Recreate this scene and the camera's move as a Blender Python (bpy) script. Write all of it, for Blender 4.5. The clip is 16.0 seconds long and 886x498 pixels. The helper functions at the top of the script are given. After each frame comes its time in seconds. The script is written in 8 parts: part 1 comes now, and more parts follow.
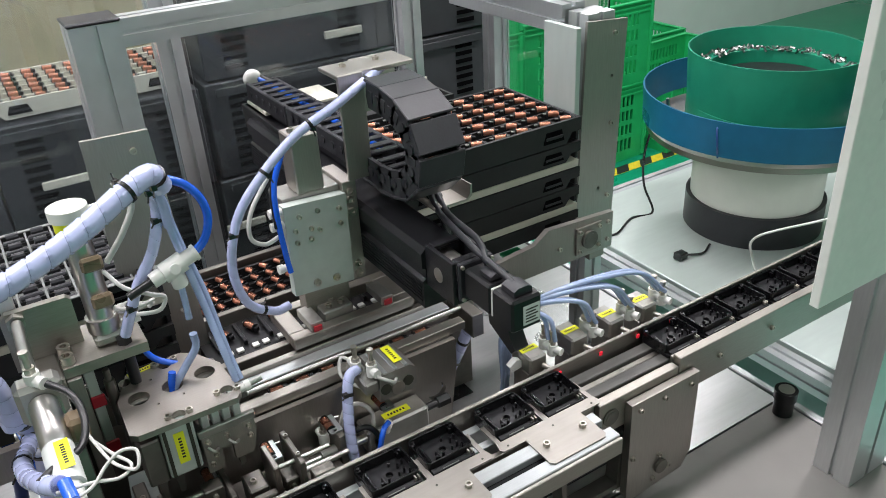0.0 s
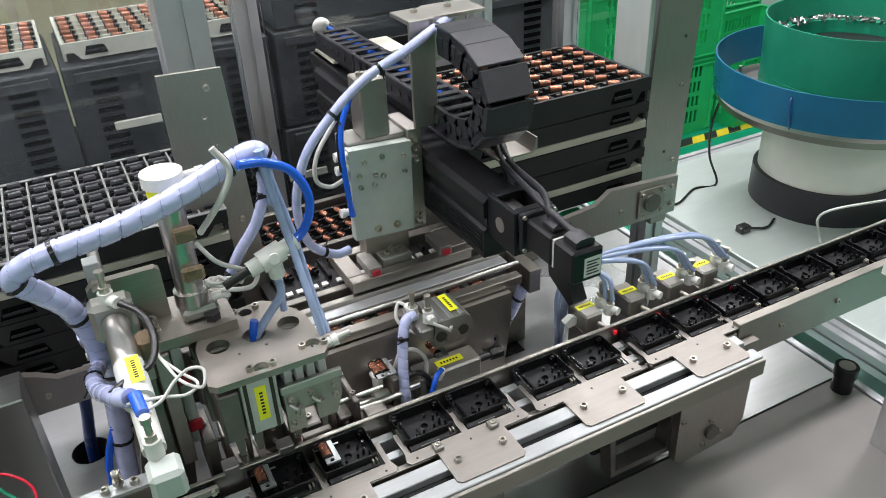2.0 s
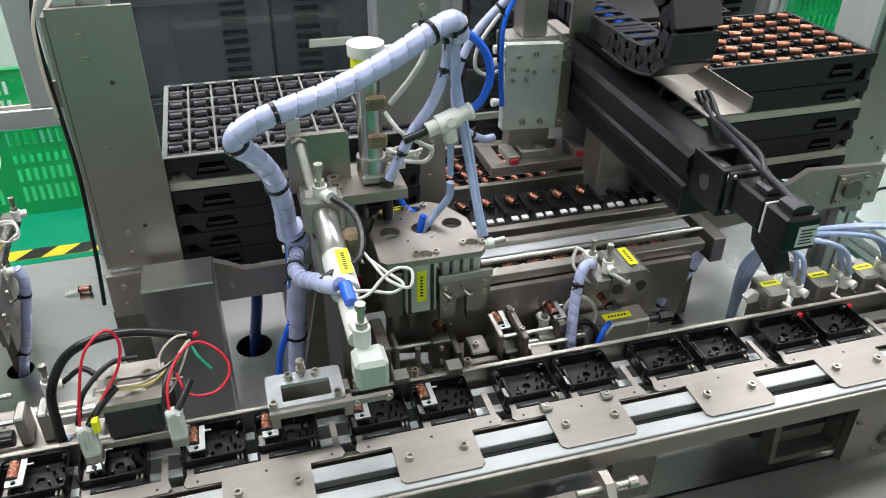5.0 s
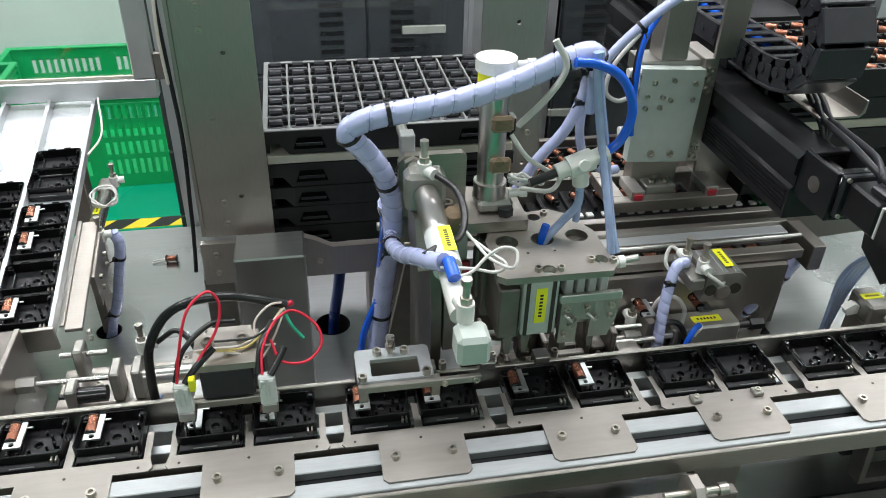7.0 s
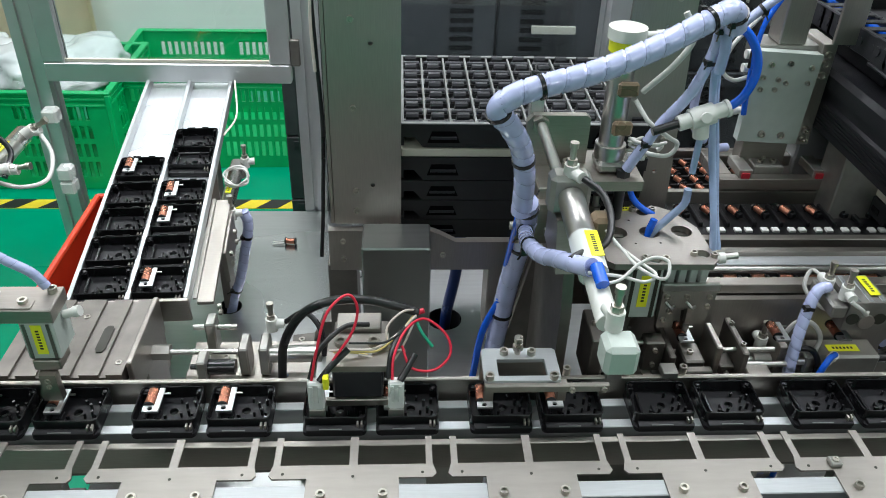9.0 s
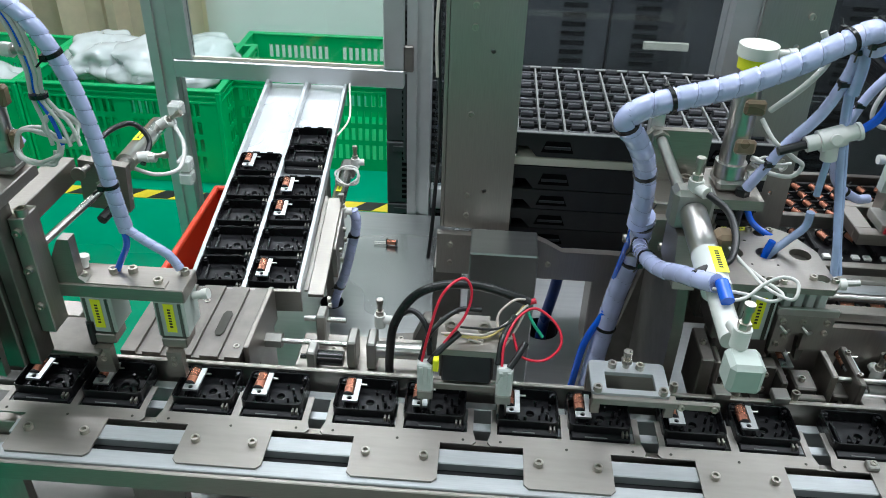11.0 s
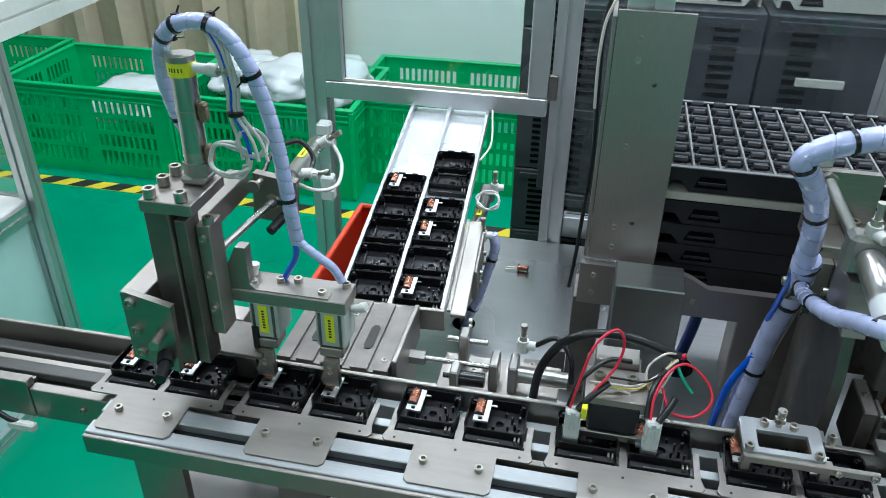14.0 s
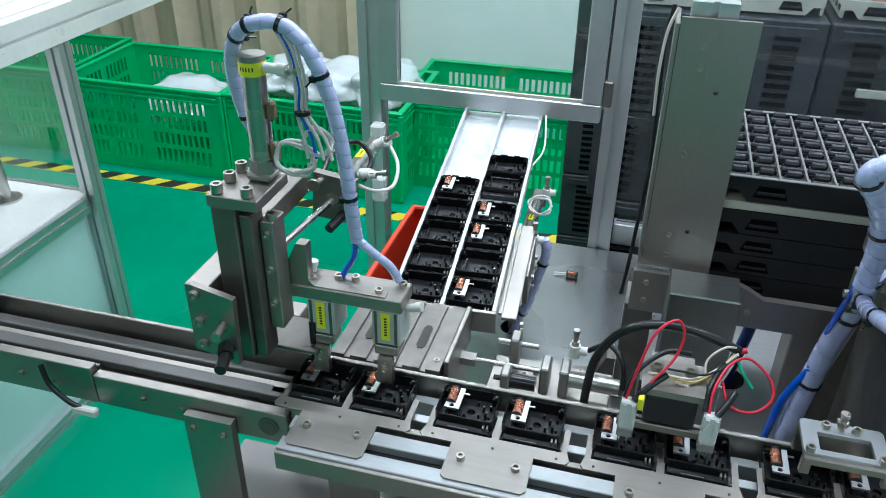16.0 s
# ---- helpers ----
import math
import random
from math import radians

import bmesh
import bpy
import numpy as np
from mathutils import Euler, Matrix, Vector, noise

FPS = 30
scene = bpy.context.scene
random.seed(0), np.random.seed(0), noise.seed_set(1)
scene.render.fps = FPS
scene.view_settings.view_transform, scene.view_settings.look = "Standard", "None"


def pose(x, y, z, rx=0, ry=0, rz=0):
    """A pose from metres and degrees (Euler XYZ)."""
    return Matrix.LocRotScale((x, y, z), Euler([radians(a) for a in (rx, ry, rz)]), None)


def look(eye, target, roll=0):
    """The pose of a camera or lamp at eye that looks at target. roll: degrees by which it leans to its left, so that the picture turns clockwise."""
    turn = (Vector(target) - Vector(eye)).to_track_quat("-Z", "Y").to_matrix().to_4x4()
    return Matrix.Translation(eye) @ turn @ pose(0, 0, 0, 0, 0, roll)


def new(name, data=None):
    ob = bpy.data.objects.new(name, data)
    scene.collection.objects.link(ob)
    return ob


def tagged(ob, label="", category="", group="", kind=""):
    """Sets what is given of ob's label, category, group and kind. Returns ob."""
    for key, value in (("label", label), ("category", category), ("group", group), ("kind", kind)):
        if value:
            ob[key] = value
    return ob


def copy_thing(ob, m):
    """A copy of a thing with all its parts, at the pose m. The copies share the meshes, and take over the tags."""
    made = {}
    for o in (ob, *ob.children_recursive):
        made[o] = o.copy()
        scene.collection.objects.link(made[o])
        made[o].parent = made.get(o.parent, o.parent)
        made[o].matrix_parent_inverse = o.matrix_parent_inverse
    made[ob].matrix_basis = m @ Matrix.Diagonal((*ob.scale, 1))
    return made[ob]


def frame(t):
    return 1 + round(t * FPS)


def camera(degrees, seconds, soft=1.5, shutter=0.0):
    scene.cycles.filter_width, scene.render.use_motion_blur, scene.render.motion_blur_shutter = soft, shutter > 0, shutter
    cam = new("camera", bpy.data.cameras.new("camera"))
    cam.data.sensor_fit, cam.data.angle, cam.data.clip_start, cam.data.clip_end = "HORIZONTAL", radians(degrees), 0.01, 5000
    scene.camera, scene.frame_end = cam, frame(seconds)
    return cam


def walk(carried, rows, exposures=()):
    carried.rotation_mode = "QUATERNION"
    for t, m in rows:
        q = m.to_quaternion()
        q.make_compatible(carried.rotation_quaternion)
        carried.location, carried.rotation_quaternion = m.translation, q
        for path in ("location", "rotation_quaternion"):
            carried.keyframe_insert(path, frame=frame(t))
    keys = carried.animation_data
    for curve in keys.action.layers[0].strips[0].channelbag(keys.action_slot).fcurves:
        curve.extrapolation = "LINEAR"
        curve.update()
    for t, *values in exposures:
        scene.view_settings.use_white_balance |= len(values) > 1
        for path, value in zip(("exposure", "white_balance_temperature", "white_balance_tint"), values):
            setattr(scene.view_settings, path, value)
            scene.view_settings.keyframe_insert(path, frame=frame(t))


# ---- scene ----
cam = camera(58.7, 16.0, soft=0.95)
PATH = [
    (0, (0.007, -0.017, 1.73), (0.905, 1.483, 0.758), -3.4),
    (0.5, (-0.002, -0.015, 1.726), (0.861, 1.494, 0.738), -3.2),
    (1, (-0.005, -0.016, 1.722), (0.824, 1.502, 0.717), -3.1),
    (1.5, (-0.009, -0.019, 1.716), (0.788, 1.506, 0.697), -2.9),
    (2, (-0.012, -0.023, 1.709), (0.751, 1.51, 0.676), -2.6),
    (2.5, (-0.023, -0.02, 1.704), (0.7, 1.526, 0.66), -2.1),
    (3, (-0.032, -0.018, 1.697), (0.64, 1.541, 0.639), -1.7),
    (3.5, (-0.047, -0.009, 1.689), (0.565, 1.563, 0.615), -1.3),
    (4, (-0.067, -0.002, 1.684), (0.481, 1.584, 0.595), -0.8),
    (4.2, (-0.073, -0.002, 1.682), (0.46, 1.584, 0.587), -0.4),
    (6.5, (-0.132, -0.001, 1.656), (0.21, 1.633, 0.554), 1.3),
    (7, (-0.138, 0.002, 1.653), (0.185, 1.64, 0.551), 1.6),
    (7.5, (-0.146, 0.011, 1.651), (0.159, 1.645, 0.539), 2.2),
    (8, (-0.166, 0.014, 1.65), (0.077, 1.653, 0.53), 2.4),
    (8.5, (-0.183, 0.014, 1.649), (-0.022, 1.665, 0.533), 2.1),
    (10.8, (-0.224, -0.001, 1.646), (-0.269, 1.675, 0.556), 2.1),
    (11, (-0.233, -0.003, 1.648), (-0.32, 1.671, 0.558), 1.9),
    (11.5, (-0.252, -0.009, 1.652), (-0.426, 1.662, 0.567), 1.5),
    (12, (-0.26, -0.015, 1.654), (-0.49, 1.66, 0.585), 1.2),
    (12.5, (-0.27, -0.014, 1.651), (-0.532, 1.661, 0.589), 1.0),
    (13, (-0.275, -0.017, 1.655), (-0.557, 1.658, 0.598), 0.8),
    (13.5, (-0.278, -0.017, 1.655), (-0.583, 1.658, 0.606), 0.7),
    (14, (-0.291, -0.022, 1.656), (-0.638, 1.648, 0.612), 0.8),
    (14.5, (-0.295, -0.024, 1.656), (-0.683, 1.639, 0.615), 0.5),
    (15, (-0.298, -0.027, 1.654), (-0.694, 1.636, 0.615), 0.6),
    (15.5, (-0.303, -0.031, 1.656), (-0.719, 1.627, 0.617), 0.6),
    (16, (-0.308, -0.035, 1.657), (-0.754, 1.617, 0.622), 0.7),
]
walk(cam, [(t, look(eye, target, roll)) for t, eye, target, roll in PATH],
     [(0, 0.29, 6550, 15), (4, 0.33, 6550, 14), (8.5, 0.13, 6300, 9), (12.5, 0.04, 5850, 7), (16, 0.06, 5600, 6)])

# ---------- world, room light ----------
world = bpy.data.worlds.new("world")
scene.world = world
world.use_nodes = True
bgn = world.node_tree.nodes["Background"]
bgn.inputs[0].default_value = (0.80, 0.90, 1.0, 1)
bgn.inputs[1].default_value = 0.35
FLOOR = 0.2
CEIL = 3.3
LAMPS = [(-2.2, 1.0), (-0.6, 1.0), (1.0, 1.0), (2.6, 1.0), (-2.2, 2.6), (-0.6, 2.6), (1.0, 2.6), (2.6, 2.6), (-1.4, -2.2), (1.4, -2.2)]
for lx, ly in LAMPS:
    lamp = bpy.data.lights.new("ceiling_lamp", "AREA")
    lamp.shape, lamp.size, lamp.size_y, lamp.energy = "RECTANGLE", 1.15, 0.28, 21.5
    lamp.color = (0.99, 0.97, 1.0)
    ob = new("ceiling_lamp", lamp)
    ob.location = (lx, ly, CEIL - 0.09)


# ---------- materials ----------
def mat(name, color, rough=0.5, metal=0.0, vary=0.15, scale=30.0, bump=0.0, bump_scale=200.0, stretch=None, coat=0.0, spec=0.5, rand=0.0, trans=0.0, alpha=1.0, emit=0.0, rough_vary=0.1):
    m = bpy.data.materials.new(name)
    m.use_nodes = True
    nt = m.node_tree
    b = nt.nodes["Principled BSDF"]
    b.inputs["Metallic"].default_value = metal
    b.inputs["Coat Weight"].default_value = coat
    b.inputs["Specular IOR Level"].default_value = spec
    b.inputs["Transmission Weight"].default_value = trans
    b.inputs["Alpha"].default_value = alpha
    tc = nt.nodes.new("ShaderNodeTexCoord")
    mp = nt.nodes.new("ShaderNodeMapping")
    if stretch:
        mp.inputs["Scale"].default_value = stretch
    nt.links.new(tc.outputs["Object"], mp.inputs["Vector"])
    n1 = nt.nodes.new("ShaderNodeTexNoise")
    n1.inputs["Scale"].default_value = scale
    n1.inputs["Detail"].default_value = 5
    nt.links.new(mp.outputs[0], n1.inputs["Vector"])
    n2 = nt.nodes.new("ShaderNodeTexNoise")
    n2.inputs["Scale"].default_value = scale * 0.12
    n2.inputs["Detail"].default_value = 3
    nt.links.new(tc.outputs["Object"], n2.inputs["Vector"])
    mix = nt.nodes.new("ShaderNodeMath")
    mix.operation = "ADD"
    nt.links.new(n1.outputs["Fac"], mix.inputs[0])
    nt.links.new(n2.outputs["Fac"], mix.inputs[1])
    ramp = nt.nodes.new("ShaderNodeMapRange")
    ramp.inputs["From Min"].default_value, ramp.inputs["From Max"].default_value = 0.6, 1.4
    ramp.inputs["To Min"].default_value, ramp.inputs["To Max"].default_value = 1 - vary, 1 + vary
    nt.links.new(mix.outputs[0], ramp.inputs["Value"])
    last = ramp.outputs[0]
    if rand:
        oi = nt.nodes.new("ShaderNodeObjectInfo")
        rr = nt.nodes.new("ShaderNodeMapRange")
        rr.inputs["To Min"].default_value, rr.inputs["To Max"].default_value = 1 - rand, 1 + rand
        nt.links.new(oi.outputs["Random"], rr.inputs["Value"])
        mul = nt.nodes.new("ShaderNodeMath")
        mul.operation = "MULTIPLY"
        nt.links.new(last, mul.inputs[0])
        nt.links.new(rr.outputs[0], mul.inputs[1])
        last = mul.outputs[0]
    vm = nt.nodes.new("ShaderNodeVectorMath")
    vm.operation = "SCALE"
    vm.inputs[0].default_value = color[:3]
    nt.links.new(last, vm.inputs["Scale"])
    nt.links.new(vm.outputs[0], b.inputs["Base Color"])
    rr2 = nt.nodes.new("ShaderNodeMapRange")
    rr2.inputs["From Min"].default_value, rr2.inputs["From Max"].default_value = 0.3, 0.7
    rr2.inputs["To Min"].default_value, rr2.inputs["To Max"].default_value = max(0.02, rough - rough_vary), min(1, rough + rough_vary)
    nt.links.new(n2.outputs["Fac"], rr2.inputs["Value"])
    nt.links.new(rr2.outputs[0], b.inputs["Roughness"])
    if bump:
        n3 = nt.nodes.new("ShaderNodeTexNoise")
        n3.inputs["Scale"].default_value = bump_scale
        nt.links.new(mp.outputs[0], n3.inputs["Vector"])
        bp = nt.nodes.new("ShaderNodeBump")
        bp.inputs["Strength"].default_value = bump
        bp.inputs["Distance"].default_value = 0.001
        nt.links.new(n3.outputs["Fac"], bp.inputs["Height"])
        nt.links.new(bp.outputs[0], b.inputs["Normal"])
    if emit:
        b.inputs["Emission Color"].default_value = (*color[:3], 1)
        b.inputs["Emission Strength"].default_value = emit
    return m


STEEL = mat("brushed_steel", (0.37, 0.342, 0.31), 0.42, 1.0, 0.11, 60, 0.06, 300, (1, 14, 14), rough_vary=0.09)
STEELV = mat("brushed_steel_upright", (0.42, 0.39, 0.36), 0.45, 1.0, 0.10, 50, 0.06, 300, (12, 12, 0.8), rough_vary=0.08)
SHEET = mat("table_steel", (0.44, 0.445, 0.44), 0.34, 1.0, 0.08, 14, 0.05, 260, (1, 10, 1), rough_vary=0.09)
DARKST = mat("dark_steel", (0.215, 0.20, 0.182), 0.50, 1.0, 0.24, 45, 0.1, 250)
CHROME = mat("polished_steel", (0.52, 0.505, 0.48), 0.30, 1.0, 0.06, 60, rough_vary=0.05)
BOLT = mat("bolt_steel", (0.50, 0.47, 0.42), 0.36, 1.0, 0.15, 200, rand=0.15)
ALU = mat("anodised_aluminium", (0.62, 0.635, 0.64), 0.42, 0.9, 0.07, 30, 0.05, 300, (1, 12, 1))
ALUW = mat("pale_aluminium", (0.51, 0.53, 0.54), 0.45, 0.85, 0.07, 40, 0.06, 260, (1, 20, 1))
ALUG = mat("cast_aluminium", (0.37, 0.36, 0.335), 0.44, 0.9, 0.14, 60, 0.1, 240)
PALEGREEN = mat("pale_green_paint", (0.46, 0.51, 0.47), 0.5, 0.1, 0.08, 60, 0.1, 200)
# BLACK also paints the shade of the table hole and of slots
BLACK = mat("black_plastic_and_shade", (0.007, 0.007, 0.008), 0.36, 0, 0.3, 60, 0.1, 400, spec=0.35)
BLACKM = mat("matt_black_plastic", (0.020, 0.020, 0.021), 0.45, 0, 0.3, 40, 0.15, 300, rand=0.12, spec=0.35)
CASEM = mat("black_case_plastic", (0.0055, 0.0055, 0.0065), 0.30, 0, 0.25, 120, 0.08, 500, rand=0.2, spec=0.42)
CASEF = mat("matt_case_floor", (0.006, 0.006, 0.0075), 0.48, 0, 0.25, 120, 0.12, 400, rand=0.2, spec=0.32)
# near-black painted as the shade inside tray recesses and crate openings
SHADEK = mat("opening_shade", (0.003, 0.003, 0.0035), 0.95, 0, 0.2, 60, spec=0.05)
ANOD = mat("black_anodised", (0.010, 0.010, 0.012), 0.40, 0.0, 0.2, 50, 0.08, 300, (1, 20, 20), spec=0.35)
GREYPL = mat("dark_grey_plastic", (0.024, 0.024, 0.028), 0.38, 0, 0.2, 50, 0.12, 300, spec=0.35)
WHITEPL = mat("white_plastic", (0.70, 0.70, 0.66), 0.35, 0, 0.06, 80)
NYLON = mat("clear_nylon", (0.80, 0.82, 0.79), 0.22, 0, 0.10, 120, trans=0.25)
YELLOW = mat("yellow_label", (0.86, 0.86, 0.02), 0.45, 0, 0.05, 60)
# black for print, also painted as the shade of holes and grooves
INK_SHADE = mat("black_ink_and_shade", (0.03, 0.03, 0.02), 0.6, 0, 0.1, 60)
PAPER = mat("paper_label", (0.62, 0.64, 0.62), 0.6, 0, 0.06, 80)
BLUE = mat("blue_tube", (0.012, 0.12, 0.72), 0.2, 0, 0.12, 60, coat=0.4)
BLUED = mat("dark_blue_tube", (0.010, 0.032, 0.16), 0.3, 0, 0.2, 60, coat=0.3)
LAVEND = mat("spiral_wrap", (0.48, 0.52, 0.78), 0.22, 0, 0.20, 34, 0.2, 120, coat=0.6)
RIBM = mat("grey_rib_plastic", (0.155, 0.16, 0.155), 0.42, 0, 0.16, 60)
GREYTUBE = mat("pale_grey_tube", (0.60, 0.59, 0.56), 0.35, 0, 0.08, 60)
CLEARB = mat("pale_blue_tube", (0.42, 0.52, 0.76), 0.15, 0, 0.15, 80, trans=0.25, coat=0.4)
RUBBER = mat("black_cable", (0.011, 0.011, 0.012), 0.3, 0, 0.2, 60)
REDW = mat("red_wire", (0.65, 0.02, 0.05), 0.35, 0, 0.1, 60)
YELW = mat("yellow_wire", (0.75, 0.60, 0.22), 0.4, 0, 0.1, 60)
WHTW = mat("white_wire", (0.72, 0.64, 0.58), 0.4, 0, 0.1, 60)
GRNW = mat("green_wire", (0.02, 0.35, 0.20), 0.4, 0, 0.1, 60)
RED = mat("red_paint", (0.45, 0.015, 0.03), 0.35, 0, 0.15, 60, coat=0.2)
REDBIN = mat("red_bin_plastic", (0.72, 0.06, 0.02), 0.4, 0, 0.08, 40)
REDGLOW = mat("red_sensor_light", (0.8, 0.02, 0.04), 0.3, emit=0.3)
COPPER = mat("copper_winding", (0.56, 0.23, 0.15), 0.28, 0.9, 0.2, 40, 0.5, 900, (1, 1, 30), rand=0.1)
BEIGE = mat("beige_tray_plastic", (0.55, 0.53, 0.44), 0.55, 0, 0.08, 40)
GREENF = mat("green_floor_paint", (0.001, 0.27, 0.140), 0.30, 0, 0.10, 7, 0.12, 40, coat=0.1, spec=0.35)
GREENC = mat("green_crate_plastic", (0.006, 0.41, 0.125), 0.42, 0, 0.10, 30, 0.1, 120, rand=0.08)
BOWLG = mat("green_bowl_coating", (0.006, 0.20, 0.115), 0.38, 0, 0.14, 30, 0.25, 160)
BOWLB = mat("blue_bowl_paint", (0.006, 0.105, 0.20), 0.34, 0, 0.12, 30, 0.1, 120)
CREAM = mat("cream_paint", (0.70, 0.71, 0.64), 0.42, 0, 0.06, 20)
WALLM = mat("white_wall_paint", (0.70, 0.72, 0.70), 0.7, 0, 0.05, 6, 0.1, 60)
CURT = mat("beige_curtain", (0.82, 0.72, 0.54), 0.8, 0, 0.10, 20)
# table steel with weaker reflection put into a darker colour
PLATEM = mat("darkened_table_steel", (0.235, 0.224, 0.212), 0.58, 0.5, 0.12, 10, 0.05, 200)
CYAN = mat("pale_cyan_panel", (0.46, 0.66, 0.62), 0.35, 0, 0.06, 10)
FILM = mat("clear_plastic_bags", (0.74, 0.80, 0.80), 0.16, 0, 0.12, 12, 0.4, 25, trans=0.3)
GREENL = mat("pcb_green_plastic", (0.02, 0.45, 0.16), 0.4, 0, 0.1, 60)
HAZY = mat("hazard_yellow", (0.72, 0.58, 0.03), 0.5, 0, 0.12, 30)
HAZK = mat("hazard_black", (0.02, 0.02, 0.02), 0.5, 0, 0.2, 30)
LAMPM = mat("lamp_diffuser", (1, 1, 1), 0.5, emit=4.0)
GLASS = mat("clear_glass", (0.92, 0.98, 0.96), 0.02, 0, 0.02, 5, trans=1.0, rough_vary=0.01)
TINT = mat("smoked_acrylic", (0.62, 0.68, 0.70), 0.03, 0, 0.10, 8, trans=0.985, rough_vary=0.01, spec=0.3)
CRATEK = mat("black_crate_plastic", (0.040, 0.043, 0.046), 0.5, 0, 0.2, 30, 0.1, 150, rand=0.15, spec=0.3)
SEAM = mat("dark_seam_hoses", (0.24, 0.26, 0.44), 0.5, 0, 0.2, 60)
FEEDT = mat("pale_satin_steel", (0.56, 0.63, 0.60), 0.42, 0.45, 0.06, 12, 0.05, 200, (1, 6, 1))
DECK = mat("bright_aluminium_deck", (0.82, 0.84, 0.86), 0.28, 0.65, 0.06, 20, 0.04, 200, (12, 1, 12), rough_vary=0.06)
BARM = mat("carriage_aluminium", (0.45, 0.468, 0.475), 0.50, 0.75, 0.10, 40, 0.05, 260, (1, 20, 1))
FORKM = mat("satin_fork_steel", (0.345, 0.322, 0.295), 0.52, 0.95, 0.10, 25, 0.06, 300, (1, 6, 6), rough_vary=0.06)
BELTM = mat("grey_belt", (0.10, 0.097, 0.09), 0.40, 0.3, 0.15, 40, 0.08, 200, (0.3, 8, 8))
BROWN = mat("brown_plastic", (0.22, 0.16, 0.10), 0.3, 0, 0.2, 60, trans=0.2)
PARTS = mat("loose_metal_parts", (0.22, 0.22, 0.21), 0.3, 0.9, 0.3, 120)

# ---------- mesh helpers ----------
ORIGIN = {}


def thing(name, loc, label, category, group="", kind=""):
    ob = new(name)
    ob.location = loc
    ob.empty_display_size = 0.02
    ORIGIN[ob.name] = Vector(loc)
    return tagged(ob, label, category, group, kind)


def part(name, bm, material, parent=None, label="", smooth=True):
    """Link a bmesh in world coordinates as one mesh under its parent."""
    org = ORIGIN[parent.name] if parent else Vector((0, 0, 0))
    bmesh.ops.translate(bm, verts=bm.verts, vec=-org)
    me = bpy.data.meshes.new(name)
    bm.normal_update()
    if smooth:
        for f in bm.faces:
            f.smooth = True
        for e in bm.edges:
            if len(e.link_faces) == 2 and e.calc_face_angle(0) > 0.6:
                e.smooth = False
    bm.to_mesh(me)
    bm.free()
    me.materials.append(material)
    ob = new(name, me)
    if parent:
        ob.parent = parent
        ORIGIN[ob.name] = org
    return tagged(ob, label)


def solo(name, bm, material, label, category, kind="", group=""):
    """A thing that is one mesh of its own, in world coordinates."""
    ob = part(name, bm, material)
    return tagged(ob, label, category, group, kind)


def box(bm, lo, hi, bevel=0.0, rot=None, pivot=None):
    lo, hi = Vector(lo), Vector(hi)
    r = bmesh.ops.create_cube(bm, size=1.0, matrix=Matrix.LocRotScale((lo + hi) / 2, None, hi - lo))
    vs = r["verts"]
    if bevel:
        es = list({e for v in vs for e in v.link_edges})
        r = bmesh.ops.bevel(bm, geom=es, offset=bevel, segments=1, affect="EDGES")
        vs = list({v for f in r["faces"] for v in f.verts} | {v for v in vs if v.is_valid})
    if rot is not None:
        bmesh.ops.rotate(bm, cent=pivot or (lo + hi) / 2, matrix=rot, verts=vs)
    return vs


def cbox(bm, c, s, bevel=0.0, rot=None):
    c, s = Vector(c), Vector(s) / 2
    return box(bm, c - s, c + s, bevel, rot)


def cyl(bm, p0, p1, r, r2=None, seg=14, caps=True):
    p0, p1 = Vector(p0), Vector(p1)
    d = p1 - p0
    m = Matrix.Translation((p0 + p1) / 2) @ d.to_track_quat("Z", "Y").to_matrix().to_4x4()
    bmesh.ops.create_cone(bm, cap_ends=caps, segments=seg, radius1=r, radius2=r if r2 is None else r2, depth=d.length, matrix=m)


def smooth_path(pts, n=10):
    """Catmull-Rom points through pts."""
    ps = [Vector(p) for p in pts]
    ps = [ps[0] * 2 - ps[1]] + ps + [ps[-1] * 2 - ps[-2]]
    out = []
    for i in range(1, len(ps) - 2):
        a, b, c, d = ps[i - 1:i + 3]
        for k in range(n):
            t = k / n
            out.append(0.5 * (2 * b + (c - a) * t + (2 * a - 5 * b + 4 * c - d) * t * t + (3 * b - a - 3 * c + d) * t ** 3))
    out.append(ps[-2])
    return out


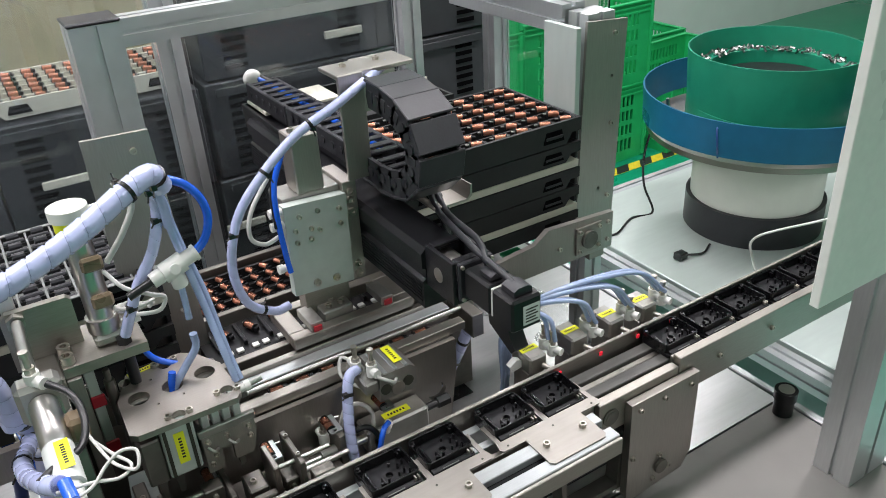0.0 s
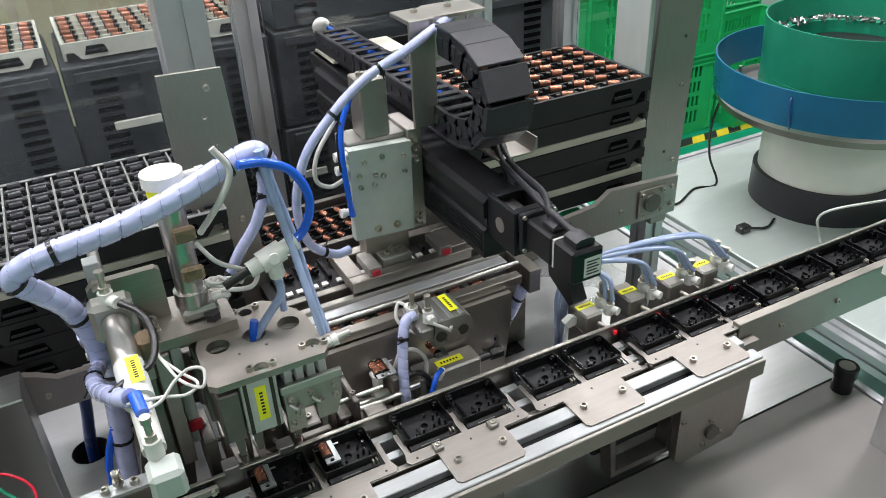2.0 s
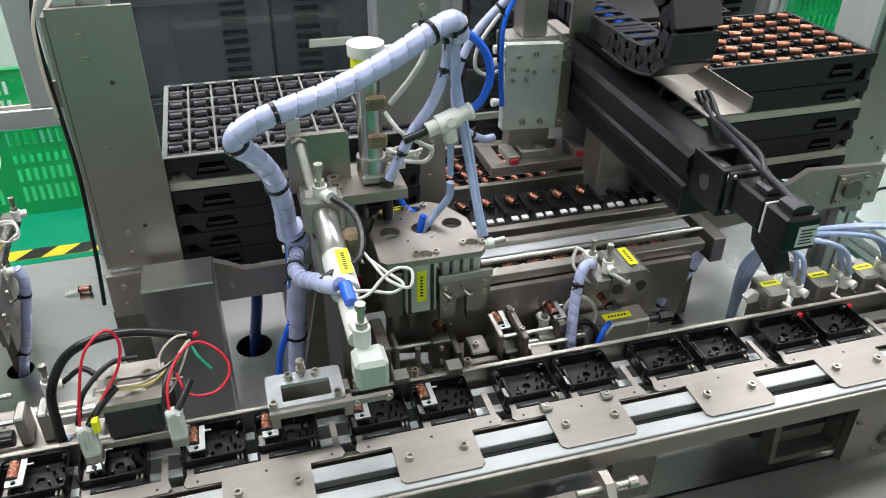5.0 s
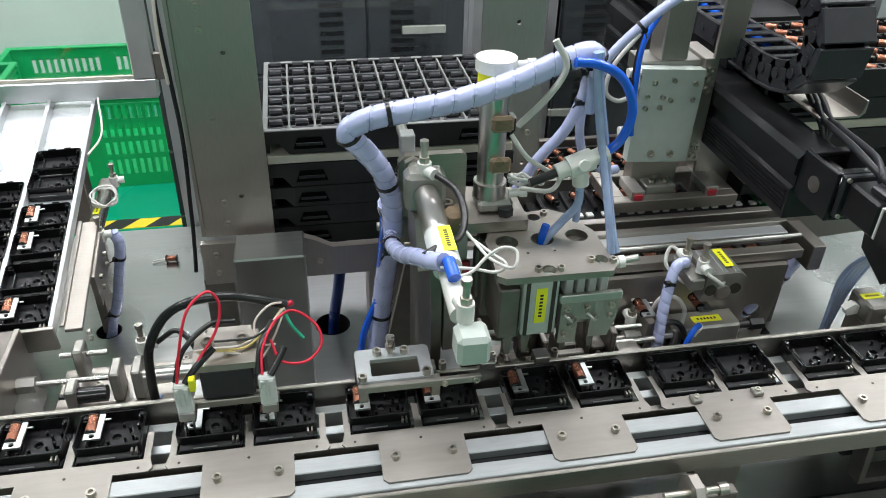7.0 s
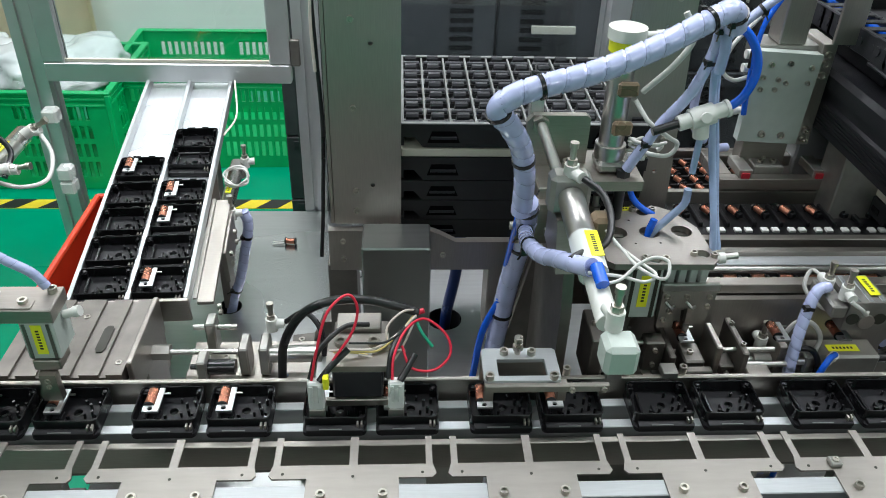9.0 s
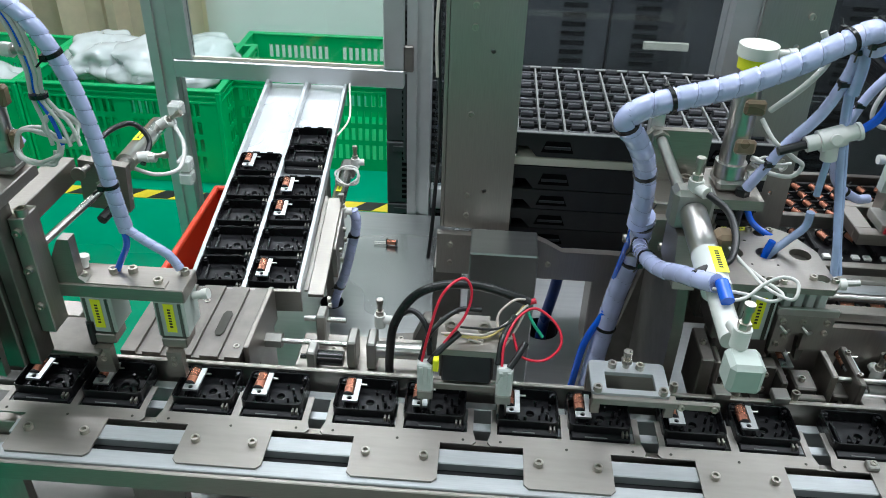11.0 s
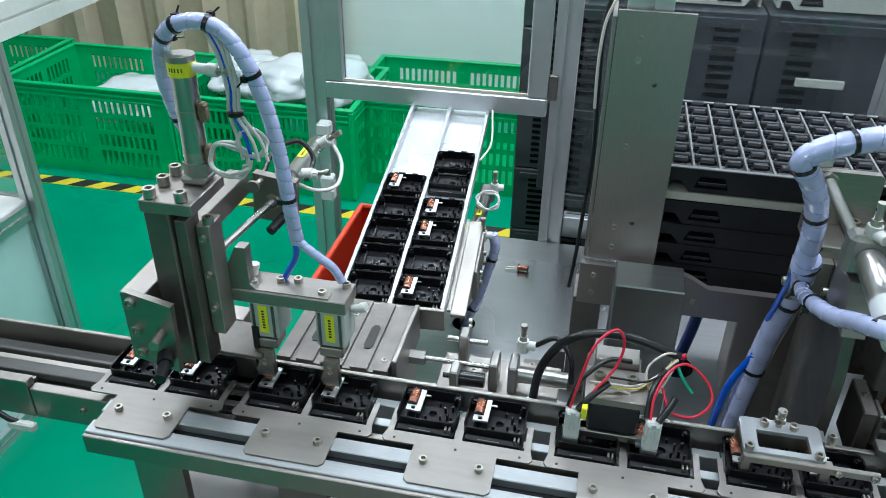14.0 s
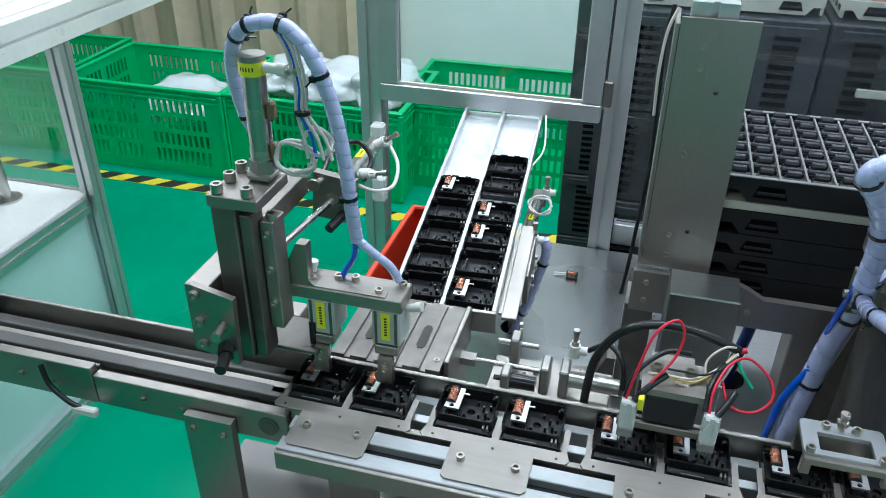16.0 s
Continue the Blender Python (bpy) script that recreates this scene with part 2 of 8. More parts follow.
def tube(bm, pts, r, seg=12, n=8, wrap=0.0, smooth_it=True):
    """Sweep a round section; wrap gives the saw-tooth of spiral wrapping with that pitch."""
    ps = smooth_path(pts, n) if smooth_it else [Vector(p) for p in pts]
    if wrap:
        fine, s = [], 0.0
        L = sum((b - a).length for a, b in zip(ps, ps[1:]))
        k = max(2, int(L / wrap * 12))
        acc, i = 0.0, 0
        for j in range(k + 1):
            want = L * j / k
            while i < len(ps) - 2 and acc + (ps[i + 1] - ps[i]).length < want:
                acc += (ps[i + 1] - ps[i]).length
                i += 1
            seglen = (ps[i + 1] - ps[i]).length or 1
            fine.append(ps[i].lerp(ps[i + 1], min(1, (want - acc) / seglen)))
        ps = fine
    rings = []
    t0 = (ps[1] - ps[0]).normalized()
    u = t0.orthogonal().normalized()
    for i, p in enumerate(ps):
        t = (ps[min(i + 1, len(ps) - 1)] - ps[max(i - 1, 0)]).normalized()
        u = (u - t * u.dot(t)).normalized()
        v = t.cross(u)
        ring = []
        for k in range(seg):
            a = 2 * math.pi * k / seg
            rr = r
            if wrap:
                ph = (i / 12.0 + k / seg) % 1.0
                rr = r * (0.985 + 0.02 * ph) if ph < 0.915 else r * 0.83
            ring.append(bm.verts.new(p + (u * math.cos(a) + v * math.sin(a)) * rr))
        rings.append(ring)
    for a, b in zip(rings, rings[1:]):
        for k in range(seg):
            bm.faces.new((a[k], a[(k + 1) % seg], b[(k + 1) % seg], b[k]))
    bm.faces.new(rings[0][::-1])
    bm.faces.new(rings[-1])


def prism(bm, outline, axis, lo, hi, holes=()):
    """Extrude an outline (with round holes (u, v, r)) between two values of an axis."""
    def at(u, v, w):
        return {"x": (w, u, v), "y": (u, w, v), "z": (u, v, w)}[axis]
    loops = [list(outline)]
    for u, v, r in holes:
        loops.append([(u + r * math.cos(2 * math.pi * k / 20), v + r * math.sin(2 * math.pi * k / 20)) for k in range(20)])
    sides, edges = [], []
    for lp in loops:
        low = [bm.verts.new(at(u, v, lo)) for u, v in lp]
        top = [bm.verts.new(at(u, v, hi)) for u, v in lp]
        n = len(lp)
        le = [bm.edges.new((low[i], low[(i + 1) % n])) for i in range(n)]
        te = [bm.edges.new((top[i], top[(i + 1) % n])) for i in range(n)]
        sides.append((low, top))
        edges.append((le, te))
    bmesh.ops.triangle_fill(bm, use_beauty=True, use_dissolve=False, edges=[e for le, _ in edges for e in le])
    bmesh.ops.triangle_fill(bm, use_beauty=True, use_dissolve=False, edges=[e for _, te in edges for e in te])
    for low, top in sides:
        n = len(low)
        for i in range(n):
            bm.faces.new((low[i], low[(i + 1) % n], top[(i + 1) % n], top[i]))
    bmesh.ops.recalc_face_normals(bm, faces=bm.faces)


def lattice(bm, us, zs, solid, at, th):
    """A flat wall with rectangular openings as one connected mesh; at(u, w, z) places a point, w across the wall."""
    nu, nz = len(us) - 1, len(zs) - 1
    vs = {}

    def v(i, j, k):
        if (i, j, k) not in vs:
            vs[i, j, k] = bm.verts.new(at(us[i], th * k, zs[j]))
        return vs[i, j, k]

    def full(i, j):
        return 0 <= i < nu and 0 <= j < nz and solid(i, j)
    for i in range(nu):
        for j in range(nz):
            if not solid(i, j):
                continue
            bm.faces.new((v(i, j, 0), v(i + 1, j, 0), v(i + 1, j + 1, 0), v(i, j + 1, 0)))
            bm.faces.new((v(i, j + 1, 1), v(i + 1, j + 1, 1), v(i + 1, j, 1), v(i, j, 1)))
            for a, b, p, q in ((i - 1, j, (i, j + 1), (i, j)), (i + 1, j, (i + 1, j), (i + 1, j + 1)), (i, j - 1, (i, j), (i + 1, j)), (i, j + 1, (i + 1, j + 1), (i, j + 1))):
                if not full(a, b):
                    bm.faces.new((v(*p, 0), v(*q, 0), v(*q, 1), v(*p, 1)))
    bmesh.ops.recalc_face_normals(bm, faces=bm.faces)


def B():
    return bmesh.new()


def cap_screw(bm, p, n, r=0.0042, h=0.0045):
    """A socket-head screw standing on p along n."""
    p, n = Vector(p), Vector(n).normalized()
    cyl(bm, p, p + n * h, r, seg=12, caps=False)
    ring = r * 0.55
    q = n.to_track_quat("Z", "Y").to_matrix()
    outer = [p + n * h + q @ Vector((math.cos(a), math.sin(a), 0)) * r for a in [2 * math.pi * k / 12 for k in range(12)]]
    inner = [p + n * h + q @ Vector((math.cos(a), math.sin(a), 0)) * ring for a in [2 * math.pi * k / 12 for k in range(12)]]
    deep = [v - n * h * 0.6 for v in inner]
    vo, vi, vd = [[bm.verts.new(v) for v in s] for s in (outer, inner, deep)]
    for k in range(12):
        j = (k + 1) % 12
        bm.faces.new((vo[k], vo[j], vi[j], vi[k]))
        bm.faces.new((vi[k], vi[j], vd[j], vd[k]))
    bm.faces.new(vd)


def screws(parent, pts, n=(0, 0, 1), r=0.0042, h=0.0045, name="screw"):
    for p in pts:
        bm = B()
        cap_screw(bm, p, n, r, h)
        part(name, bm, BOLT, parent, "steel socket-head screw")


def label_plate(parent, c, ux, uy, w, h, bars=6):
    """A yellow sticker with bars for its writing, on the plane spanned by ux and uy."""
    c, ux, uy = Vector(c), Vector(ux).normalized(), Vector(uy).normalized()
    nz = ux.cross(uy)
    def quad(bm, cu, cv, w, h, lift):
        o = c + ux * cu + uy * cv
        vs = [bm.verts.new(o + ux * a * w / 2 + uy * b * h / 2 + nz * l) for l in (0, lift) for a, b in ((-1, -1), (1, -1), (1, 1), (-1, 1))]
        bm.faces.new(vs[4:])
        for k in range(4):
            bm.faces.new((vs[k], vs[(k + 1) % 4], vs[4 + (k + 1) % 4], vs[4 + k]))
    bm = B()
    quad(bm, 0, 0, w, h, 0.0004)
    lab = part("sticker", bm, YELLOW, parent, "yellow printed sticker")
    bm = B()
    bars += 2
    step = w * 0.7 / bars
    for k in range(bars):
        quad(bm, -w * 0.35 + step * (k + 0.5), 0, step * 0.55, h * 0.30, 0.0007)
    part("print", bm, INK_SHADE, lab, "dark unreadable print")
    return lab


# ---------- room ----------
def room():
    bm = B()
    box(bm, (-7, -5, FLOOR - 0.2), (7, 4.0, FLOOR))
    solo("floor", bm, GREENF, "glossy green painted workshop floor", "floor", "structure")
    for nm, lo, hi in (("wall_north", (-7, 3.8, FLOOR), (7, 4.0, CEIL)), ("wall_south", (-7, -5.2, FLOOR), (7, -5, CEIL)),
                       ("wall_west", (-7.2, -5, FLOOR), (-7, 4, CEIL)), ("wall_east", (7, -5, FLOOR), (7.2, 4, CEIL))):
        bm = B()
        box(bm, lo, hi)
        solo(nm, bm, WALLM, "plain white painted workshop wall", "wall", "structure")
    bm = B()
    box(bm, (-7.2, -5.2, CEIL), (7.2, 4.0, CEIL + 0.2))
    solo("ceiling", bm, WALLM, "plain white workshop ceiling", "ceiling", "structure")
    for lx, ly in LAMPS:
        t = thing("ceiling_light", (lx, ly, CEIL), "white fluorescent panel light on the ceiling", "ceiling light", "ceiling lights")
        bm = B()
        box(bm, (lx - 0.62, ly - 0.17, CEIL - 0.07), (lx + 0.62, ly + 0.17, CEIL), 0.006)
        part("housing", bm, WHITEPL, t)
        bm = B()
        box(bm, (lx - 0.58, ly - 0.14, CEIL - 0.085), (lx + 0.58, ly + 0.14, CEIL - 0.071))
        part("diffuser", bm, LAMPM, t)
    # hazard tape on the floor
    bm, bk = B(), B()
    y0, y1 = 2.44, 2.50
    box(bm, (-4.0, y0, FLOOR), (4.5, y1, FLOOR + 0.002))
    x = -4.0
    while x < 4.4:
        prism(bk, [(x, y0), (x + 0.075, y0), (x + 0.125, y1), (x + 0.05, y1)], "z", FLOOR + 0.0021, FLOOR + 0.0035)
        x += 0.15
    t = thing("floor_tape", (0, y0, FLOOR), "yellow and black hazard tape on the green floor", "floor tape", kind="structure")
    part("yellow_strip", bm, HAZY, t)
    part("black_stripes", bk, HAZK, t)
    # curtain far behind
    bm = B()
    pts = []
    for i in range(90):
        px = -5.6 + i * 0.045
        pts.append((px, 3.72 + 0.035 * math.sin(i * 1.1) + 0.02 * math.sin(i * 2.3)))
    lo = [bm.verts.new((a, b, FLOOR + 0.003)) for a, b in pts]
    hi = [bm.verts.new((a, b, 2.6)) for a, b in pts]
    for i in range(len(pts) - 1):
        bm.faces.new((lo[i], lo[i + 1], hi[i + 1], hi[i]))
    r = bmesh.ops.solidify(bm, geom=bm.faces[:], thickness=0.006)
    bc = B()
    lo = [bc.verts.new((a + 5.45, b, FLOOR + 0.003)) for a, b in pts[:26]]
    hi = [bc.verts.new((a + 5.45, b, 2.6)) for a, b in pts[:26]]
    for i in range(25):
        bc.faces.new((lo[i], lo[i + 1], hi[i + 1], hi[i]))
    bmesh.ops.solidify(bc, geom=bc.faces[:], thickness=0.006)
    u = thing("curtain", (0.3, 3.72, 2.6), "cream folded fabric curtain before the back wall", "curtain")
    part("fabric", bc, CURT, u)
    bc = B()
    cyl(bc, (-0.25, 3.72, 2.62), (1.1, 3.72, 2.62), 0.018)
    part("rail", bc, ALU, u)
    t = thing("curtain", (-3.6, 3.72, 2.6), "beige folded fabric curtain hanging at the back", "curtain")
    part("fabric", bm, CURT, t)
    bm = B()
    cyl(bm, (-5.8, 3.72, 2.62), (-1.4, 3.72, 2.62), 0.018)
    part("rail", bm, ALU, t)


room()


# ---------- aluminium profile posts and beams ----------
def profile_bm(p0, p1, w=0.04, d=0.04):
    """A slotted profile between two points; slots run along its length."""
    p0, p1 = Vector(p0), Vector(p1)
    L = (p1 - p0).length
    bm = B()
    a, b, s = w / 2, d / 2, 0.004
    c = 0.006
    ring = [(-a, -b), (-s, -b), (-s, -b + c), (s, -b + c), (s, -b), (a, -b), (a, -s), (a - c, -s), (a - c, s), (a, s), (a, b), (s, b), (s, b - c), (-s, b - c), (-s, b), (-a, b), (-a, s), (-a + c, s), (-a + c, -s), (-a, -s)]
    prism(bm, ring, "z", 0, L)
    q = (p1 - p0).to_track_quat("Z", "Y")
    if abs((p1 - p0).normalized().z) > 0.99:
        q = Euler((0, 0, 0)).to_quaternion() if p1.z > p0.z else Euler((math.pi, 0, 0)).to_quaternion()
    bmesh.ops.transform(bm, matrix=Matrix.Translation(p0) @ q.to_matrix().to_4x4(), verts=bm.verts)
    return bm


def enclosure():
    t = thing("machine_frame", (0, 1.45, FLOOR), "slotted aluminium profile enclosure frame round the machine table", "machine frame", kind="structure")
    for x, y, z1 in ((-0.364, 1.45, 2.1), (-0.862, 1.45, 2.1), (0.345, 1.50, 1.9), (0.835, 1.46, 1.9), (1.06, 1.45, 1.9)):
        part("post", profile_bm((x, y, FLOOR), (x, y, z1), 0.045, 0.045), ALU, t)
    part("beam", profile_bm((-0.84, 1.45, 2.0), (1.04, 1.45, 2.0), 0.04, 0.04), ALU, t)
    part("beam", profile_bm((-0.84, 1.45, 0.50), (-0.385, 1.45, 0.50), 0.04, 0.04), ALU, t)
    part("beam", profile_bm((0.243, 1.36, 1.445), (0.80, 1.36, 1.445), 0.045, 0.045), ALU, t)
    # short corner post with its dark cap
    part("corner_post", profile_bm((0.203, 1.36, FLOOR), (0.203, 1.36, 1.467), 0.078, 0.075), ALU, t)
    bm = B()
    box(bm, (0.162, 1.321, 1.4675), (0.244, 1.399, 1.473), 0.002)
    part("post_cap", bm, GREYPL, t, "dark plastic end cap")
    # bracket on the window post
    bm = B()
    box(bm, (-0.392, 1.417, 1.115), (-0.374, 1.427, 1.165), 0.002)
    part("hinge", bm, DARKST, t, "dark hinge block")
    # door with glass above the chute
    d = thing("window_1", (-0.61, 1.42, 1.08), "aluminium framed glass guard door above the chute", "window", kind="structure")
    bm = B()
    box(bm, (-0.835, 1.415, 1.082), (-0.392, 1.44, 1.118), 0.002)
    part("window_frame", bm, ALU, d)
    bm = B()
    box(bm, (-0.835, 1.415, 1.119), (-0.797, 1.44, 1.95), 0.002)
    part("window_frame", bm, ALU, d)
    bm = B()
    box(bm, (-0.43, 1.415, 1.119), (-0.392, 1.44, 1.95), 0.002)
    part("window_frame", bm, ALU, d)
    bm = B()
    box(bm, (-0.796, 1.426, 1.12), (-0.431, 1.430, 1.95))
    g = part("pane", bm, GLASS, d, "clear glass pane")
    g.visible_shadow = False
    bm = B()
    box(bm, (-0.797, 1.421, 1.1185), (-0.43, 1.4255, 1.1235))
    part("seal", bm, BEIGE, d, "yellowed sealing strip")
    # acrylic pane behind the tray stacks
    d = thing("window_2", (0.0, 1.47, 0.85), "smoked acrylic guard pane behind the tray stack", "window", kind="structure")
    bm = B()
    box(bm, (-0.335, 1.468, 0.85), (0.32, 1.474, 1.97))
    g = part("pane", bm, TINT, d, "smoked acrylic pane")
    g.visible_shadow = False
    bm = B()
    box(bm, (0.372, 1.468, 0.85), (0.81, 1.474, 1.97))
    g = part("pane", bm, TINT, d, "smoked acrylic pane")
    g.visible_shadow = False
    bm = B()
    box(bm, (-0.34, 1.455, 0.80), (0.32, 1.485, 0.849), 0.002)
    part("sill", bm, ALU, d)


enclosure()


def machine_table():
    t = thing("machine_table", (0.1, 0.9, FLOOR), "stainless steel machine table with round cable holes", "table", kind="structure")
    out = [(1.04, 0.602), (1.04, 1.425), (-0.60, 1.425), (-0.60, 1.34), (-0.72, 1.34), (-0.72, 0.97), (-0.60, 0.97), (-0.60, 0.602)]
    bm = B()
    prism(bm, out, "z", 0.785, 0.80, [(-0.485, 1.105, 0.021), (-0.116, 1.068, 0.030)])
    part("top", bm, SHEET, t, "brushed stainless steel plate")
    # same table top, coloured darker where it reflects less light
    bm = B()
    prism(bm, [(-0.815, 0.36), (-0.62, 0.36), (-0.62, 0.16), (1.04, 0.16), (1.04, 0.598), (-0.604, 0.598), (-0.604, 0.72), (-0.815, 0.72)], "z", 0.785, 0.80)
    part("front_top", bm, PLATEM, t, "front of the table top, coloured darker for its weaker reflection")
    for hx, hy, hr in ((-0.485, 1.105, 0.021), (-0.116, 1.068, 0.030)):
        bm = B()
        bmesh.ops.create_circle(bm, cap_ends=False, segments=24, radius=hr - 0.001, matrix=Matrix.Translation((hx, hy, 0.801)))
        r = bmesh.ops.extrude_edge_only(bm, edges=bm.edges[:])
        bmesh.ops.translate(bm, verts=[v for v in r["geom"] if isinstance(v, bmesh.types.BMVert)], vec=(0, 0, -0.05))
        part("grommet", bm, RUBBER, t, "black rubber grommet")
    bm = B()
    prism(bm, [(-0.79, 0.40), (-0.58, 0.40), (-0.58, 0.20), (1.02, 0.20), (1.02, 1.40), (-0.57, 1.40), (-0.57, 0.70), (-0.79, 0.70)], "z", FLOOR + 0.1, 0.70)
    part("cabinet", bm, CREAM, t, "grey painted cabinet under the table")
    # square black sheet on the plate, painted as the shade of a hole
    bm = B()
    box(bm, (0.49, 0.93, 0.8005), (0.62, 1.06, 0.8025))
    part("opening", bm, BLACK, t, "black sheet painted as the shade of a table hole")
    # side apron strips
    bm = B()
    box(bm, (1.045, 0.16, 0.775), (1.06, 1.425, 0.802), 0.002)
    part("edge", bm, ALUW, t)


machine_table()


def side_table():
    t = thing("feeder_table", (1.9, 1.1, FLOOR), "steel feeder table with pale cyan side boards", "table", kind="structure")
    bm = B()
    box(bm, (1.30, 0.60, 0.695), (2.7, 1.52, 0.715), 0.002)
    part("top", bm, FEEDT, t, "pale satin steel table plate")
    part("edge_beam", profile_bm((1.27, 0.50, 0.69), (1.27, 1.56, 0.69), 0.04, 0.04), ALUW, t)
    part("edge_beam", profile_bm((1.30, 1.545, 0.69), (2.75, 1.545, 0.69), 0.04, 0.04), ALUW, t)
    bm = B()
    box(bm, (1.06, 0.10, 0.52), (2.7, 1.5, 0.535))
    part("board", bm, CYAN, t, "pale cyan lower board")
    bm = B()
    box(bm, (1.285, 0.55, 0.536), (2.7, 0.58, 0.69))
    part("side_board", bm, CYAN, t)
    part("edge_beam", profile_bm((1.10, 0.52, 0.555), (2.7, 0.52, 0.555), 0.04, 0.04), ALUW, t)
    for x, y in ((1.12, 0.15), (2.6, 0.15), (1.12, 1.45), (2.6, 1.45)):
        bm = B()
        box(bm, (x - 0.03, y - 0.03, FLOOR), (x + 0.03, y + 0.03, 0.52))
        part("leg", bm, ALU, t)


side_table()

# ---------- conveyor ----------
PITCH = 0.18
A0, PAIR = 0.278, 0.078
CASE_Y = 0.640
BED = 1.010
RAILY = 0.599


def conveyor():
    t = thing("conveyor", (0, 0.64, 0.80), "steel case conveyor with side rails and support legs", "conveyor")
    x0, x1 = -6.2, 1.75
    bm = B()
    box(bm, (x0, 0.668, 0.985), (x1, 0.674, 1.034), 0.001)
    part("back_rail", bm, STEEL, t)
    bm = B()
    box(bm, (x0, 0.6742, 0.955), (x1, 0.690, 1.012), 0.001)
    part("back_plate", bm, STEEL, t)
    # front side plates stop where the comb works
    for a, b in ((x0, -0.665), (0.60, x1)):
        # the plate steps down where the comb reaches over it
        for u, v, top in ((a, -0.932, 1.014), (-0.93, b, 1.004)) if b < 0 else ((a, 0.752, 1.0135), (0.754, b, 1.026)):
            bm = B()
            box(bm, (u, 0.586, 0.958), (v, 0.600, top), 0.001)
            part("side_plate", bm, STEEL, t)
            bm = B()
            box(bm, (u, 0.6005, 0.960), (v, 0.606, top - 0.006), 0.0008)
            part("guide", bm, STEEL, t)
        for yy in (0.618, 0.652):
            bm = B()
            box(bm, (a, yy - 0.009, 1.000), (b, yy + 0.009, BED), 0.001)
            part("belt", bm, BELTM, t, "dark grey conveyor belt")
        bm = B()
        box(bm, (a, 0.607, 0.962), (b, 0.667, 0.968), 0.0008)
        part("channel_floor", bm, STEEL, t, "steel floor of the belt channel")
        bm = B()
        box(bm, (a, 0.630, 0.985), (b, 0.640, 1.006), 0.001)
        part("centre_rail", bm, STEEL, t)
    # middle slide bars
    for yy, w in ((0.622, 0.006), (0.654, 0.006)):
        bm = B()
        box(bm, (-0.70, yy - w, 0.985), (0.60, yy + w, BED), 0.0008)
        part("slide_bar", bm, ALUW, t)
    bm = B()
    box(bm, (-0.664, RAILY - 0.004, 0.972), (0.599, RAILY + 0.004, 1.0095), 0.0008)
    part("front_rail", bm, STEEL, t, "narrow steel rail before the cases")
    x = -0.66
    while x < 0.6:
        bm = B()
        box(bm, (x, RAILY + 0.0045, 0.965), (x + 0.012, 0.668, 0.984), 0.0008)
        part("cross_bar", bm, STEEL, t)
        x += 0.18
    bm = B()
    box(bm, (-0.70, 0.628, 0.93), (0.60, 0.646, 0.964), 0.001)
    part("spine", bm, DARKST, t)
    # stop rollers at the ends of the belts
    for px in (-0.70, 0.60):
        for yy in (0.618, 0.652):
            bm = B()
            cyl(bm, (px, yy - 0.008, 0.994), (px, yy + 0.008, 0.994), 0.014, seg=16)
            part("pulley", bm, CHROME, t)
    # legs and hanging plates
    bm = B()
    prism(bm, [(0.648, 1.0), (0.782, 1.0), (0.782, 0.850), (0.765, 0.822), (0.662, 0.815), (0.650, 0.825)], "y", 0.572, 0.585)
    part("motor_plate", bm, STEELV, t)
    bm = B()
    box(bm, (0.53, 0.615, 0.855), (0.69, 0.675, 0.955), 0.004)
    part("motor_housing", bm, ANOD, t, "black drive motor")
    bm = B()
    cyl(bm, (0.49, 0.645, 0.905), (0.5295, 0.645, 0.905), 0.026, seg=18)
    part("motor_end", bm, BLACK, t, "round black motor end")
    bm = B()
    prism(bm, [(0.535, 0.935), (0.545, 0.935), (0.552, 0.842), (0.645, 0.842), (0.648, 0.90), (0.656, 0.90), (0.654, 0.832), (0.545, 0.832)], "y", 0.588, 0.612)
    part("motor_bracket", bm, DARKST, t, "bent dark steel motor bracket")
    bm = B()
    cyl(bm, (0.715, 0.571, 0.855), (0.715, 0.566, 0.855), 0.012)
    part("shaft_cover", bm, DARKST, t)
    screws(t, [(0.665, 0.572, 0.985), (0.712, 0.572, 0.985), (0.765, 0.572, 0.985), (0.702, 0.572, 0.836), (0.733, 0.572, 0.846), (0.712, 0.572, 0.878), (0.656, 0.572, 0.90)], (0, -1, 0), 0.0042)
    for lx in (-0.765, 0.347, -0.13, -0.598):
        bm = B()
        prism(bm, [(lx - 0.032, 0.985 if lx < -0.7 else 0.96), (lx + 0.032, 0.985 if lx < -0.7 else 0.96), (lx + 0.032, 0.80), (lx - 0.032, 0.80)], "y", 0.572 if lx < -0.7 else 0.61, 0.584 if lx < -0.7 else 0.624)
        part("leg", bm, STEELV, t)
    screws(t, [(-0.785, 0.572, 0.968), (-0.745, 0.572, 0.966)], (0, -1, 0), 0.0048)
    screws(t, [(x, 0.586, z) for x in (-1.4, -1.22, -1.04, -0.86) for z in (0.985,)] + [(x, 0.586, 0.995) for x in (0.84, 0.96, 1.1, 1.25)], (0, -1, 0), 0.004)
    for x in (-0.99, -0.81):
        bm = B()
        cyl(bm, (x, 0.586, 0.975), (x, 0.583, 0.975), 0.007)
        part("washer", bm, BOLT, t)
    bm = B()
    cyl(bm, (-0.690, 0.5858, 0.982), (-0.690, 0.5845, 0.982), 0.013, seg=20)
    cyl(bm, (-0.690, 0.5845, 0.982), (-0.690, 0.5838, 0.982), 0.0085, seg=20)
    part("bearing", bm, DARKST, t)
    bm = B()
    cyl(bm, (0.622, 0.5858, 0.985), (0.622, 0.5845, 0.985), 0.014, seg=20)
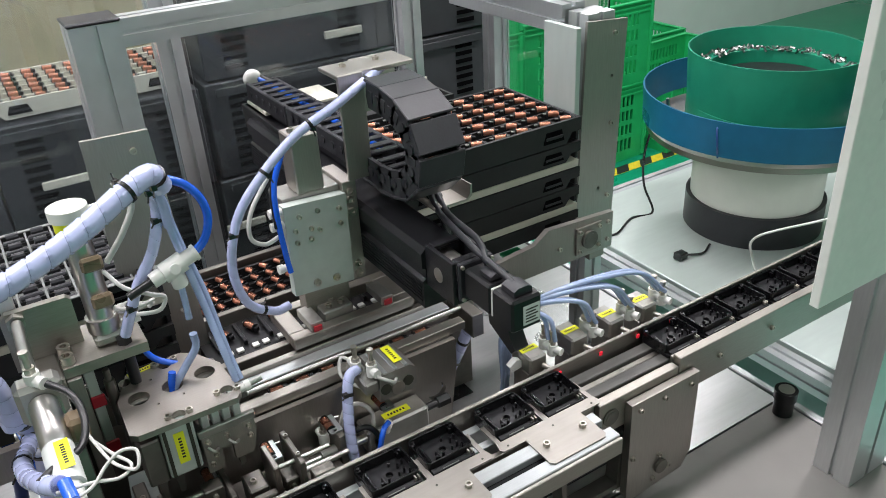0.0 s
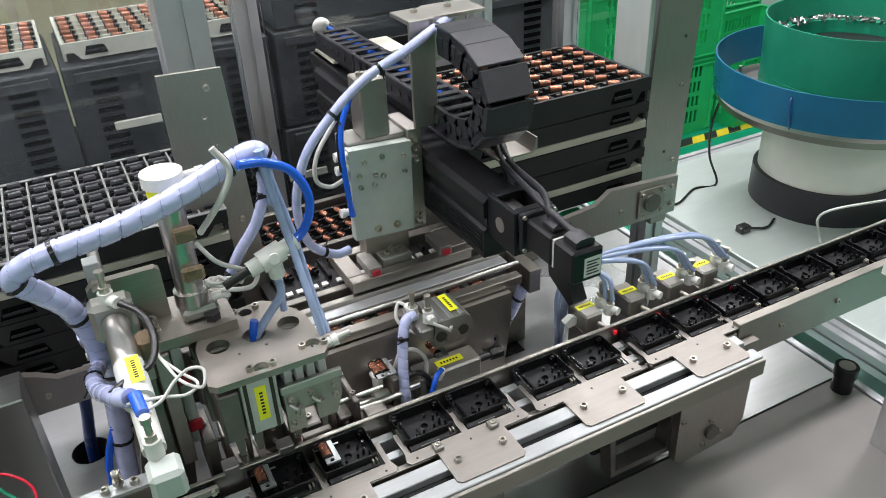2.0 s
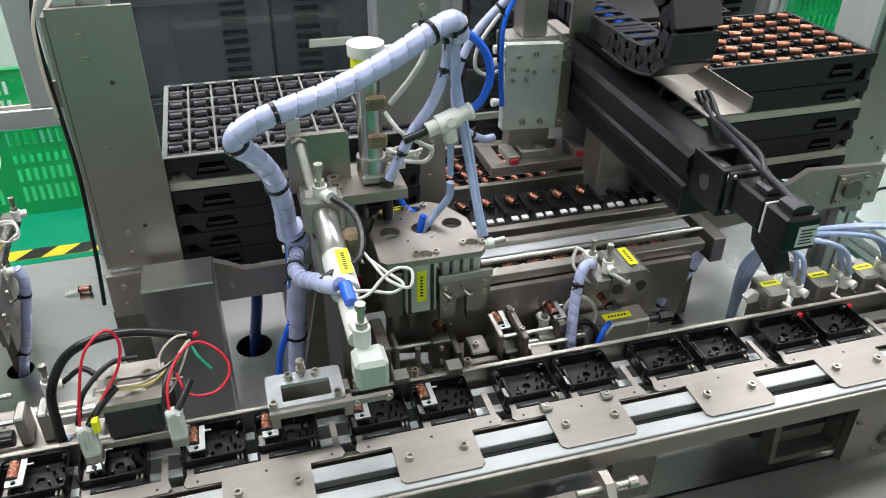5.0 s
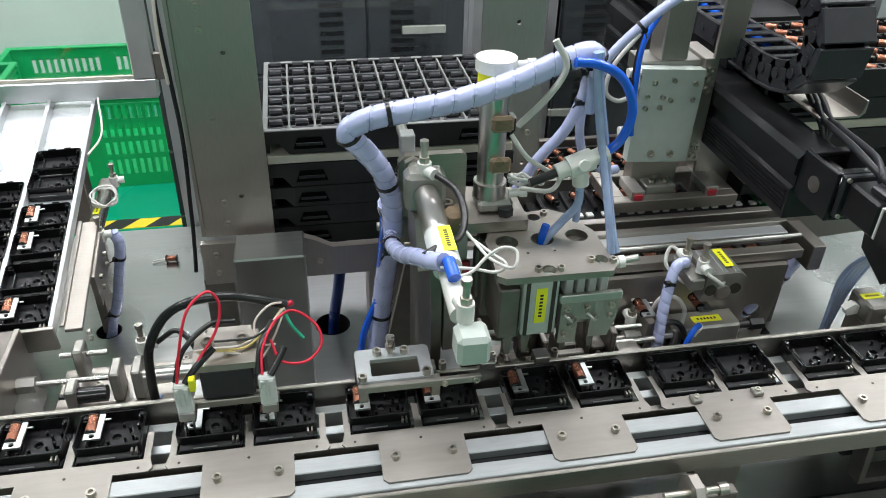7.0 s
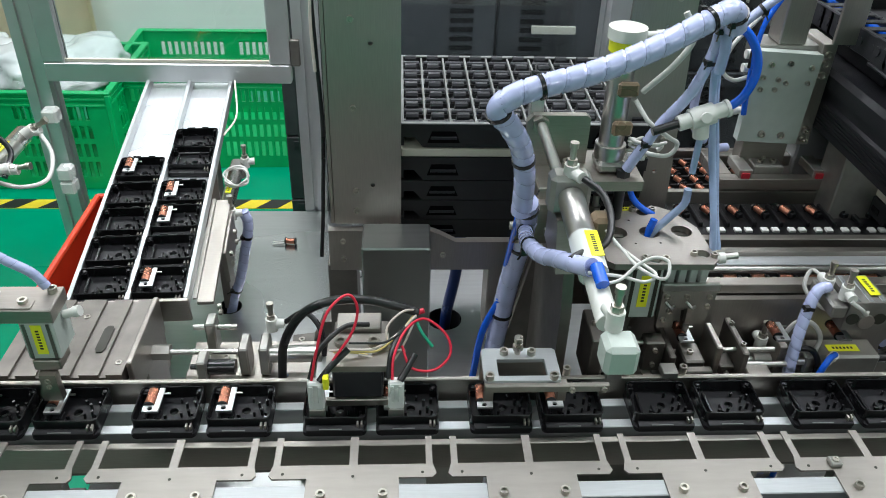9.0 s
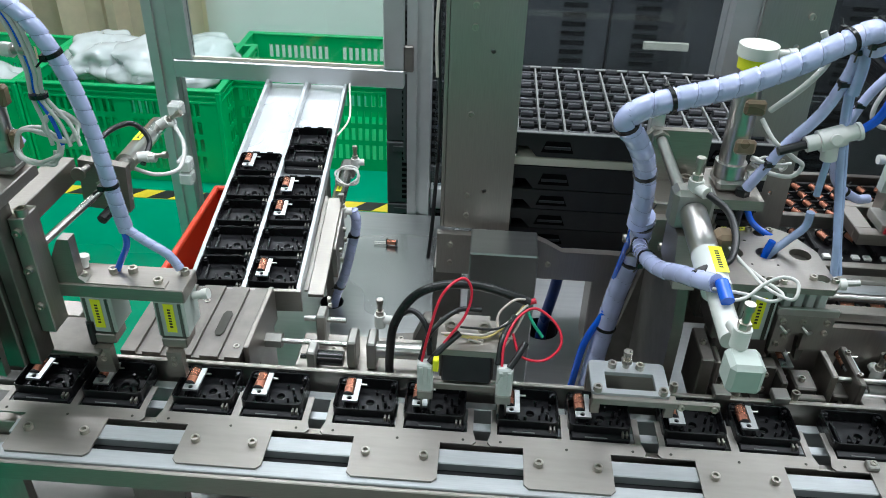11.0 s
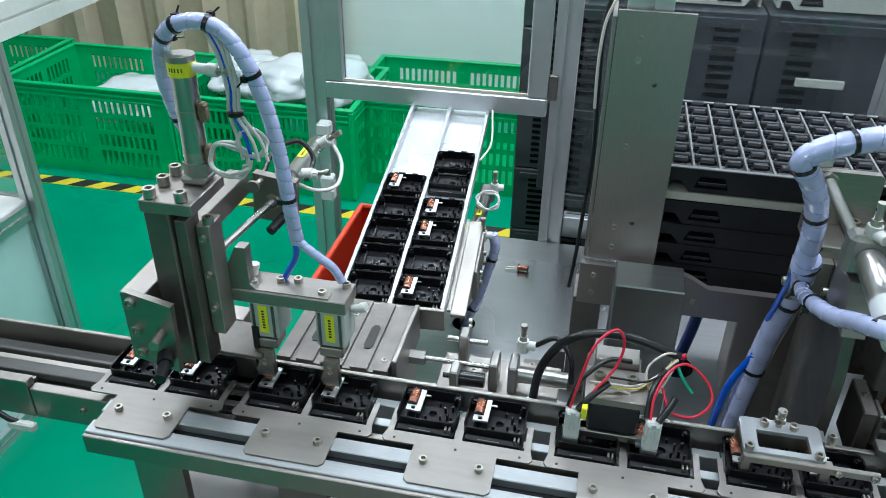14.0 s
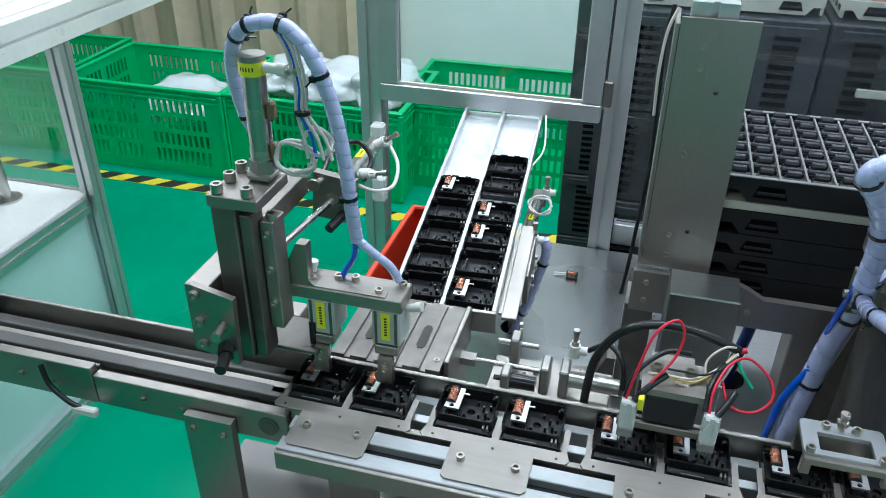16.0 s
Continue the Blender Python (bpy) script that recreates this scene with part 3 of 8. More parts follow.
    cyl(bm, (0.622, 0.5845, 0.985), (0.622, 0.5838, 0.985), 0.009, seg=20)
    part("bearing", bm, DARKST, t)
    # clamps on the back rail
    for cx in (0.05, 0.115, -0.02):
        bm = B()
        box(bm, (cx - 0.009, 0.664, 1.0345), (cx + 0.009, 0.682, 1.044), 0.001)
        part("clamp", bm, ALUG, t)
        screws(t, [(cx + 0.018, 0.676, 1.034)], (0, 0, 1), 0.0045, 0.010)
    for k in range(14):
        screws(t, [(-1.30 + 0.19 * k, 0.682, 1.012)], (0, 0, 1), 0.0035, 0.003)


conveyor()


def small_cable_clip():
    t = thing("cable_end", (-0.93, 0.585, 0.97), "short black cable with white plug on the conveyor side", "cable")
    bm = B()
    tube(bm, [(-1.0, 0.580, 1.01), (-0.99, 0.575, 0.985), (-0.965, 0.572, 0.965), (-0.945, 0.574, 0.955)], 0.0035)
    part("cable", bm, RUBBER, t)
    bm = B()
    box(bm, (-0.962, 0.568, 0.948), (-0.925, 0.578, 0.960), 0.002)
    part("plug", bm, WHITEPL, t)


small_cable_clip()


# ---------- feeding comb ----------
COMB_X, COMB_Y, COMB_Z = 0.0, 0.566, 1.0


def comb():
    t = thing("feed_comb", (COMB_X, COMB_Y, COMB_Z), "reciprocating feed comb of steel fork plates on an aluminium bar", "feed comb")
    # carriage bar in its right-hand, engaged place
    bm = B()
    box(bm, (-0.635, 0.523, 0.982), (0.738, 0.528, 1.008), 0.001)
    part("front_strip", bm, STEEL, t, "satin steel front strip")
    for ya, yb in ((0.5285, 0.548), (0.562, 0.582)):
        bm = B()
        box(bm, (-0.635, ya, 0.996), (0.738, yb, 1.0102), 0.001)
        part("carriage_bar", bm, BARM, t, "pale aluminium bar")
    # black strip painted as the shade in the gap between the bars
    bm = B()
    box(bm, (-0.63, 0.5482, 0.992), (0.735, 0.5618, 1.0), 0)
    part("slot", bm, BLACK, t, "black strip painted as the shade between the bars")
    bm = B()
    box(bm, (-0.63, 0.529, 0.975), (0.735, 0.584, 0.9845), 0.001)
    part("under_plate", bm, DARKST, t)
    bm = B()
    box(bm, (-0.46, 0.560, 0.945), (0.407, 0.598, 0.954), 0.001)
    part("lower_bar", bm, STEEL, t, "steel bar under the carriage")
    for x in (-0.40, -0.12, 0.16, 0.36):
        bm = B()
        box(bm, (x - 0.016, 0.562, 0.9545), (x + 0.016, 0.582, 0.9748), 0.001)
        part("spacer", bm, DARKST, t)
    c = B()
    # one fork plate round x = 0; two openings for a pair of cases
    xa, xb = -PAIR / 2, PAIR / 2
    o = 0.0335
    # a base, a thin cross bar and three arms that hug the cases
    f, e, q = 0.642, 0.605, 0.0012
    base = [(-0.041, 0.535), (0.041, 0.535), (0.046, 0.540), (0.046, 0.588), (0.080, 0.588), (0.084, 0.593), (xb + o + 0.008, 0.606), (xb + o + 0.008, f), (xb + o + q, f), (xb + o + q, e), (xb - o - q, e), (xb - o - q, f),
            (xa + o + q, f), (xa + o + q, e), (xa - o - q, e), (xa - o - q, f), (xa - o - 0.008, f), (xa - o - 0.008, 0.606), (-0.084, 0.593), (-0.080, 0.588), (-0.046, 0.588), (-0.046, 0.540)]
    prism(c, base, "z", 1.0105, 1.0127)
    me = None
    for n in range(-5, 3):
        x = A0 + PAIR / 2 + PITCH * n
        if me is None:
            bm = c
            bmesh.ops.translate(bm, verts=bm.verts, vec=(x, 0, 0))
            first = part("fork_plate", bm, FORKM, t, "satin steel fork plate")
            me, fx = first.data, x
        else:
            ob = new("fork_plate", me)
            ob.parent = t
            ob.location = (x - fx, 0, 0)
            ORIGIN[ob.name] = ORIGIN[t.name]
        screws(t, [(x - 0.0303, 0.566, 1.0127), (x + 0.0303, 0.566, 1.0127)], (0, 0, 1), 0.0047, 0.0055)
        for dx, dy in ((-0.07, 0.594), (0.0, 0.590), (0.07, 0.594)):
            # dark disc on the plate, painted as a pin hole's shade
            bm = B()
            cyl(bm, (x + dx, dy, 1.0128), (x + dx, dy, 1.0132), 0.0016, seg=8)
            part("pin_hole", bm, INK_SHADE, t, "small dark disc painted as the shade of a hole")
        if n == 0:
            bm = B()
            box(bm, (x - 0.048, 0.590, 1.0129), (x - 0.036, 0.602, 1.0185), 0.001)
            part("stop_block", bm, ALUG, t)
            screws(t, [(x - 0.042, 0.596, 1.0185)], (0, 0, 1), 0.0034, 0.002)
            bm = B()
            box(bm, (x + 0.028, 0.590, 1.0129), (x + 0.040, 0.602, 1.0185), 0.001)
            part("stop_block", bm, ALUG, t)
            screws(t, [(x + 0.034, 0.596, 1.0185)], (0, 0, 1), 0.0034, 0.002)
    return t


COMB = comb()


def cross_slide():
    """The slide that carries the comb across the line, with its stop bolt."""
    t = thing("cross_slide", (0.0, 0.48, 0.95), "steel cross slide with a stop bolt under the comb", "slide carriage")
    bm = B()
    prism(bm, [(-0.30, 0.452), (0.045, 0.452), (0.045, 0.520), (-0.04, 0.520), (-0.04, 0.508), (-0.075, 0.508), (-0.075, 0.520), (-0.30, 0.520)], "z", 0.938, 0.948, [(-0.13, 0.486, 0.006), (-0.19, 0.486, 0.006)])
    part("base_plate", bm, STEEL, t)
    screws(t, [(-0.25, 0.49, 0.948), (-0.09, 0.49, 0.948), (-0.03, 0.475, 0.948), (0.02, 0.50, 0.948)], (0, 0, 1), 0.0055, 0.004)
    bm = B()
    prism(bm, [(-0.012, 0.470), (0.012, 0.466), (0.020, 0.505), (-0.004, 0.509)], "z", 0.9485, 0.970)
    part("lug", bm, BOLT, t)
    bm = B()
    box(bm, (0.050, 0.470, 0.945), (0.225, 0.495, 0.962), 0.001)
    part("rail", bm, ANOD, t, "black linear rail")
    screws(t, [(x, 0.4825, 0.962) for x in (0.075, 0.135, 0.195)], (0, 0, 1), 0.0035, 0.001)
    bm = B()
    box(bm, (0.046, 0.500, 0.940), (0.30, 0.514, 0.958), 0.001)
    part("side_bar", bm, DARKST, t)
    bm = B()
    prism(bm, [(0.470, 0.945), (0.512, 0.945), (0.512, 0.985), (0.500, 0.998), (0.482, 0.998), (0.470, 0.985)], "x", 0.233, 0.243)
    part("stop_lug", bm, STEELV, t, "upright steel stop lug")
    bm = B()
    cyl(bm, (0.205, 0.490, 0.982), (0.265, 0.490, 0.982), 0.0042)
    cyl(bm, (0.2435, 0.490, 0.982), (0.250, 0.490, 0.982), 0.0075, seg=6)
    cyl(bm, (0.265, 0.490, 0.982), (0.275, 0.490, 0.982), 0.0068)
    part("stop_bolt", bm, BOLT, t, "stop bolt with lock nut")
    return t


CROSS = cross_slide()


# ---------- black cases ----------
def rounded(x0, x1, y0, y1, r, n=3):
    """A rectangle's outline with round corners."""
    out = []
    for cx, cy, a0 in ((x1 - r, y0 + r, -90), (x1 - r, y1 - r, 0), (x0 + r, y1 - r, 90), (x0 + r, y0 + r, 180)):
        out += [(cx + r * math.cos(radians(a0 + 90 * k / n)), cy + r * math.sin(radians(a0 + 90 * k / n))) for k in range(n + 1)]
    return out


def ring_prism(bm, outer, inner, z0, z1, ease=0.0006):
    """A closed wall between two outlines, with eased upper edges."""
    n = len(outer)
    rows = []
    for i in range(n):
        (a, b), (c, d) = outer[i], inner[i]
        v = Vector((c - a, d - b, 0)).normalized() * ease
        rows.append([bm.verts.new(p) for p in ((a, b, z0), (a, b, z1 - ease), (a + v.x, b + v.y, z1), (c - v.x, d - v.y, z1), (c, d, z1 - ease), (c, d, z0))])
    for i in range(n):
        p, q = rows[i], rows[(i + 1) % n]
        for k in range(6):
            bm.faces.new((p[k], q[k], q[(k + 1) % 6], p[(k + 1) % 6]))


def case_parts():
    t = thing("black_case", (0, CASE_Y, BED), "glossy black plastic open housing tray on the conveyor", "plastic case", "cases on the line")
    w, yb, yf, h, th = 0.034, 0.027, -0.0245, 0.020, 0.0016
    bm = B()
    prism(bm, [(x, CASE_Y + y) for x, y in rounded(-w, w, -0.0325, yb, 0.006)], "z", BED + 0.0005, BED + 0.0055, [(0.004, CASE_Y + 0.002, 0.0048)])
    part("floor_plate", bm, CASEF, t)
    bm = B()
    ring_prism(bm, [(x, CASE_Y + y) for x, y in rounded(-w, w, yf, yb, 0.006)], [(x, CASE_Y + y) for x, y in rounded(-w + th, w - th, yf + th, yb - th, 0.0044)], BED + 0.0054, BED + h)
    part("wall", bm, CASEM, t, "thin glossy black rim wall")
    bm = B()
    prism(bm, [(-0.0325, 0.0054), (-0.0247, 0.0054), (-0.0247, 0.0100), (-0.0318, 0.0092), (-0.0325, 0.0086)], "x", -w + 0.004, w - 0.003)
    bmesh.ops.translate(bm, verts=bm.verts, vec=(0, CASE_Y, BED))
    part("front_ledge", bm, CASEF, t, "low front ledge")
    for x0, x1 in ((-0.016, -0.004), (0.008, 0.018)):
        bm = B()
        box(bm, (x0, CASE_Y + yb - 0.0005, BED + 0.016), (x1, CASE_Y + yb + 0.0011, BED + h + 0.0012), 0.0004)
        part("snap_tab", bm, CASEM, t)
    for lo, hi in (((-w + th, yb - 0.008), (-w + 0.009, yb - th)), ((w - 0.009, yb - 0.008), (w - th, yb - th)), ((w - 0.008, yf + th), (w - th, yf + 0.009))):
        bm = B()
        box(bm, (lo[0], CASE_Y + lo[1], BED + 0.0056), (hi[0], CASE_Y + hi[1], BED + h - 0.004), 0.0007)
        part("corner_web", bm, CASEM, t)
    for px, py, r, hh in ((0.018, 0.006, 0.0016, 0.009), (0.022, -0.004, 0.0018, 0.009), (0.014, -0.006, 0.0015, 0.007), (0.026, 0.010, 0.0016, 0.008), (0.010, 0.015, 0.0016, 0.006), (-0.002, -0.010, 0.0018, 0.008), (0.027, -0.010, 0.0014, 0.010), (0.029, 0.021, 0.0024, 0.0135), (-0.028, 0.022, 0.0024, 0.0135), (-0.012, -0.011, 0.002, 0.007)):
        bm = B()
        cyl(bm, (px, CASE_Y + py, BED + 0.005), (px, CASE_Y + py, BED + 0.005 + hh), r, seg=8)
        part("peg", bm, CASEM, t)
    for lo, hi in (((-0.024, -0.014, 0.0056), (-0.021, 0.016, 0.012)), ((-0.010, -0.014, 0.0056), (-0.0075, -0.002, 0.012)), ((0.008, -0.016, 0.0056), (0.024, -0.0145, 0.010))):
        bm = B()
        box(bm, (lo[0], CASE_Y + lo[1], BED + lo[2]), (hi[0], CASE_Y + hi[1], BED + hi[2]), 0.0004)
        part("rib", bm, CASEM, t)
    bm = B()
    box(bm, (0.0235, CASE_Y - 0.0300, BED + 0.0096), (0.0258, CASE_Y - 0.0235, BED + 0.0150), 0.0003)
    part("contact_clip", bm, BOLT, t, "small bright contact clip")
    bm = B()
    box(bm, (0.0280, CASE_Y - 0.0300, BED + 0.0096), (0.0300, CASE_Y - 0.0235, BED + 0.0150), 0.0003)
    part("contact_clip", bm, BOLT, t, "small bright contact clip")
    # pale strip painted as the glossy reflection along the ledge
    bm = B()
    box(bm, (-0.016, CASE_Y - 0.0318, BED + 0.0092), (0.008, CASE_Y - 0.0306, BED + 0.0098))
    part("edge_trim", bm, RIBM, t, "thin pale strip painted as the ledge's glossy reflection")
    return t


def coil_parts():
    t = thing("coil", (0, 0, 0), "copper wound coil on a bright steel bracket", "coil", "coils on the line")
    bm = B()
    cyl(bm, (0, -0.0115, 0), (0, 0.0115, 0), 0.0056, seg=16)
    part("winding", bm, COPPER, t, "copper wire winding")
    bm = B()
    cyl(bm, (0, 0.0115, 0), (0, 0.0132, 0), 0.0062, seg=14)
    part("bobbin_flange", bm, BLACK, t, "black bobbin flange")
    bm = B()
    cyl(bm, (0, -0.0132, 0), (0, -0.0115, 0), 0.0062, seg=14)
    part("bobbin_flange", bm, BLACK, t, "black bobbin flange")
    bm = B()
    prism(bm, [(-0.005, -0.0225), (0.0122, -0.0225), (0.0122, 0.0135), (0.0064, 0.0135), (0.0064, -0.0136), (-0.005, -0.0136)], "z", 0.0, 0.0026, [(0.0028, -0.0182, 0.0027)])
    part("bracket", bm, ALU, t, "bright steel bracket")
    bm = B()
    cyl(bm, (0.0116, 0.006, 0.001), (0.019, 0.006, 0.001), 0.0012, seg=8)
    part("pin", bm, CHROME, t)
    return t


COIL_OFF = Vector((-0.0205, 0.0115, 0.0165))
CASE = case_parts()
COIL = coil_parts()


# ---------- generic parts ----------
def sleeve(parent, pts, r, ties=(), name="spiral_sleeve", wrap=0.016):
    bm = B()
    tube(bm, pts, r, seg=12, n=10, wrap=wrap)
    s = part(name, bm, LAVEND, parent, "lavender spiral-wrapped hose bundle")
    bm = B()
    tube(bm, pts, r * 0.86, seg=12, n=10)
    part("inner_hose", bm, SEAM, s, "dark hoses inside the wrap")
    path = smooth_path(pts, 12)
    for f in ties:
        i = min(len(path) - 2, int(f * (len(path) - 1)))
        d = (path[i + 1] - path[i]).normalized()
        bm = B()
        cyl(bm, path[i] - d * 0.0022, path[i] + d * 0.0022, r * 1.10, seg=14)
        u = d.orthogonal().normalized()
        q = path[i] + u * r * 1.1
        box(bm, q - Vector((0.003, 0.003, 0.003)), q + Vector((0.003, 0.003, 0.003)))
        cyl(bm, q, q + u * 0.010 + d * 0.004, 0.001, seg=6)
        part("cable_tie", bm, RUBBER, s, "black cable tie")
    return s


def hose(parent, pts, r, material, name="hose", label=""):
    bm = B()
    tube(bm, pts, r, seg=12, n=8)
    return part(name, bm, material, parent, label)


def fitting(parent, p, d, r=0.006, l=0.02, material=WHITEPL):
    p, d = Vector(p), Vector(d).normalized()
    bm = B()
    cyl(bm, p, p + d * l * 0.6, r * 0.8)
    cyl(bm, p + d * l * 0.6, p + d * l, r)
    f = part("push_fitting", bm, material, parent, "push-in air fitting")
    return f


def speed_valve(parent, p, up=(0, 0, 1), side=(1, 0, 0)):
    """White elbow flow valve with its brass adjusting screw."""
    p, up, side = Vector(p), Vector(up).normalized(), Vector(side).normalized()
    bm = B()
    cyl(bm, p, p + up * 0.018, 0.0075)
    cyl(bm, p + up * 0.010, p + up * 0.010 + side * 0.016, 0.006)
    f = part("flow_valve", bm, WHITEPL, parent, "white elbow flow valve")
    bm = B()
    cyl(bm, p + up * 0.018, p + up * 0.024, 0.0055, seg=6)
    cyl(bm, p + up * 0.024, p + up * 0.036, 0.0032)
    cyl(bm, p + up * 0.036, p + up * 0.042, 0.0045)
    part("adjusting_screw", bm, BOLT, f, "knurled steel adjusting screw")
    return f


def loops(parent, c, r, n, tilt, material=GREYTUBE, th=0.0019, seed=1):
    """A tangle of thin leads coiled round c."""
    rnd = random.Random(seed)
    pts = []
    for k in range(n * 8 + 1):
        a = 2 * math.pi * k / 8
        rr = r * (0.75 + 0.4 * rnd.random())
        v = Vector((math.cos(a) * rr, math.sin(a) * rr * 0.8, (rnd.random() - 0.5) * r * 0.5))
        pts.append(Vector(c) + tilt @ v)
    hose(parent, pts, th, material, "coiled_lead", "coiled pale grey lead")


# ---------- tray stacks ----------
def stack_tray(name, x0, x1, y0, y1, z0, z1, label, material=BLACKM, group="trays"):
    t = thing(name, ((x0 + x1) / 2, (y0 + y1) / 2, z0), label, "tray", group)
    h = z1 - z0
    nx = 0.06
    # notched front and back aprons, plain sides
    for yy in (y0, y1 - 0.006):
        bm = B()
        o = [(x0, z0 + h * 0.45), (x0 + 0.02, z0 + h * 0.45), (x0 + 0.032, z0 + h * 0.02), (x1 - 0.032, z0 + h * 0.02), (x1 - 0.02, z0 + h * 0.45), (x1, z0 + h * 0.45), (x1, z1), (x0, z1)]
        o = [(a, b + 0.0005) if b < z1 else (a, b) for a, b in o]
        prism(bm, o, "y", yy, yy + 0.006)
        part("apron", bm, material, t)
        for cx in (x0 + nx, x1 - nx):
            # dark sheet on the apron, painted as the shade of a grip recess
            bm = B()
            yo = yy - 0.0016 if yy == y0 else yy + 0.006
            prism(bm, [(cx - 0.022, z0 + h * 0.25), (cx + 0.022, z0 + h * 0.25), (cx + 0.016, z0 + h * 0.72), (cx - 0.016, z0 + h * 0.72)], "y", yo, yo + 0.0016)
            part("grip_recess", bm, SHADEK, t, "dark sheet painted as the shade of a grip hollow")
            bm = B()
            box(bm, (cx - 0.018, yo - 0.0014 if yy == y0 else yo + 0.0017, z0 + h * 0.40), (cx + 0.018, yo - 0.0001 if yy == y0 else yo + 0.003, z0 + h * 0.52), 0.0004)
            part("grip_ledge", bm, GREYPL, t, "glossy dark grip ledge")
    for xx in (x0, x1 - 0.006):
        bm = B()
        box(bm, (xx, y0 + 0.0062, z0 + 0.0005), (xx + 0.006, y1 - 0.0062, z1), 0.0006)
        part("side", bm, material, t)
        # raised black boxes painted as the shade of the side openings
        for k in range(6):
            yy = y0 + 0.03 + k * (y1 - y0 - 0.06) / 5
            bm = B()
            xo = xx - 0.0012 if xx == x0 else xx + 0.006
            box(bm, (xo, yy - 0.009, z0 + h * 0.3), (xo + 0.0012, yy + 0.009, z0 + h * 0.6))
            part("slot", bm, BLACK, t)
    bm = B()
    box(bm, (x0 + 0.0065, y0 + 0.0065, z0 + h * 0.45), (x1 - 0.0065, y1 - 0.0065, z0 + h * 0.45 + 0.003))
    part("bottom", bm, material, t)
    return t


def small_coil_parts():
    t = thing("tray_coil", (0, 0, 0), "small copper coil with black bobbin lying in its tray", "coil", "coils in trays")
    bm = B()
    cyl(bm, (-0.0092, 0, 0), (0.0092, 0, 0), 0.0052, seg=14)
    part("winding", bm, COPPER, t, "copper winding")
    bm = B()
    for s in (-1, 1):
        cyl(bm, (s * 0.0092, 0, 0), (s * 0.0112, 0, 0), 0.0062, seg=12)
    box(bm, (0.0113, -0.004, -0.004), (0.017, 0.004, 0.003), 0.0006)
    part("bobbin", bm, BLACK, t, "black bobbin")
    bm = B()
    box(bm, (-0.0175, -0.0022, -0.001), (-0.0113, 0.0022, 0.001), 0.0003)
    part("lug", bm, CHROME, t, "bright lug")
    return t


SCOIL = small_coil_parts()


def coil_tray(name, x0, x1, y0, y1, z0, z1, nx, ny, turn, keep=None, material=BLACKM, label="black plastic tray filled with rows of copper coils"):
    t = stack_tray(name, x0, x1, y0, y1, z0, z1, label, material)
    for k in range(1, ny):
        yy = y0 + (y1 - y0) * k / ny
        bm = B()
        box(bm, (x0 + 0.0065, yy - 0.0015, z0 + (z1 - z0) * 0.45 + 0.0031), (x1 - 0.0065, yy + 0.0015, z1 - 0.004), 0.0004)
        part("divider", bm, material, t)
    for i in range(nx):
        for j in range(ny):
            if keep and not keep(i, j):
                continue
            x = x0 + (x1 - x0) * (i + 0.5) / nx + random.uniform(-0.001, 0.001)
            y = y0 + (y1 - y0) * (j + 0.5) / ny + random.uniform(-0.001, 0.001)
            copy_thing(SCOIL, pose(x, y, z1 - 0.0030, 0, 0, turn + random.uniform(-5, 5)))
    return t


def right_stack():
    x0, x1, y0, y1 = 0.505, 0.872, 0.945, 1.168
    coil_tray("coil_tray", x0, x1, y0, y1, 1.222, 1.265, 8, 7, -25)
    zz = 1.222
    for i, (h, m) in enumerate(((0.034, BLACKM), (0.014, BEIGE), (0.036, BLACKM), (0.034, BLACKM), (0.014, BEIGE), (0.03, BLACKM))):
        if m is BEIGE:
            bm = B()
            box(bm, (x0 + 0.002, y0 + 0.001, zz - h + 0.0005), (x1 - 0.002, y1 - 0.002, zz - 0.0005), 0.001)
            solo("tray_spacer", bm, BEIGE, "beige plastic spacer between black trays", "spacer", group="tray spacers")
        else:
            stack_tray("black_tray", x0, x1, y0, y1, zz - h, zz - 0.0006, "empty black plastic tray in the stack")
        zz -= h


right_stack()


def back_tray():
    """Tray further back, on the energy chain's side."""
    x0, x1, y0, y1 = 0.44, 0.78, 1.20, 1.42
    stack_tray("black_tray", x0, x1, y0, y1, 1.215, 1.262, "black plastic tray at the back of the stack")
    bm = B()
    box(bm, (x0 + 0.01, y1 - 0.10, 1.2625), (x0 + 0.16, y1 - 0.005, 1.268), 0.001)
    solo("chain_plate", bm, BEIGE, "pale plate that carries the chain end", "plate")


back_tray()


def middle_tray():
    coil_tray("coil_tray", 0.225, 0.595, 1.068, 1.283, 0.962, 1.0, 13, 7, -68)
    t = thing("tray_lift", (0.41, 1.17, 0.80), "steel lift table under the coil tray", "lift table")
    bm = B()
    box(bm, (0.21, 1.055, 0.945), (0.61, 1.295, 0.9615), 0.001)
    part("platform", bm, STEEL, t)
    bm = B()
    box(bm, (0.20, 1.050, 0.962), (0.62, 1.062, 1.006), 0.001)
    part("front_guide", bm, STEEL, t)
    bm = B()
    box(bm, (0.20, 1.290, 0.962), (0.62, 1.302, 1.012), 0.001)
    part("back_guide", bm, STEEL, t)
    for x in (0.25, 0.57):
        bm = B()
        cyl(bm, (x, 1.17, 0.80), (x, 1.17, 0.945), 0.02)
        part("guide_post", bm, CHROME, t)


middle_tray()


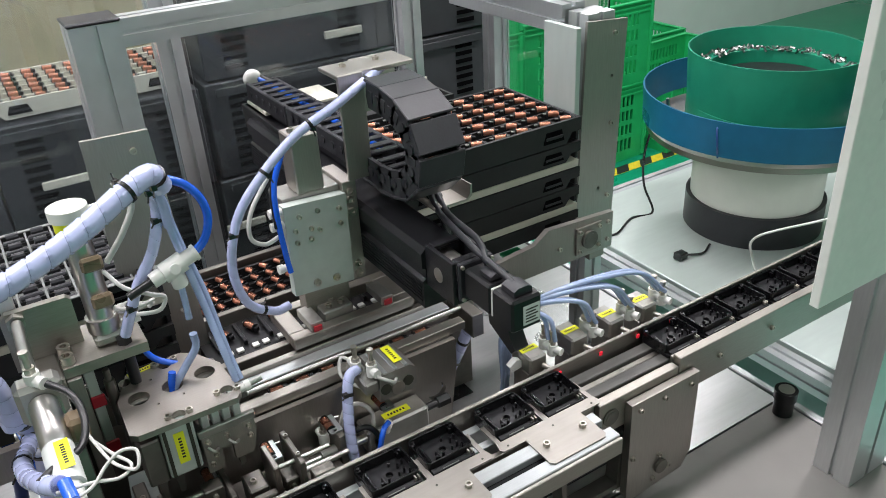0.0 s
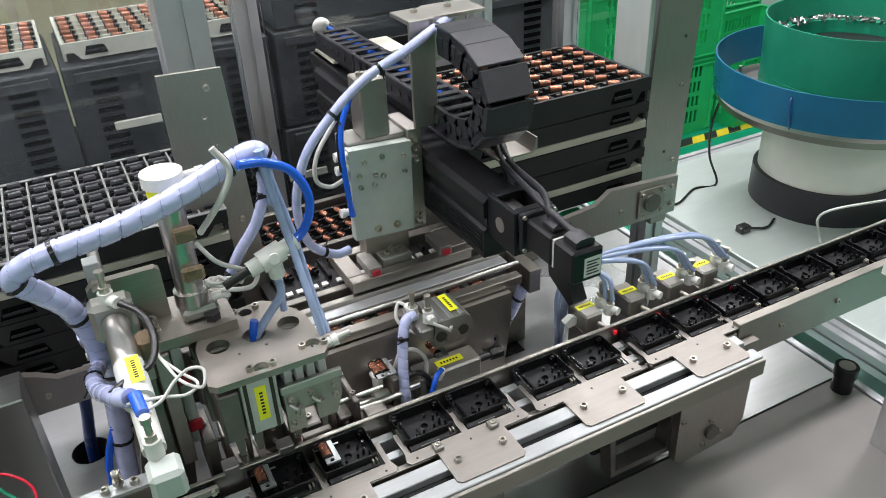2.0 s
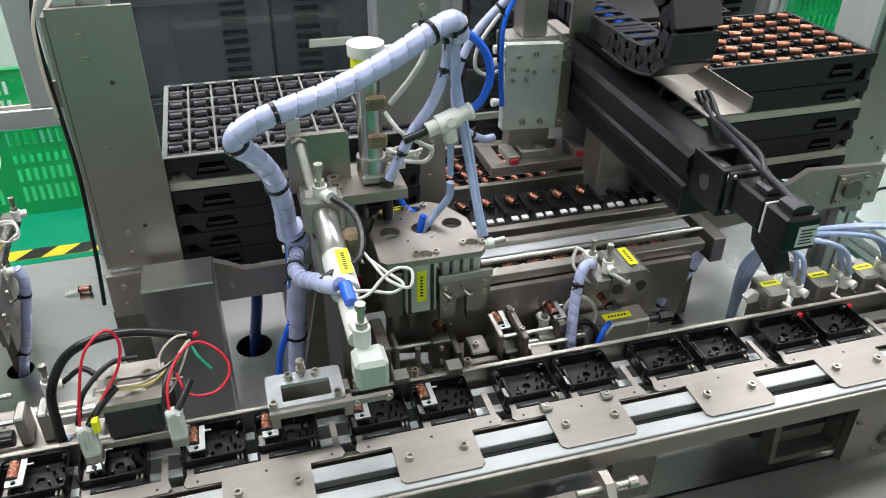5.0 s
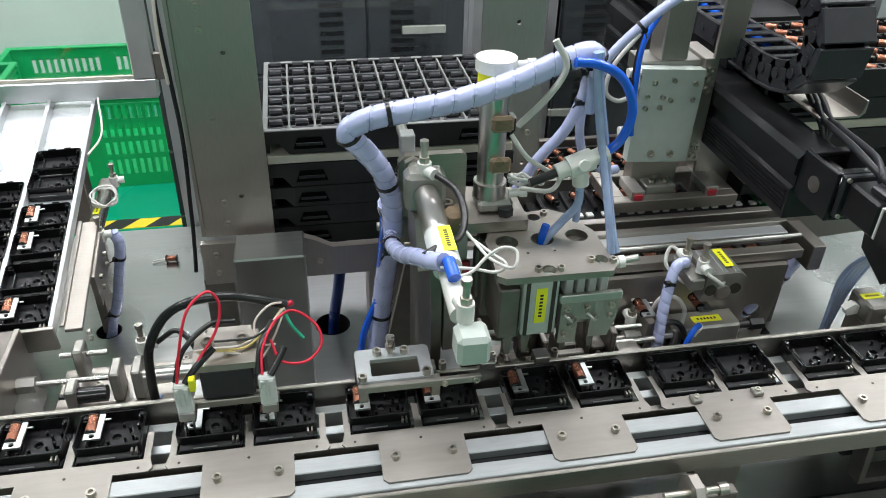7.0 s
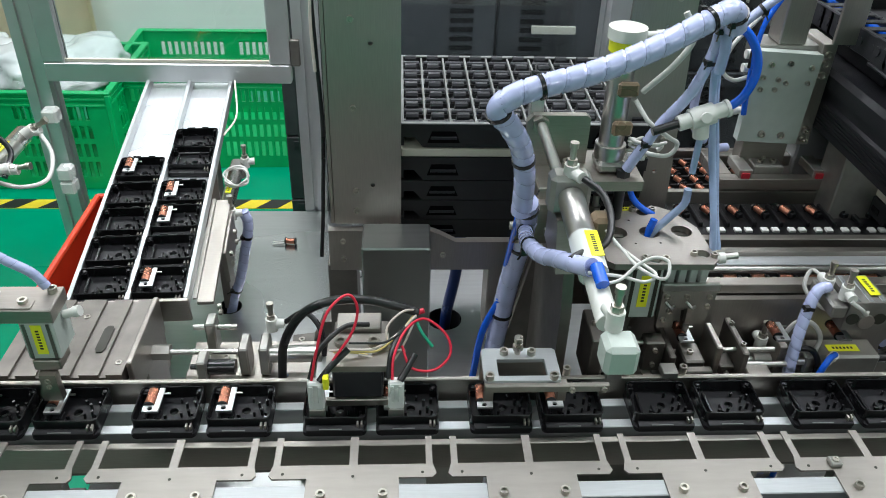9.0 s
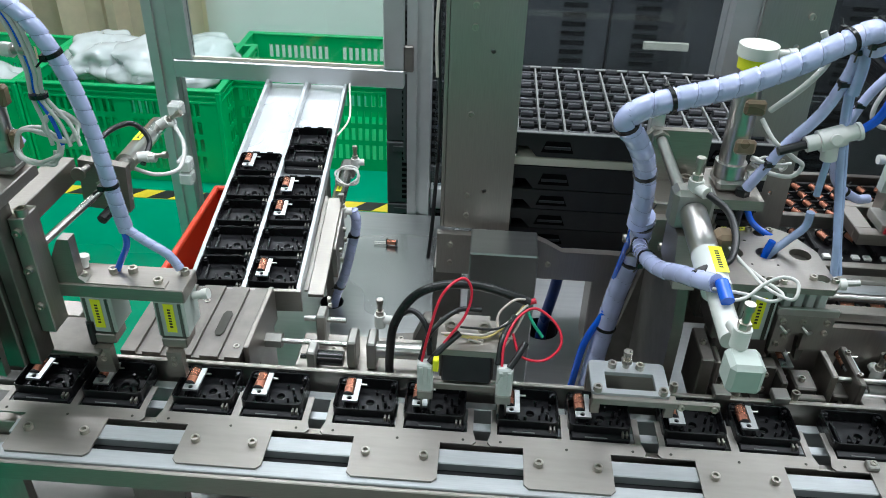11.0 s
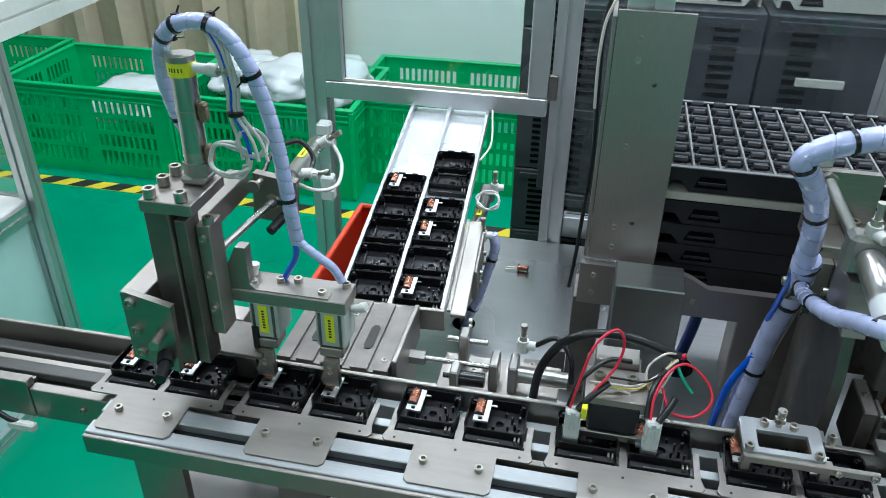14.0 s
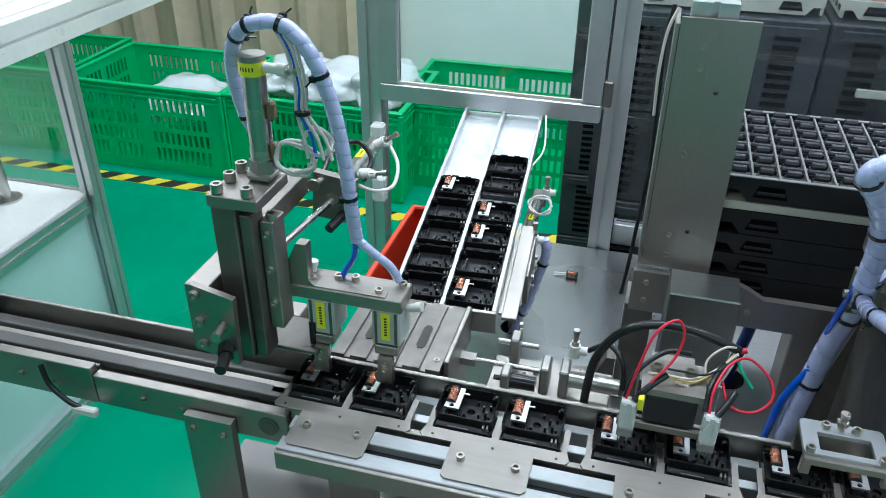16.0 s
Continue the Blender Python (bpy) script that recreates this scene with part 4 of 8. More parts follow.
def left_stack():
    x0, x1, y0, y1 = -0.192, 0.155, 0.985, 1.245
    t = stack_tray("pocket_tray", x0, x1, y0, y1, 1.165, 1.20, "empty black pocket tray with a pale grid on the stack")
    nx, ny = 10, 7
    for lo, hi in (((x0 - 0.001, y0 - 0.001), (x1 + 0.001, y0 + 0.006)), ((x0 - 0.001, y1 - 0.006), (x1 + 0.001, y1 + 0.001)), ((x0 - 0.001, y0 + 0.0062), (x0 + 0.006, y1 - 0.0062)), ((x1 - 0.006, y0 + 0.0062), (x1 + 0.001, y1 - 0.0062))):
        bm = B()
        box(bm, (*lo, 1.2002), (*hi, 1.2022), 0.0006)
        part("rim", bm, RIBM, t, "grey tray rim")
    for k in range(1, nx):
        x = x0 + (x1 - x0) * k / nx
        bm = B()
        box(bm, (x - 0.0014, y0 + 0.007, 1.1907), (x + 0.0014, y1 - 0.007, 1.2005), 0)
        part("rib", bm, RIBM, t, "grey rib")
    bm = B()
    box(bm, (x0 + 0.0066, y0 + 0.0066, 1.1815), (x1 - 0.0066, y1 - 0.0066, 1.1905))
    part("grid_plate", bm, RIBM, t, "grey moulded pocket plate")
    cw, ch = (x1 - x0) / nx, (y1 - y0) / ny
    first = None
    for i in range(nx):
        for j in range(ny):
            cx, cy = x0 + cw * (i + 0.5), y0 + ch * (j + 0.5)
            if first is None:
                bm = B()
                prism(bm, [(cx - cw * 0.45, cy - ch * 0.42), (cx + cw * 0.45, cy - ch * 0.42), (cx + cw * 0.45, cy - ch * 0.02), (cx + cw * 0.27, cy - ch * 0.02), (cx + cw * 0.27, cy + ch * 0.42), (cx - cw * 0.27, cy + ch * 0.42), (cx - cw * 0.27, cy - ch * 0.02), (cx - cw * 0.45, cy - ch * 0.02)], "z", 1.1907, 1.1965)
                pocket = part("pocket", bm, BLACKM, t, "moulded black pocket")
                sx, sy = cx, cy
                bm = B()
                cyl(bm, (cx - cw * 0.40, cy - ch * 0.24, 1.1975), (cx + cw * 0.40, cy - ch * 0.24, 1.1975), ch * 0.13, seg=10)
                bar = part("pocket_bar", bm, GREYPL, pocket, "raised glossy black bar")
                bm = B()
                cyl(bm, (cx - cw * 0.25, cy + ch * 0.16, 1.2005), (cx + cw * 0.25, cy + ch * 0.16, 1.2005), ch * 0.17, seg=10)
                hump = part("pocket_hump", bm, GREYPL, pocket, "raised glossy black hump")
            else:
                ob = new("pocket", pocket.data)
                ob.parent, ob.location = t, (cx - sx, cy - sy, 0)
                for nm, src in (("pocket_bar", bar), ("pocket_hump", hump)):
                    piece = new(nm, src.data)
                    piece.parent = ob
    zz = 1.164
    for h, m in ((0.013, BEIGE), (0.036, BLACKM), (0.032, BLACKM), (0.032, BLACKM), (0.032, BLACKM)):
        if m is BEIGE:
            bm = B()
            box(bm, (x0 + 0.002, y0 + 0.001, zz - h + 0.0005), (x1 - 0.002, y1 - 0.002, zz - 0.0005), 0.001)
            solo("tray_spacer", bm, BEIGE, "beige plastic spacer between black trays", "spacer", group="tray spacers")
        else:
            stack_tray("black_tray", x0, x1, y0, y1, zz - h, zz - 0.0006, "empty black plastic tray in the stack")
        zz -= h


left_stack()


# ---------- stacker columns and beams ----------
def stacker_left():
    t = thing("tray_stacker", (-0.24, 1.0, 0.80), "stainless steel tray stacker column beside the tray stack", "stacker")
    bm = B()
    prism(bm, [(-0.283, 1.056), (-0.190, 1.056), (-0.190, 1.408), (-0.283, 1.408)], "y", 0.965, 0.971, [(-0.228, 1.318, 0.003), (-0.229, 1.118, 0.003)])
    part("column_plate", bm, STEELV, t)
    bm = B()
    box(bm, (-0.289, 0.966, 1.056), (-0.2835, 1.045, 1.40), 0.0008)
    part("column_side", bm, STEELV, t)
    part("column_profile", profile_bm((-0.245, 1.0, 1.05), (-0.245, 1.0, 1.425), 0.055, 0.05), ALU, t)
    screws(t, [(-0.252, 0.965, z) for z in (1.375, 1.348, 1.232, 1.11, 1.078)], (0, -1, 0), 0.0042)
    bm = B()
    prism(bm, [(-0.292, 1.052), (-0.150, 1.052), (-0.135, 1.046), (-0.112, 1.033), (0.22, 1.033), (0.22, 0.985), (-0.292, 0.985)], "y", 0.952, 0.964)
    part("cross_beam", bm, STEELV, t)
    screws(t, [(-0.272, 0.952, 1.035), (-0.272, 0.952, 1.005), (-0.13, 0.952, 1.012), (0.08, 0.952, 1.01)], (0, -1, 0), 0.004)
    bm = B()
    box(bm, (-0.243, 0.885, 0.80), (-0.150, 0.950, 1.066), 0.002)
    part("cover_box", bm, SHEET, t, "bent steel cover box")
    bm = B()
    box(bm, (-0.297, 0.966, 0.80), (-0.255, 1.03, 0.984), 0.001)
    part("foot_post", bm, DARKST, t)
    bm = B()
    prism(bm, [(-0.365, 0.802), (-0.298, 0.802), (-0.298, 0.862), (-0.312, 0.862), (-0.330, 0.816), (-0.365, 0.811)], "y", 0.985, 1.015)
    part("foot_bracket", bm, DARKST, t)
    screws(t, [(-0.350, 1.0, 0.811)], (0, 0, 1), 0.005)
    bm = B()
    box(bm, (-0.06, 0.97, 0.84), (0.02, 1.03, 0.984), 0.002)
    part("drive_box", bm, STEELV, t)
    # plate on the other side of the stack
    bm = B()
    prism(bm, [(0.105, 0.985), (0.205, 0.985), (0.188, 1.392), (0.105, 1.395)], "y", 1.005, 1.011, [(0.155, 1.33, 0.0035), (0.175, 1.12, 0.003)])
    part("guide_plate", bm, STEELV, t)
    screws(t, [(0.164, 1.005, 1.369), (0.178, 1.005, 1.17)], (0, -1, 0), 0.0045)
    bm = B()
    cyl(bm, (-0.20, 0.9715, 1.05), (-0.20, 0.985, 1.05), 0.006)
    part("pin", bm, CHROME, t)
    # leads along the column
    hose(t, [(-0.293, 0.975, 1.42), (-0.298, 0.972, 1.38), (-0.296, 0.97, 1.30), (-0.293, 0.97, 1.2), (-0.298, 0.97, 1.1), (-0.30, 0.968, 1.06), (-0.305, 0.966, 1.0)], 0.0028, RUBBER, "lead", "black lead")
    hose(t, [(-0.288, 0.968, 1.418), (-0.297, 0.965, 1.39), (-0.300, 0.965, 1.34), (-0.298, 0.967, 1.28)], 0.002, WHTW, "lead", "pale lead")


stacker_left()


def stacker_right():
    t = thing("tray_stacker", (0.94, 1.0, 0.80), "stainless steel tray stacker column with cross beam and profile leg", "stacker")
    bm = B()
    prism(bm, [(0.893, 1.035), (0.982, 1.035), (0.995, 1.405), (0.905, 1.412)], "y", 0.974, 0.980, [(0.965, 1.31, 0.003), (0.945, 1.10, 0.003)])
    part("column_plate", bm, STEELV, t)
    bm = B()
    box(bm, (0.882, 0.975, 1.035), (0.8925, 1.06, 1.405), 0.0008)
    part("column_side", bm, FEEDT, t, "pale satin column side")
    part("column_profile", profile_bm((0.945, 1.01, 1.03), (0.945, 1.01, 1.42), 0.06, 0.05), ALU, t)
    part("top_beam", profile_bm((0.93, 1.04, 1.405), (0.93, 1.40, 1.405), 0.05, 0.05), ALUW, t)
    screws(t, [(0.967, 0.974, z) for z in (1.385, 1.223, 1.08)], (0, -1, 0), 0.0042)
    bm = B()
    prism(bm, [(0.56, 1.062), (0.735, 1.080), (0.765, 1.100), (0.912, 1.092), (0.912, 1.022), (0.70, 1.022), (0.56, 1.012)], "y", 0.898, 0.908)
    part("cross_beam", bm, STEELV, t)
    bm = B()
    box(bm, (0.825, 0.894, 1.030), (0.883, 0.8975, 1.084), 0.001)
    part("bearing_plate", bm, STEEL, t)
    bm = B()
    cyl(bm, (0.853, 0.894, 1.057), (0.853, 0.889, 1.057), 0.017, seg=20)
    cyl(bm, (0.853, 0.889, 1.057), (0.853, 0.8885, 1.057), 0.012, seg=20)
    part("bearing", bm, DARKST, t)
    screws(t, [(0.832, 0.894, 1.076), (0.876, 0.894, 1.076), (0.832, 0.894, 1.038), (0.876, 0.894, 1.038), (0.90, 0.898, 1.075), (0.90, 0.898, 1.04), (0.79, 0.898, 1.055)], (0, -1, 0), 0.004)
    bm = B()
    box(bm, (0.870, 0.909, 1.0), (0.905, 1.20, 1.05), 0.001)
    part("side_rail", bm, STEEL, t)
    part("leg", profile_bm((0.89, 0.94, 0.80), (0.89, 0.94, 1.02), 0.04, 0.04), ALU, t)
    bm = B()
    box(bm, (0.60, 0.96, 0.80), (0.64, 1.0, 1.01), 0.001)
    part("leg", bm, DARKST, t)
    bm = B()
    box(bm, (0.925, 1.085, 1.19), (1.03, 1.091, 1.50), 0.001)
    part("back_panel", bm, WHITEPL, t, "white panel behind the column")
    bm = B()
    box(bm, (0.72, 0.93, 1.03), (0.76, 0.98, 1.036), 0.001)
    part("sensor_board", bm, GREENL, t, "green circuit board")


stacker_right()


# ---------- gantry with servo arm ----------
GR = (0.36, 0.90, 1.21)


def gantry_arm():
    t = thing("servo_axis", (0.45, 0.95, 0.80), "black linear axis with a servo motor on its end", "linear axis")
    bm = B()
    box(bm, (0.440, 0.566, 1.212), (0.482, 0.606, 1.254), 0.003)
    m = part("servo_motor", bm, BLACK, t, "black servo motor")
    bm = B()
    box(bm, (0.442, 0.6062, 1.214), (0.480, 0.610, 1.252), 0.001)
    part("band", bm, GREYTUBE, m, "pale joint band")
    bm = B()
    box(bm, (0.441, 0.6102, 1.213), (0.481, 0.664, 1.253), 0.003)
    part("motor_body", bm, BLACK, m)
    bm = B()
    box(bm, (0.436, 0.6642, 1.206), (0.486, 0.672, 1.258), 0.0015)
    part("flange", bm, GREYPL, m)
    screws(t, [(x, 0.6642, z) for x in (0.4395, 0.4825) for z in (1.2095, 1.2545)], (0, -1, 0), 0.0026, 0.003)
    bm = B()
    box(bm, (0.455, 0.5652, 1.219), (0.478, 0.566, 1.244))
    lab = part("rating_label", bm, PAPER, m, "pale rating label with bars")
    for k in range(5):
        bm = B()
        box(bm, (0.458, 0.5646, 1.2225 + k * 0.004), (0.475 - 0.003 * (k % 2), 0.5651, 1.224 + k * 0.004))
        part("print", bm, INK_SHADE, lab)
    for ya, yb, zt in ((0.574, 0.598, 1.264), (0.618, 0.640, 1.262)):
        bm = B()
        prism(bm, [(0.449, 1.2542), (0.474, 1.2542), (0.474, zt - 0.003), (0.468, zt), (0.455, zt), (0.449, zt - 0.003)], "y", ya, yb)
        part("connector", bm, GREYPL, m)
    bm = B()
    prism(bm, [(0.590, 1.2118), (0.632, 1.2118), (0.628, 1.190), (0.585, 1.170), (0.578, 1.178), (0.590, 1.197)], "x", 0.452, 0.472)
    part("under_connector", bm, BLACK, m, "black plug under the motor")
    # open coupling housing: four walls round a bright coupling
    for lo, hi in (((0.431, 0.6722, 1.198), (0.437, 0.736, 1.258)), ((0.481, 0.6722, 1.198), (0.487, 0.736, 1.258)), ((0.4372, 0.6722, 1.198), (0.4808, 0.736, 1.203)), ((0.4372, 0.6722, 1.253), (0.4808, 0.684, 1.258)), ((0.4372, 0.724, 1.253), (0.4808, 0.736, 1.258))):
        bm = B()
        box(bm, lo, hi, 0.001)
        part("coupling_wall", bm, ANOD, t)
    bm = B()
    cyl(bm, (0.459, 0.6724, 1.230), (0.459, 0.735, 1.230), 0.015, seg=18)
    part("coupling", bm, CHROME, t, "bright shaft coupling")
    bm = B()
    cyl(bm, (0.4308, 0.705, 1.228), (0.4300, 0.705, 1.228), 0.010, seg=16)
    part("coupling_window", bm, CHROME, t)
    bm = B()
    prism(bm, [(0.425, 1.165), (0.485, 1.165), (0.485, 1.245), (0.478, 1.252), (0.432, 1.252), (0.425, 1.245), (0.425, 1.225), (0.430, 1.222), (0.430, 1.208), (0.425, 1.205)], "y", 0.7355, 1.36)
    part("axis_body", bm, ANOD, t, "black anodised axis profile")
    bm = B()
    for k in range(6):
        box(bm, (0.4235, 0.74, 1.174 + 0.005 * k), (0.425, 1.355, 1.176 + 0.005 * k))
    part("cover_ribs", bm, BLACK, t)
    bm = B()
    box(bm, (0.43, 1.10, 0.80), (0.49, 1.16, 1.1645), 0.003)
    part("support_post", bm, ALUW, t)
    bm = B()
    box(bm, (0.43, 0.99, 0.80), (0.53, 1.05, 0.95), 0.003)
    box(bm, (0.445, 0.99, 0.95), (0.515, 1.05, 1.1645), 0.002)
    part("support_post", bm, ALUG, t)
    # bent sheet beside the axis
    bm = B()
    prism(bm, [(0.486, 1.262), (0.541, 1.262), (0.548, 1.268), (0.548, 1.284), (0.546, 1.284), (0.544, 1.270), (0.539, 1.2645), (0.486, 1.2645)], "y", 0.80, 0.98)
    part("bent_sheet", bm, STEEL, t)
    # motor leads
    for k, (dx, ye) in enumerate(((0.0, 0.590), (0.010, 0.632))):
        hose(t, [(0.500 + dx, 0.83, 1.270), (0.492 + dx, 0.80, 1.262), (0.476 + dx, 0.755, 1.270), (0.464 + dx, 0.70 - 0.02 * k, 1.274), (0.460, 0.655 - 0.01 * k, 1.270), (0.461, ye + 0.01, 1.262), (0.461, ye, 1.259)], 0.0042, GREYPL, "motor_lead", "dark grey motor lead")
    for k in range(3):
        hose(t, [(0.505 + 0.008 * k, 0.86, 1.272), (0.500 + 0.008 * k, 0.83, 1.262), (0.502 + 0.006 * k, 0.81, 1.245), (0.505, 0.80, 1.22)], 0.0036, RUBBER, "motor_lead", "black motor lead")
    return t


gantry_arm()


def chain_links(parent, pts, w, h):
    path = smooth_path(pts, 12)
    d, want = 0.0, 0.0
    for a, b in zip(path, path[1:]):
        d += (b - a).length
        if d >= want:
            want += 0.032
            tdir = (b - a).normalized()
            side = Vector((1, 0, 0))
            up = side.cross(tdir).normalized()
            m = Matrix((side, tdir, up)).transposed().to_4x4()
            m.translation = (a + b) / 2
            bm = B()
            for s in (-1, 1):
                box(bm, (s * w / 2 - 0.004, -0.018, -h / 2), (s * w / 2 + 0.004, 0.018, h / 2), 0.0015)
            box(bm, (-w / 2, -0.007, h / 2 - 0.003), (w / 2, 0.007, h / 2), 0.0008)
            box(bm, (-w / 2, -0.007, -h / 2), (w / 2, 0.007, -h / 2 + 0.003), 0.0008)
            for s in (-1, 1):
                cyl(bm, (s * (w / 2 + 0.004), -0.004, 0), (s * (w / 2 + 0.0055), -0.004, 0), 0.006, seg=10)
            bmesh.ops.transform(bm, matrix=m, verts=bm.verts)
            part("link", bm, GREYPL, parent)


def chains():
    t = thing("chain_run", (0.49, 1.15, 1.26), "lying run of a dark grey cable chain with blue hoses inside", "cable chain")
    pts = [(0.475, 0.93, 1.302), (0.475, 1.05, 1.300), (0.475, 1.2, 1.296), (0.475, 1.38, 1.292)]
    chain_links(t, pts, 0.052, 0.034)
    hose(t, [(0.49, 0.95, 1.306), (0.492, 1.15, 1.302), (0.49, 1.36, 1.298), (0.47, 1.42, 1.31)], 0.005, BLUE, "hose", "blue hose")
    hose(t, [(0.505, 0.95, 1.306), (0.503, 1.15, 1.302), (0.50, 1.36, 1.298), (0.47, 1.43, 1.315)], 0.005, RUBBER, "hose", "black hose")
    bm = B()
    bmesh.ops.create_uvsphere(bm, u_segments=14, v_segments=8, radius=0.018, matrix=Matrix.Translation((0.47, 1.42, 1.305)))
    part("tape_end", bm, GREYTUBE, t, "taped hose end")
    bm = B()
    box(bm, (0.466, 1.0, 1.253), (0.525, 1.40, 1.276), 0.001)
    part("chain_tray", bm, ANOD, t)
    u = thing("chain_bend", (0.49, 0.80, 1.37), "curved bend of a dark grey cable chain", "cable chain")
    pts = [(0.475, 0.93, 1.302), (0.475, 0.85, 1.302), (0.475, 0.795, 1.316), (0.475, 0.772, 1.350), (0.475, 0.785, 1.388), (0.475, 0.83, 1.408), (0.475, 0.90, 1.412)]
    path = smooth_path(pts, 24)
    knots, acc = [path[0]], 0.0
    for p, q in zip(path, path[1:]):
        acc += (q - p).length
        if acc >= 0.031:
            knots.append(q)
            acc = 0.0
    for p, q in zip(knots, knots[1:]):
        d = (q - p).normalized()
        n = Vector((1, 0, 0)).cross(d).normalized()
        m = Matrix((Vector((1, 0, 0)), d, n)).transposed().to_4x4()
        m.translation = (p + q) / 2
        g = (q - p).length / 2
        for sx in (-1, 1):
            bm = B()
            prism(bm, [(-g - 0.008, -0.010), (-g, -0.017), (g, -0.017), (g + 0.004, 0.0), (g, 0.018), (-g, 0.018), (-g - 0.008, 0.010)], "x", sx * 0.028 - 0.003, sx * 0.028 + 0.003)
            cyl(bm, (sx * 0.031, -g * 0.6, 0), (sx * 0.033, -g * 0.6, 0), 0.007, seg=10)
            box(bm, (sx * 0.0312 - 0.0008, g * 0.1, -0.008), (sx * 0.0312 + 0.0008, g * 0.75, 0.008), 0.0004)
            bmesh.ops.transform(bm, matrix=m, verts=bm.verts)
            link = part("link", bm, GREYPL, u)
        bm = B()
        box(bm, (-0.0335, -g - 0.006, 0.0182), (0.0335, g + 0.003, 0.0225), 0.0012)
        bmesh.ops.transform(bm, matrix=m, verts=bm.verts)
        part("cover_plate", bm, GREYPL, u, "dark grey link cover")
        bm = B()
        box(bm, (-0.025, -0.006, -0.017), (0.025, 0.006, -0.013), 0.001)
        bmesh.ops.transform(bm, matrix=m, verts=bm.verts)
        part("crossbar", bm, GREYPL, u)
    return u


CHAIN = chains()


def tray_gripper():
    t = thing("tray_gripper", GR, "coil row gripper hanging on the gantry slide", "gripper")
    bm = B()
    prism(bm, [(0.311, 1.143), (0.402, 1.138), (0.405, 1.276), (0.313, 1.281)], "y", 0.900, 0.916)
    p = part("front_plate", bm, PALEGREEN, t, "pale grey-green anodised plate")
    screws(p, [(x, 0.900, z) for x, z in ((0.333, 1.262), (0.360, 1.264), (0.392, 1.258), (0.325, 1.243), (0.348, 1.240), (0.360, 1.235), (0.392, 1.235), (0.346, 1.225), (0.325, 1.225))], (0, -1, 0), 0.0036)
    screws(t, [(0.345, 0.900, 1.155), (0.375, 0.900, 1.153)], (0, -1, 0), 0.0055)
    bm = B()
    box(bm, (0.342, 0.915, 1.285), (0.382, 0.955, 1.368), 0.002)
    part("tower_block", bm, STEELV, t)
    screws(t, [(0.352, 0.935, 1.368), (0.370, 0.930, 1.368)], (0, 0, 1), 0.005, 0.006)
    bm = B()
    box(bm, (0.318, 0.917, 1.262), (0.412, 0.965, 1.2845), 0.001)
    part("clamp_block", bm, ALUG, t, "cast clamp block")
    bm = B()
    box(bm, (0.403, 0.905, 1.135), (0.424, 0.975, 1.29), 0.001)
    part("slide_plate", bm, STEELV, t)
    screws(t, [(0.413, 0.905, z) for z in (1.275, 1.262, 1.245, 1.16, 1.145)], (0, -1, 0), 0.0055, 0.006)
    bm = B()
    box(bm, (0.413, 0.9, 1.291), (0.450, 0.906, 1.438), 0.0008)
    box(bm, (0.413, 0.906, 1.432), (0.53, 0.96, 1.438), 0.0008)
    box(bm, (0.46, 0.9605, 1.36), (0.53, 0.966, 1.438), 0.0008)
    part("bracket_plate", bm, STEELV, t, "bent steel bracket plate")
    screws(t, [(0.44, 0.94, 1.438), (0.49, 0.94, 1.438)], (0, 0, 1), 0.005)
    # lower jaw frame
    z = 1.075
    bm = B()
    for lo, hi in (((0.288, 0.872), (0.482, 0.890)), ((0.288, 0.950), (0.482, 0.968)), ((0.288, 0.8902), (0.312, 0.9498)), ((0.452, 0.8902), (0.482, 0.9498))):
        box(bm, (*lo, z), (*hi, z + 0.018), 0.001)
    part("jaw_frame", bm, STEEL, t)
    bm = B()
    box(bm, (0.345, 0.892, z + 0.002), (0.392, 0.93, z + 0.030), 0.002)
    part("centre_clamp", bm, ALUG, t)
    screws(t, [(0.358, 0.905, z + 0.03), (0.378, 0.905, z + 0.03), (0.368, 0.92, z + 0.03)], (0, 0, 1), 0.005)
    for xx in (0.316, 0.43):
        bm = B()
        box(bm, (xx, 0.875, z + 0.0182), (xx + 0.02, 0.925, z + 0.032), 0.001)
        part("jaw", bm, ALUG, t)
        bm = B()
        box(bm, (xx + 0.004, 0.872, z + 0.019), (xx + 0.016, 0.8748, z + 0.027))
        part("red_stop", bm, RED, t, "red stop")
    bm = B()
    box(bm, (0.33, 0.917, z + 0.0182), (0.40, 0.945, 1.145), 0.001)
    part("neck", bm, STEEL, t)
    # hoses
    sleeve(t, [(0.50, 0.93, 1.432), (0.44, 0.89, 1.425), (0.395, 0.88, 1.408), (0.34, 0.88, 1.384), (0.29, 0.88, 1.346), (0.247, 0.882, 1.295), (0.228, 0.885, 1.227), (0.240, 0.89, 1.166), (0.275, 0.895, 1.136), (0.30, 0.905, 1.13)], 0.0064, (0.1, 0.3, 0.45, 0.6, 0.85), wrap=0.02)
    hose(t, [(0.325, 0.90, 1.36), (0.305, 0.895, 1.32), (0.30, 0.89, 1.28), (0.303, 0.89, 1.22), (0.306, 0.89, 1.19)], 0.004, BLUE, "hose", "blue hose")
    hose(t, [(0.32, 0.90, 1.35), (0.30, 0.895, 1.31), (0.297, 0.89, 1.26)], 0.003, RUBBER, "hose", "black hose")
    hose(t, [(0.30, 0.90, 1.33), (0.268, 0.895, 1.29), (0.262, 0.895, 1.255), (0.28, 0.895, 1.24), (0.30, 0.895, 1.245)], 0.003, GREYTUBE, "hose", "pale hose")
    for zz in (1.19, 1.255, 1.275):
        fitting(t, (0.312, 0.905, zz), (-1, 0, 0), 0.0065, 0.018)
    return t


GRIP = tray_gripper()


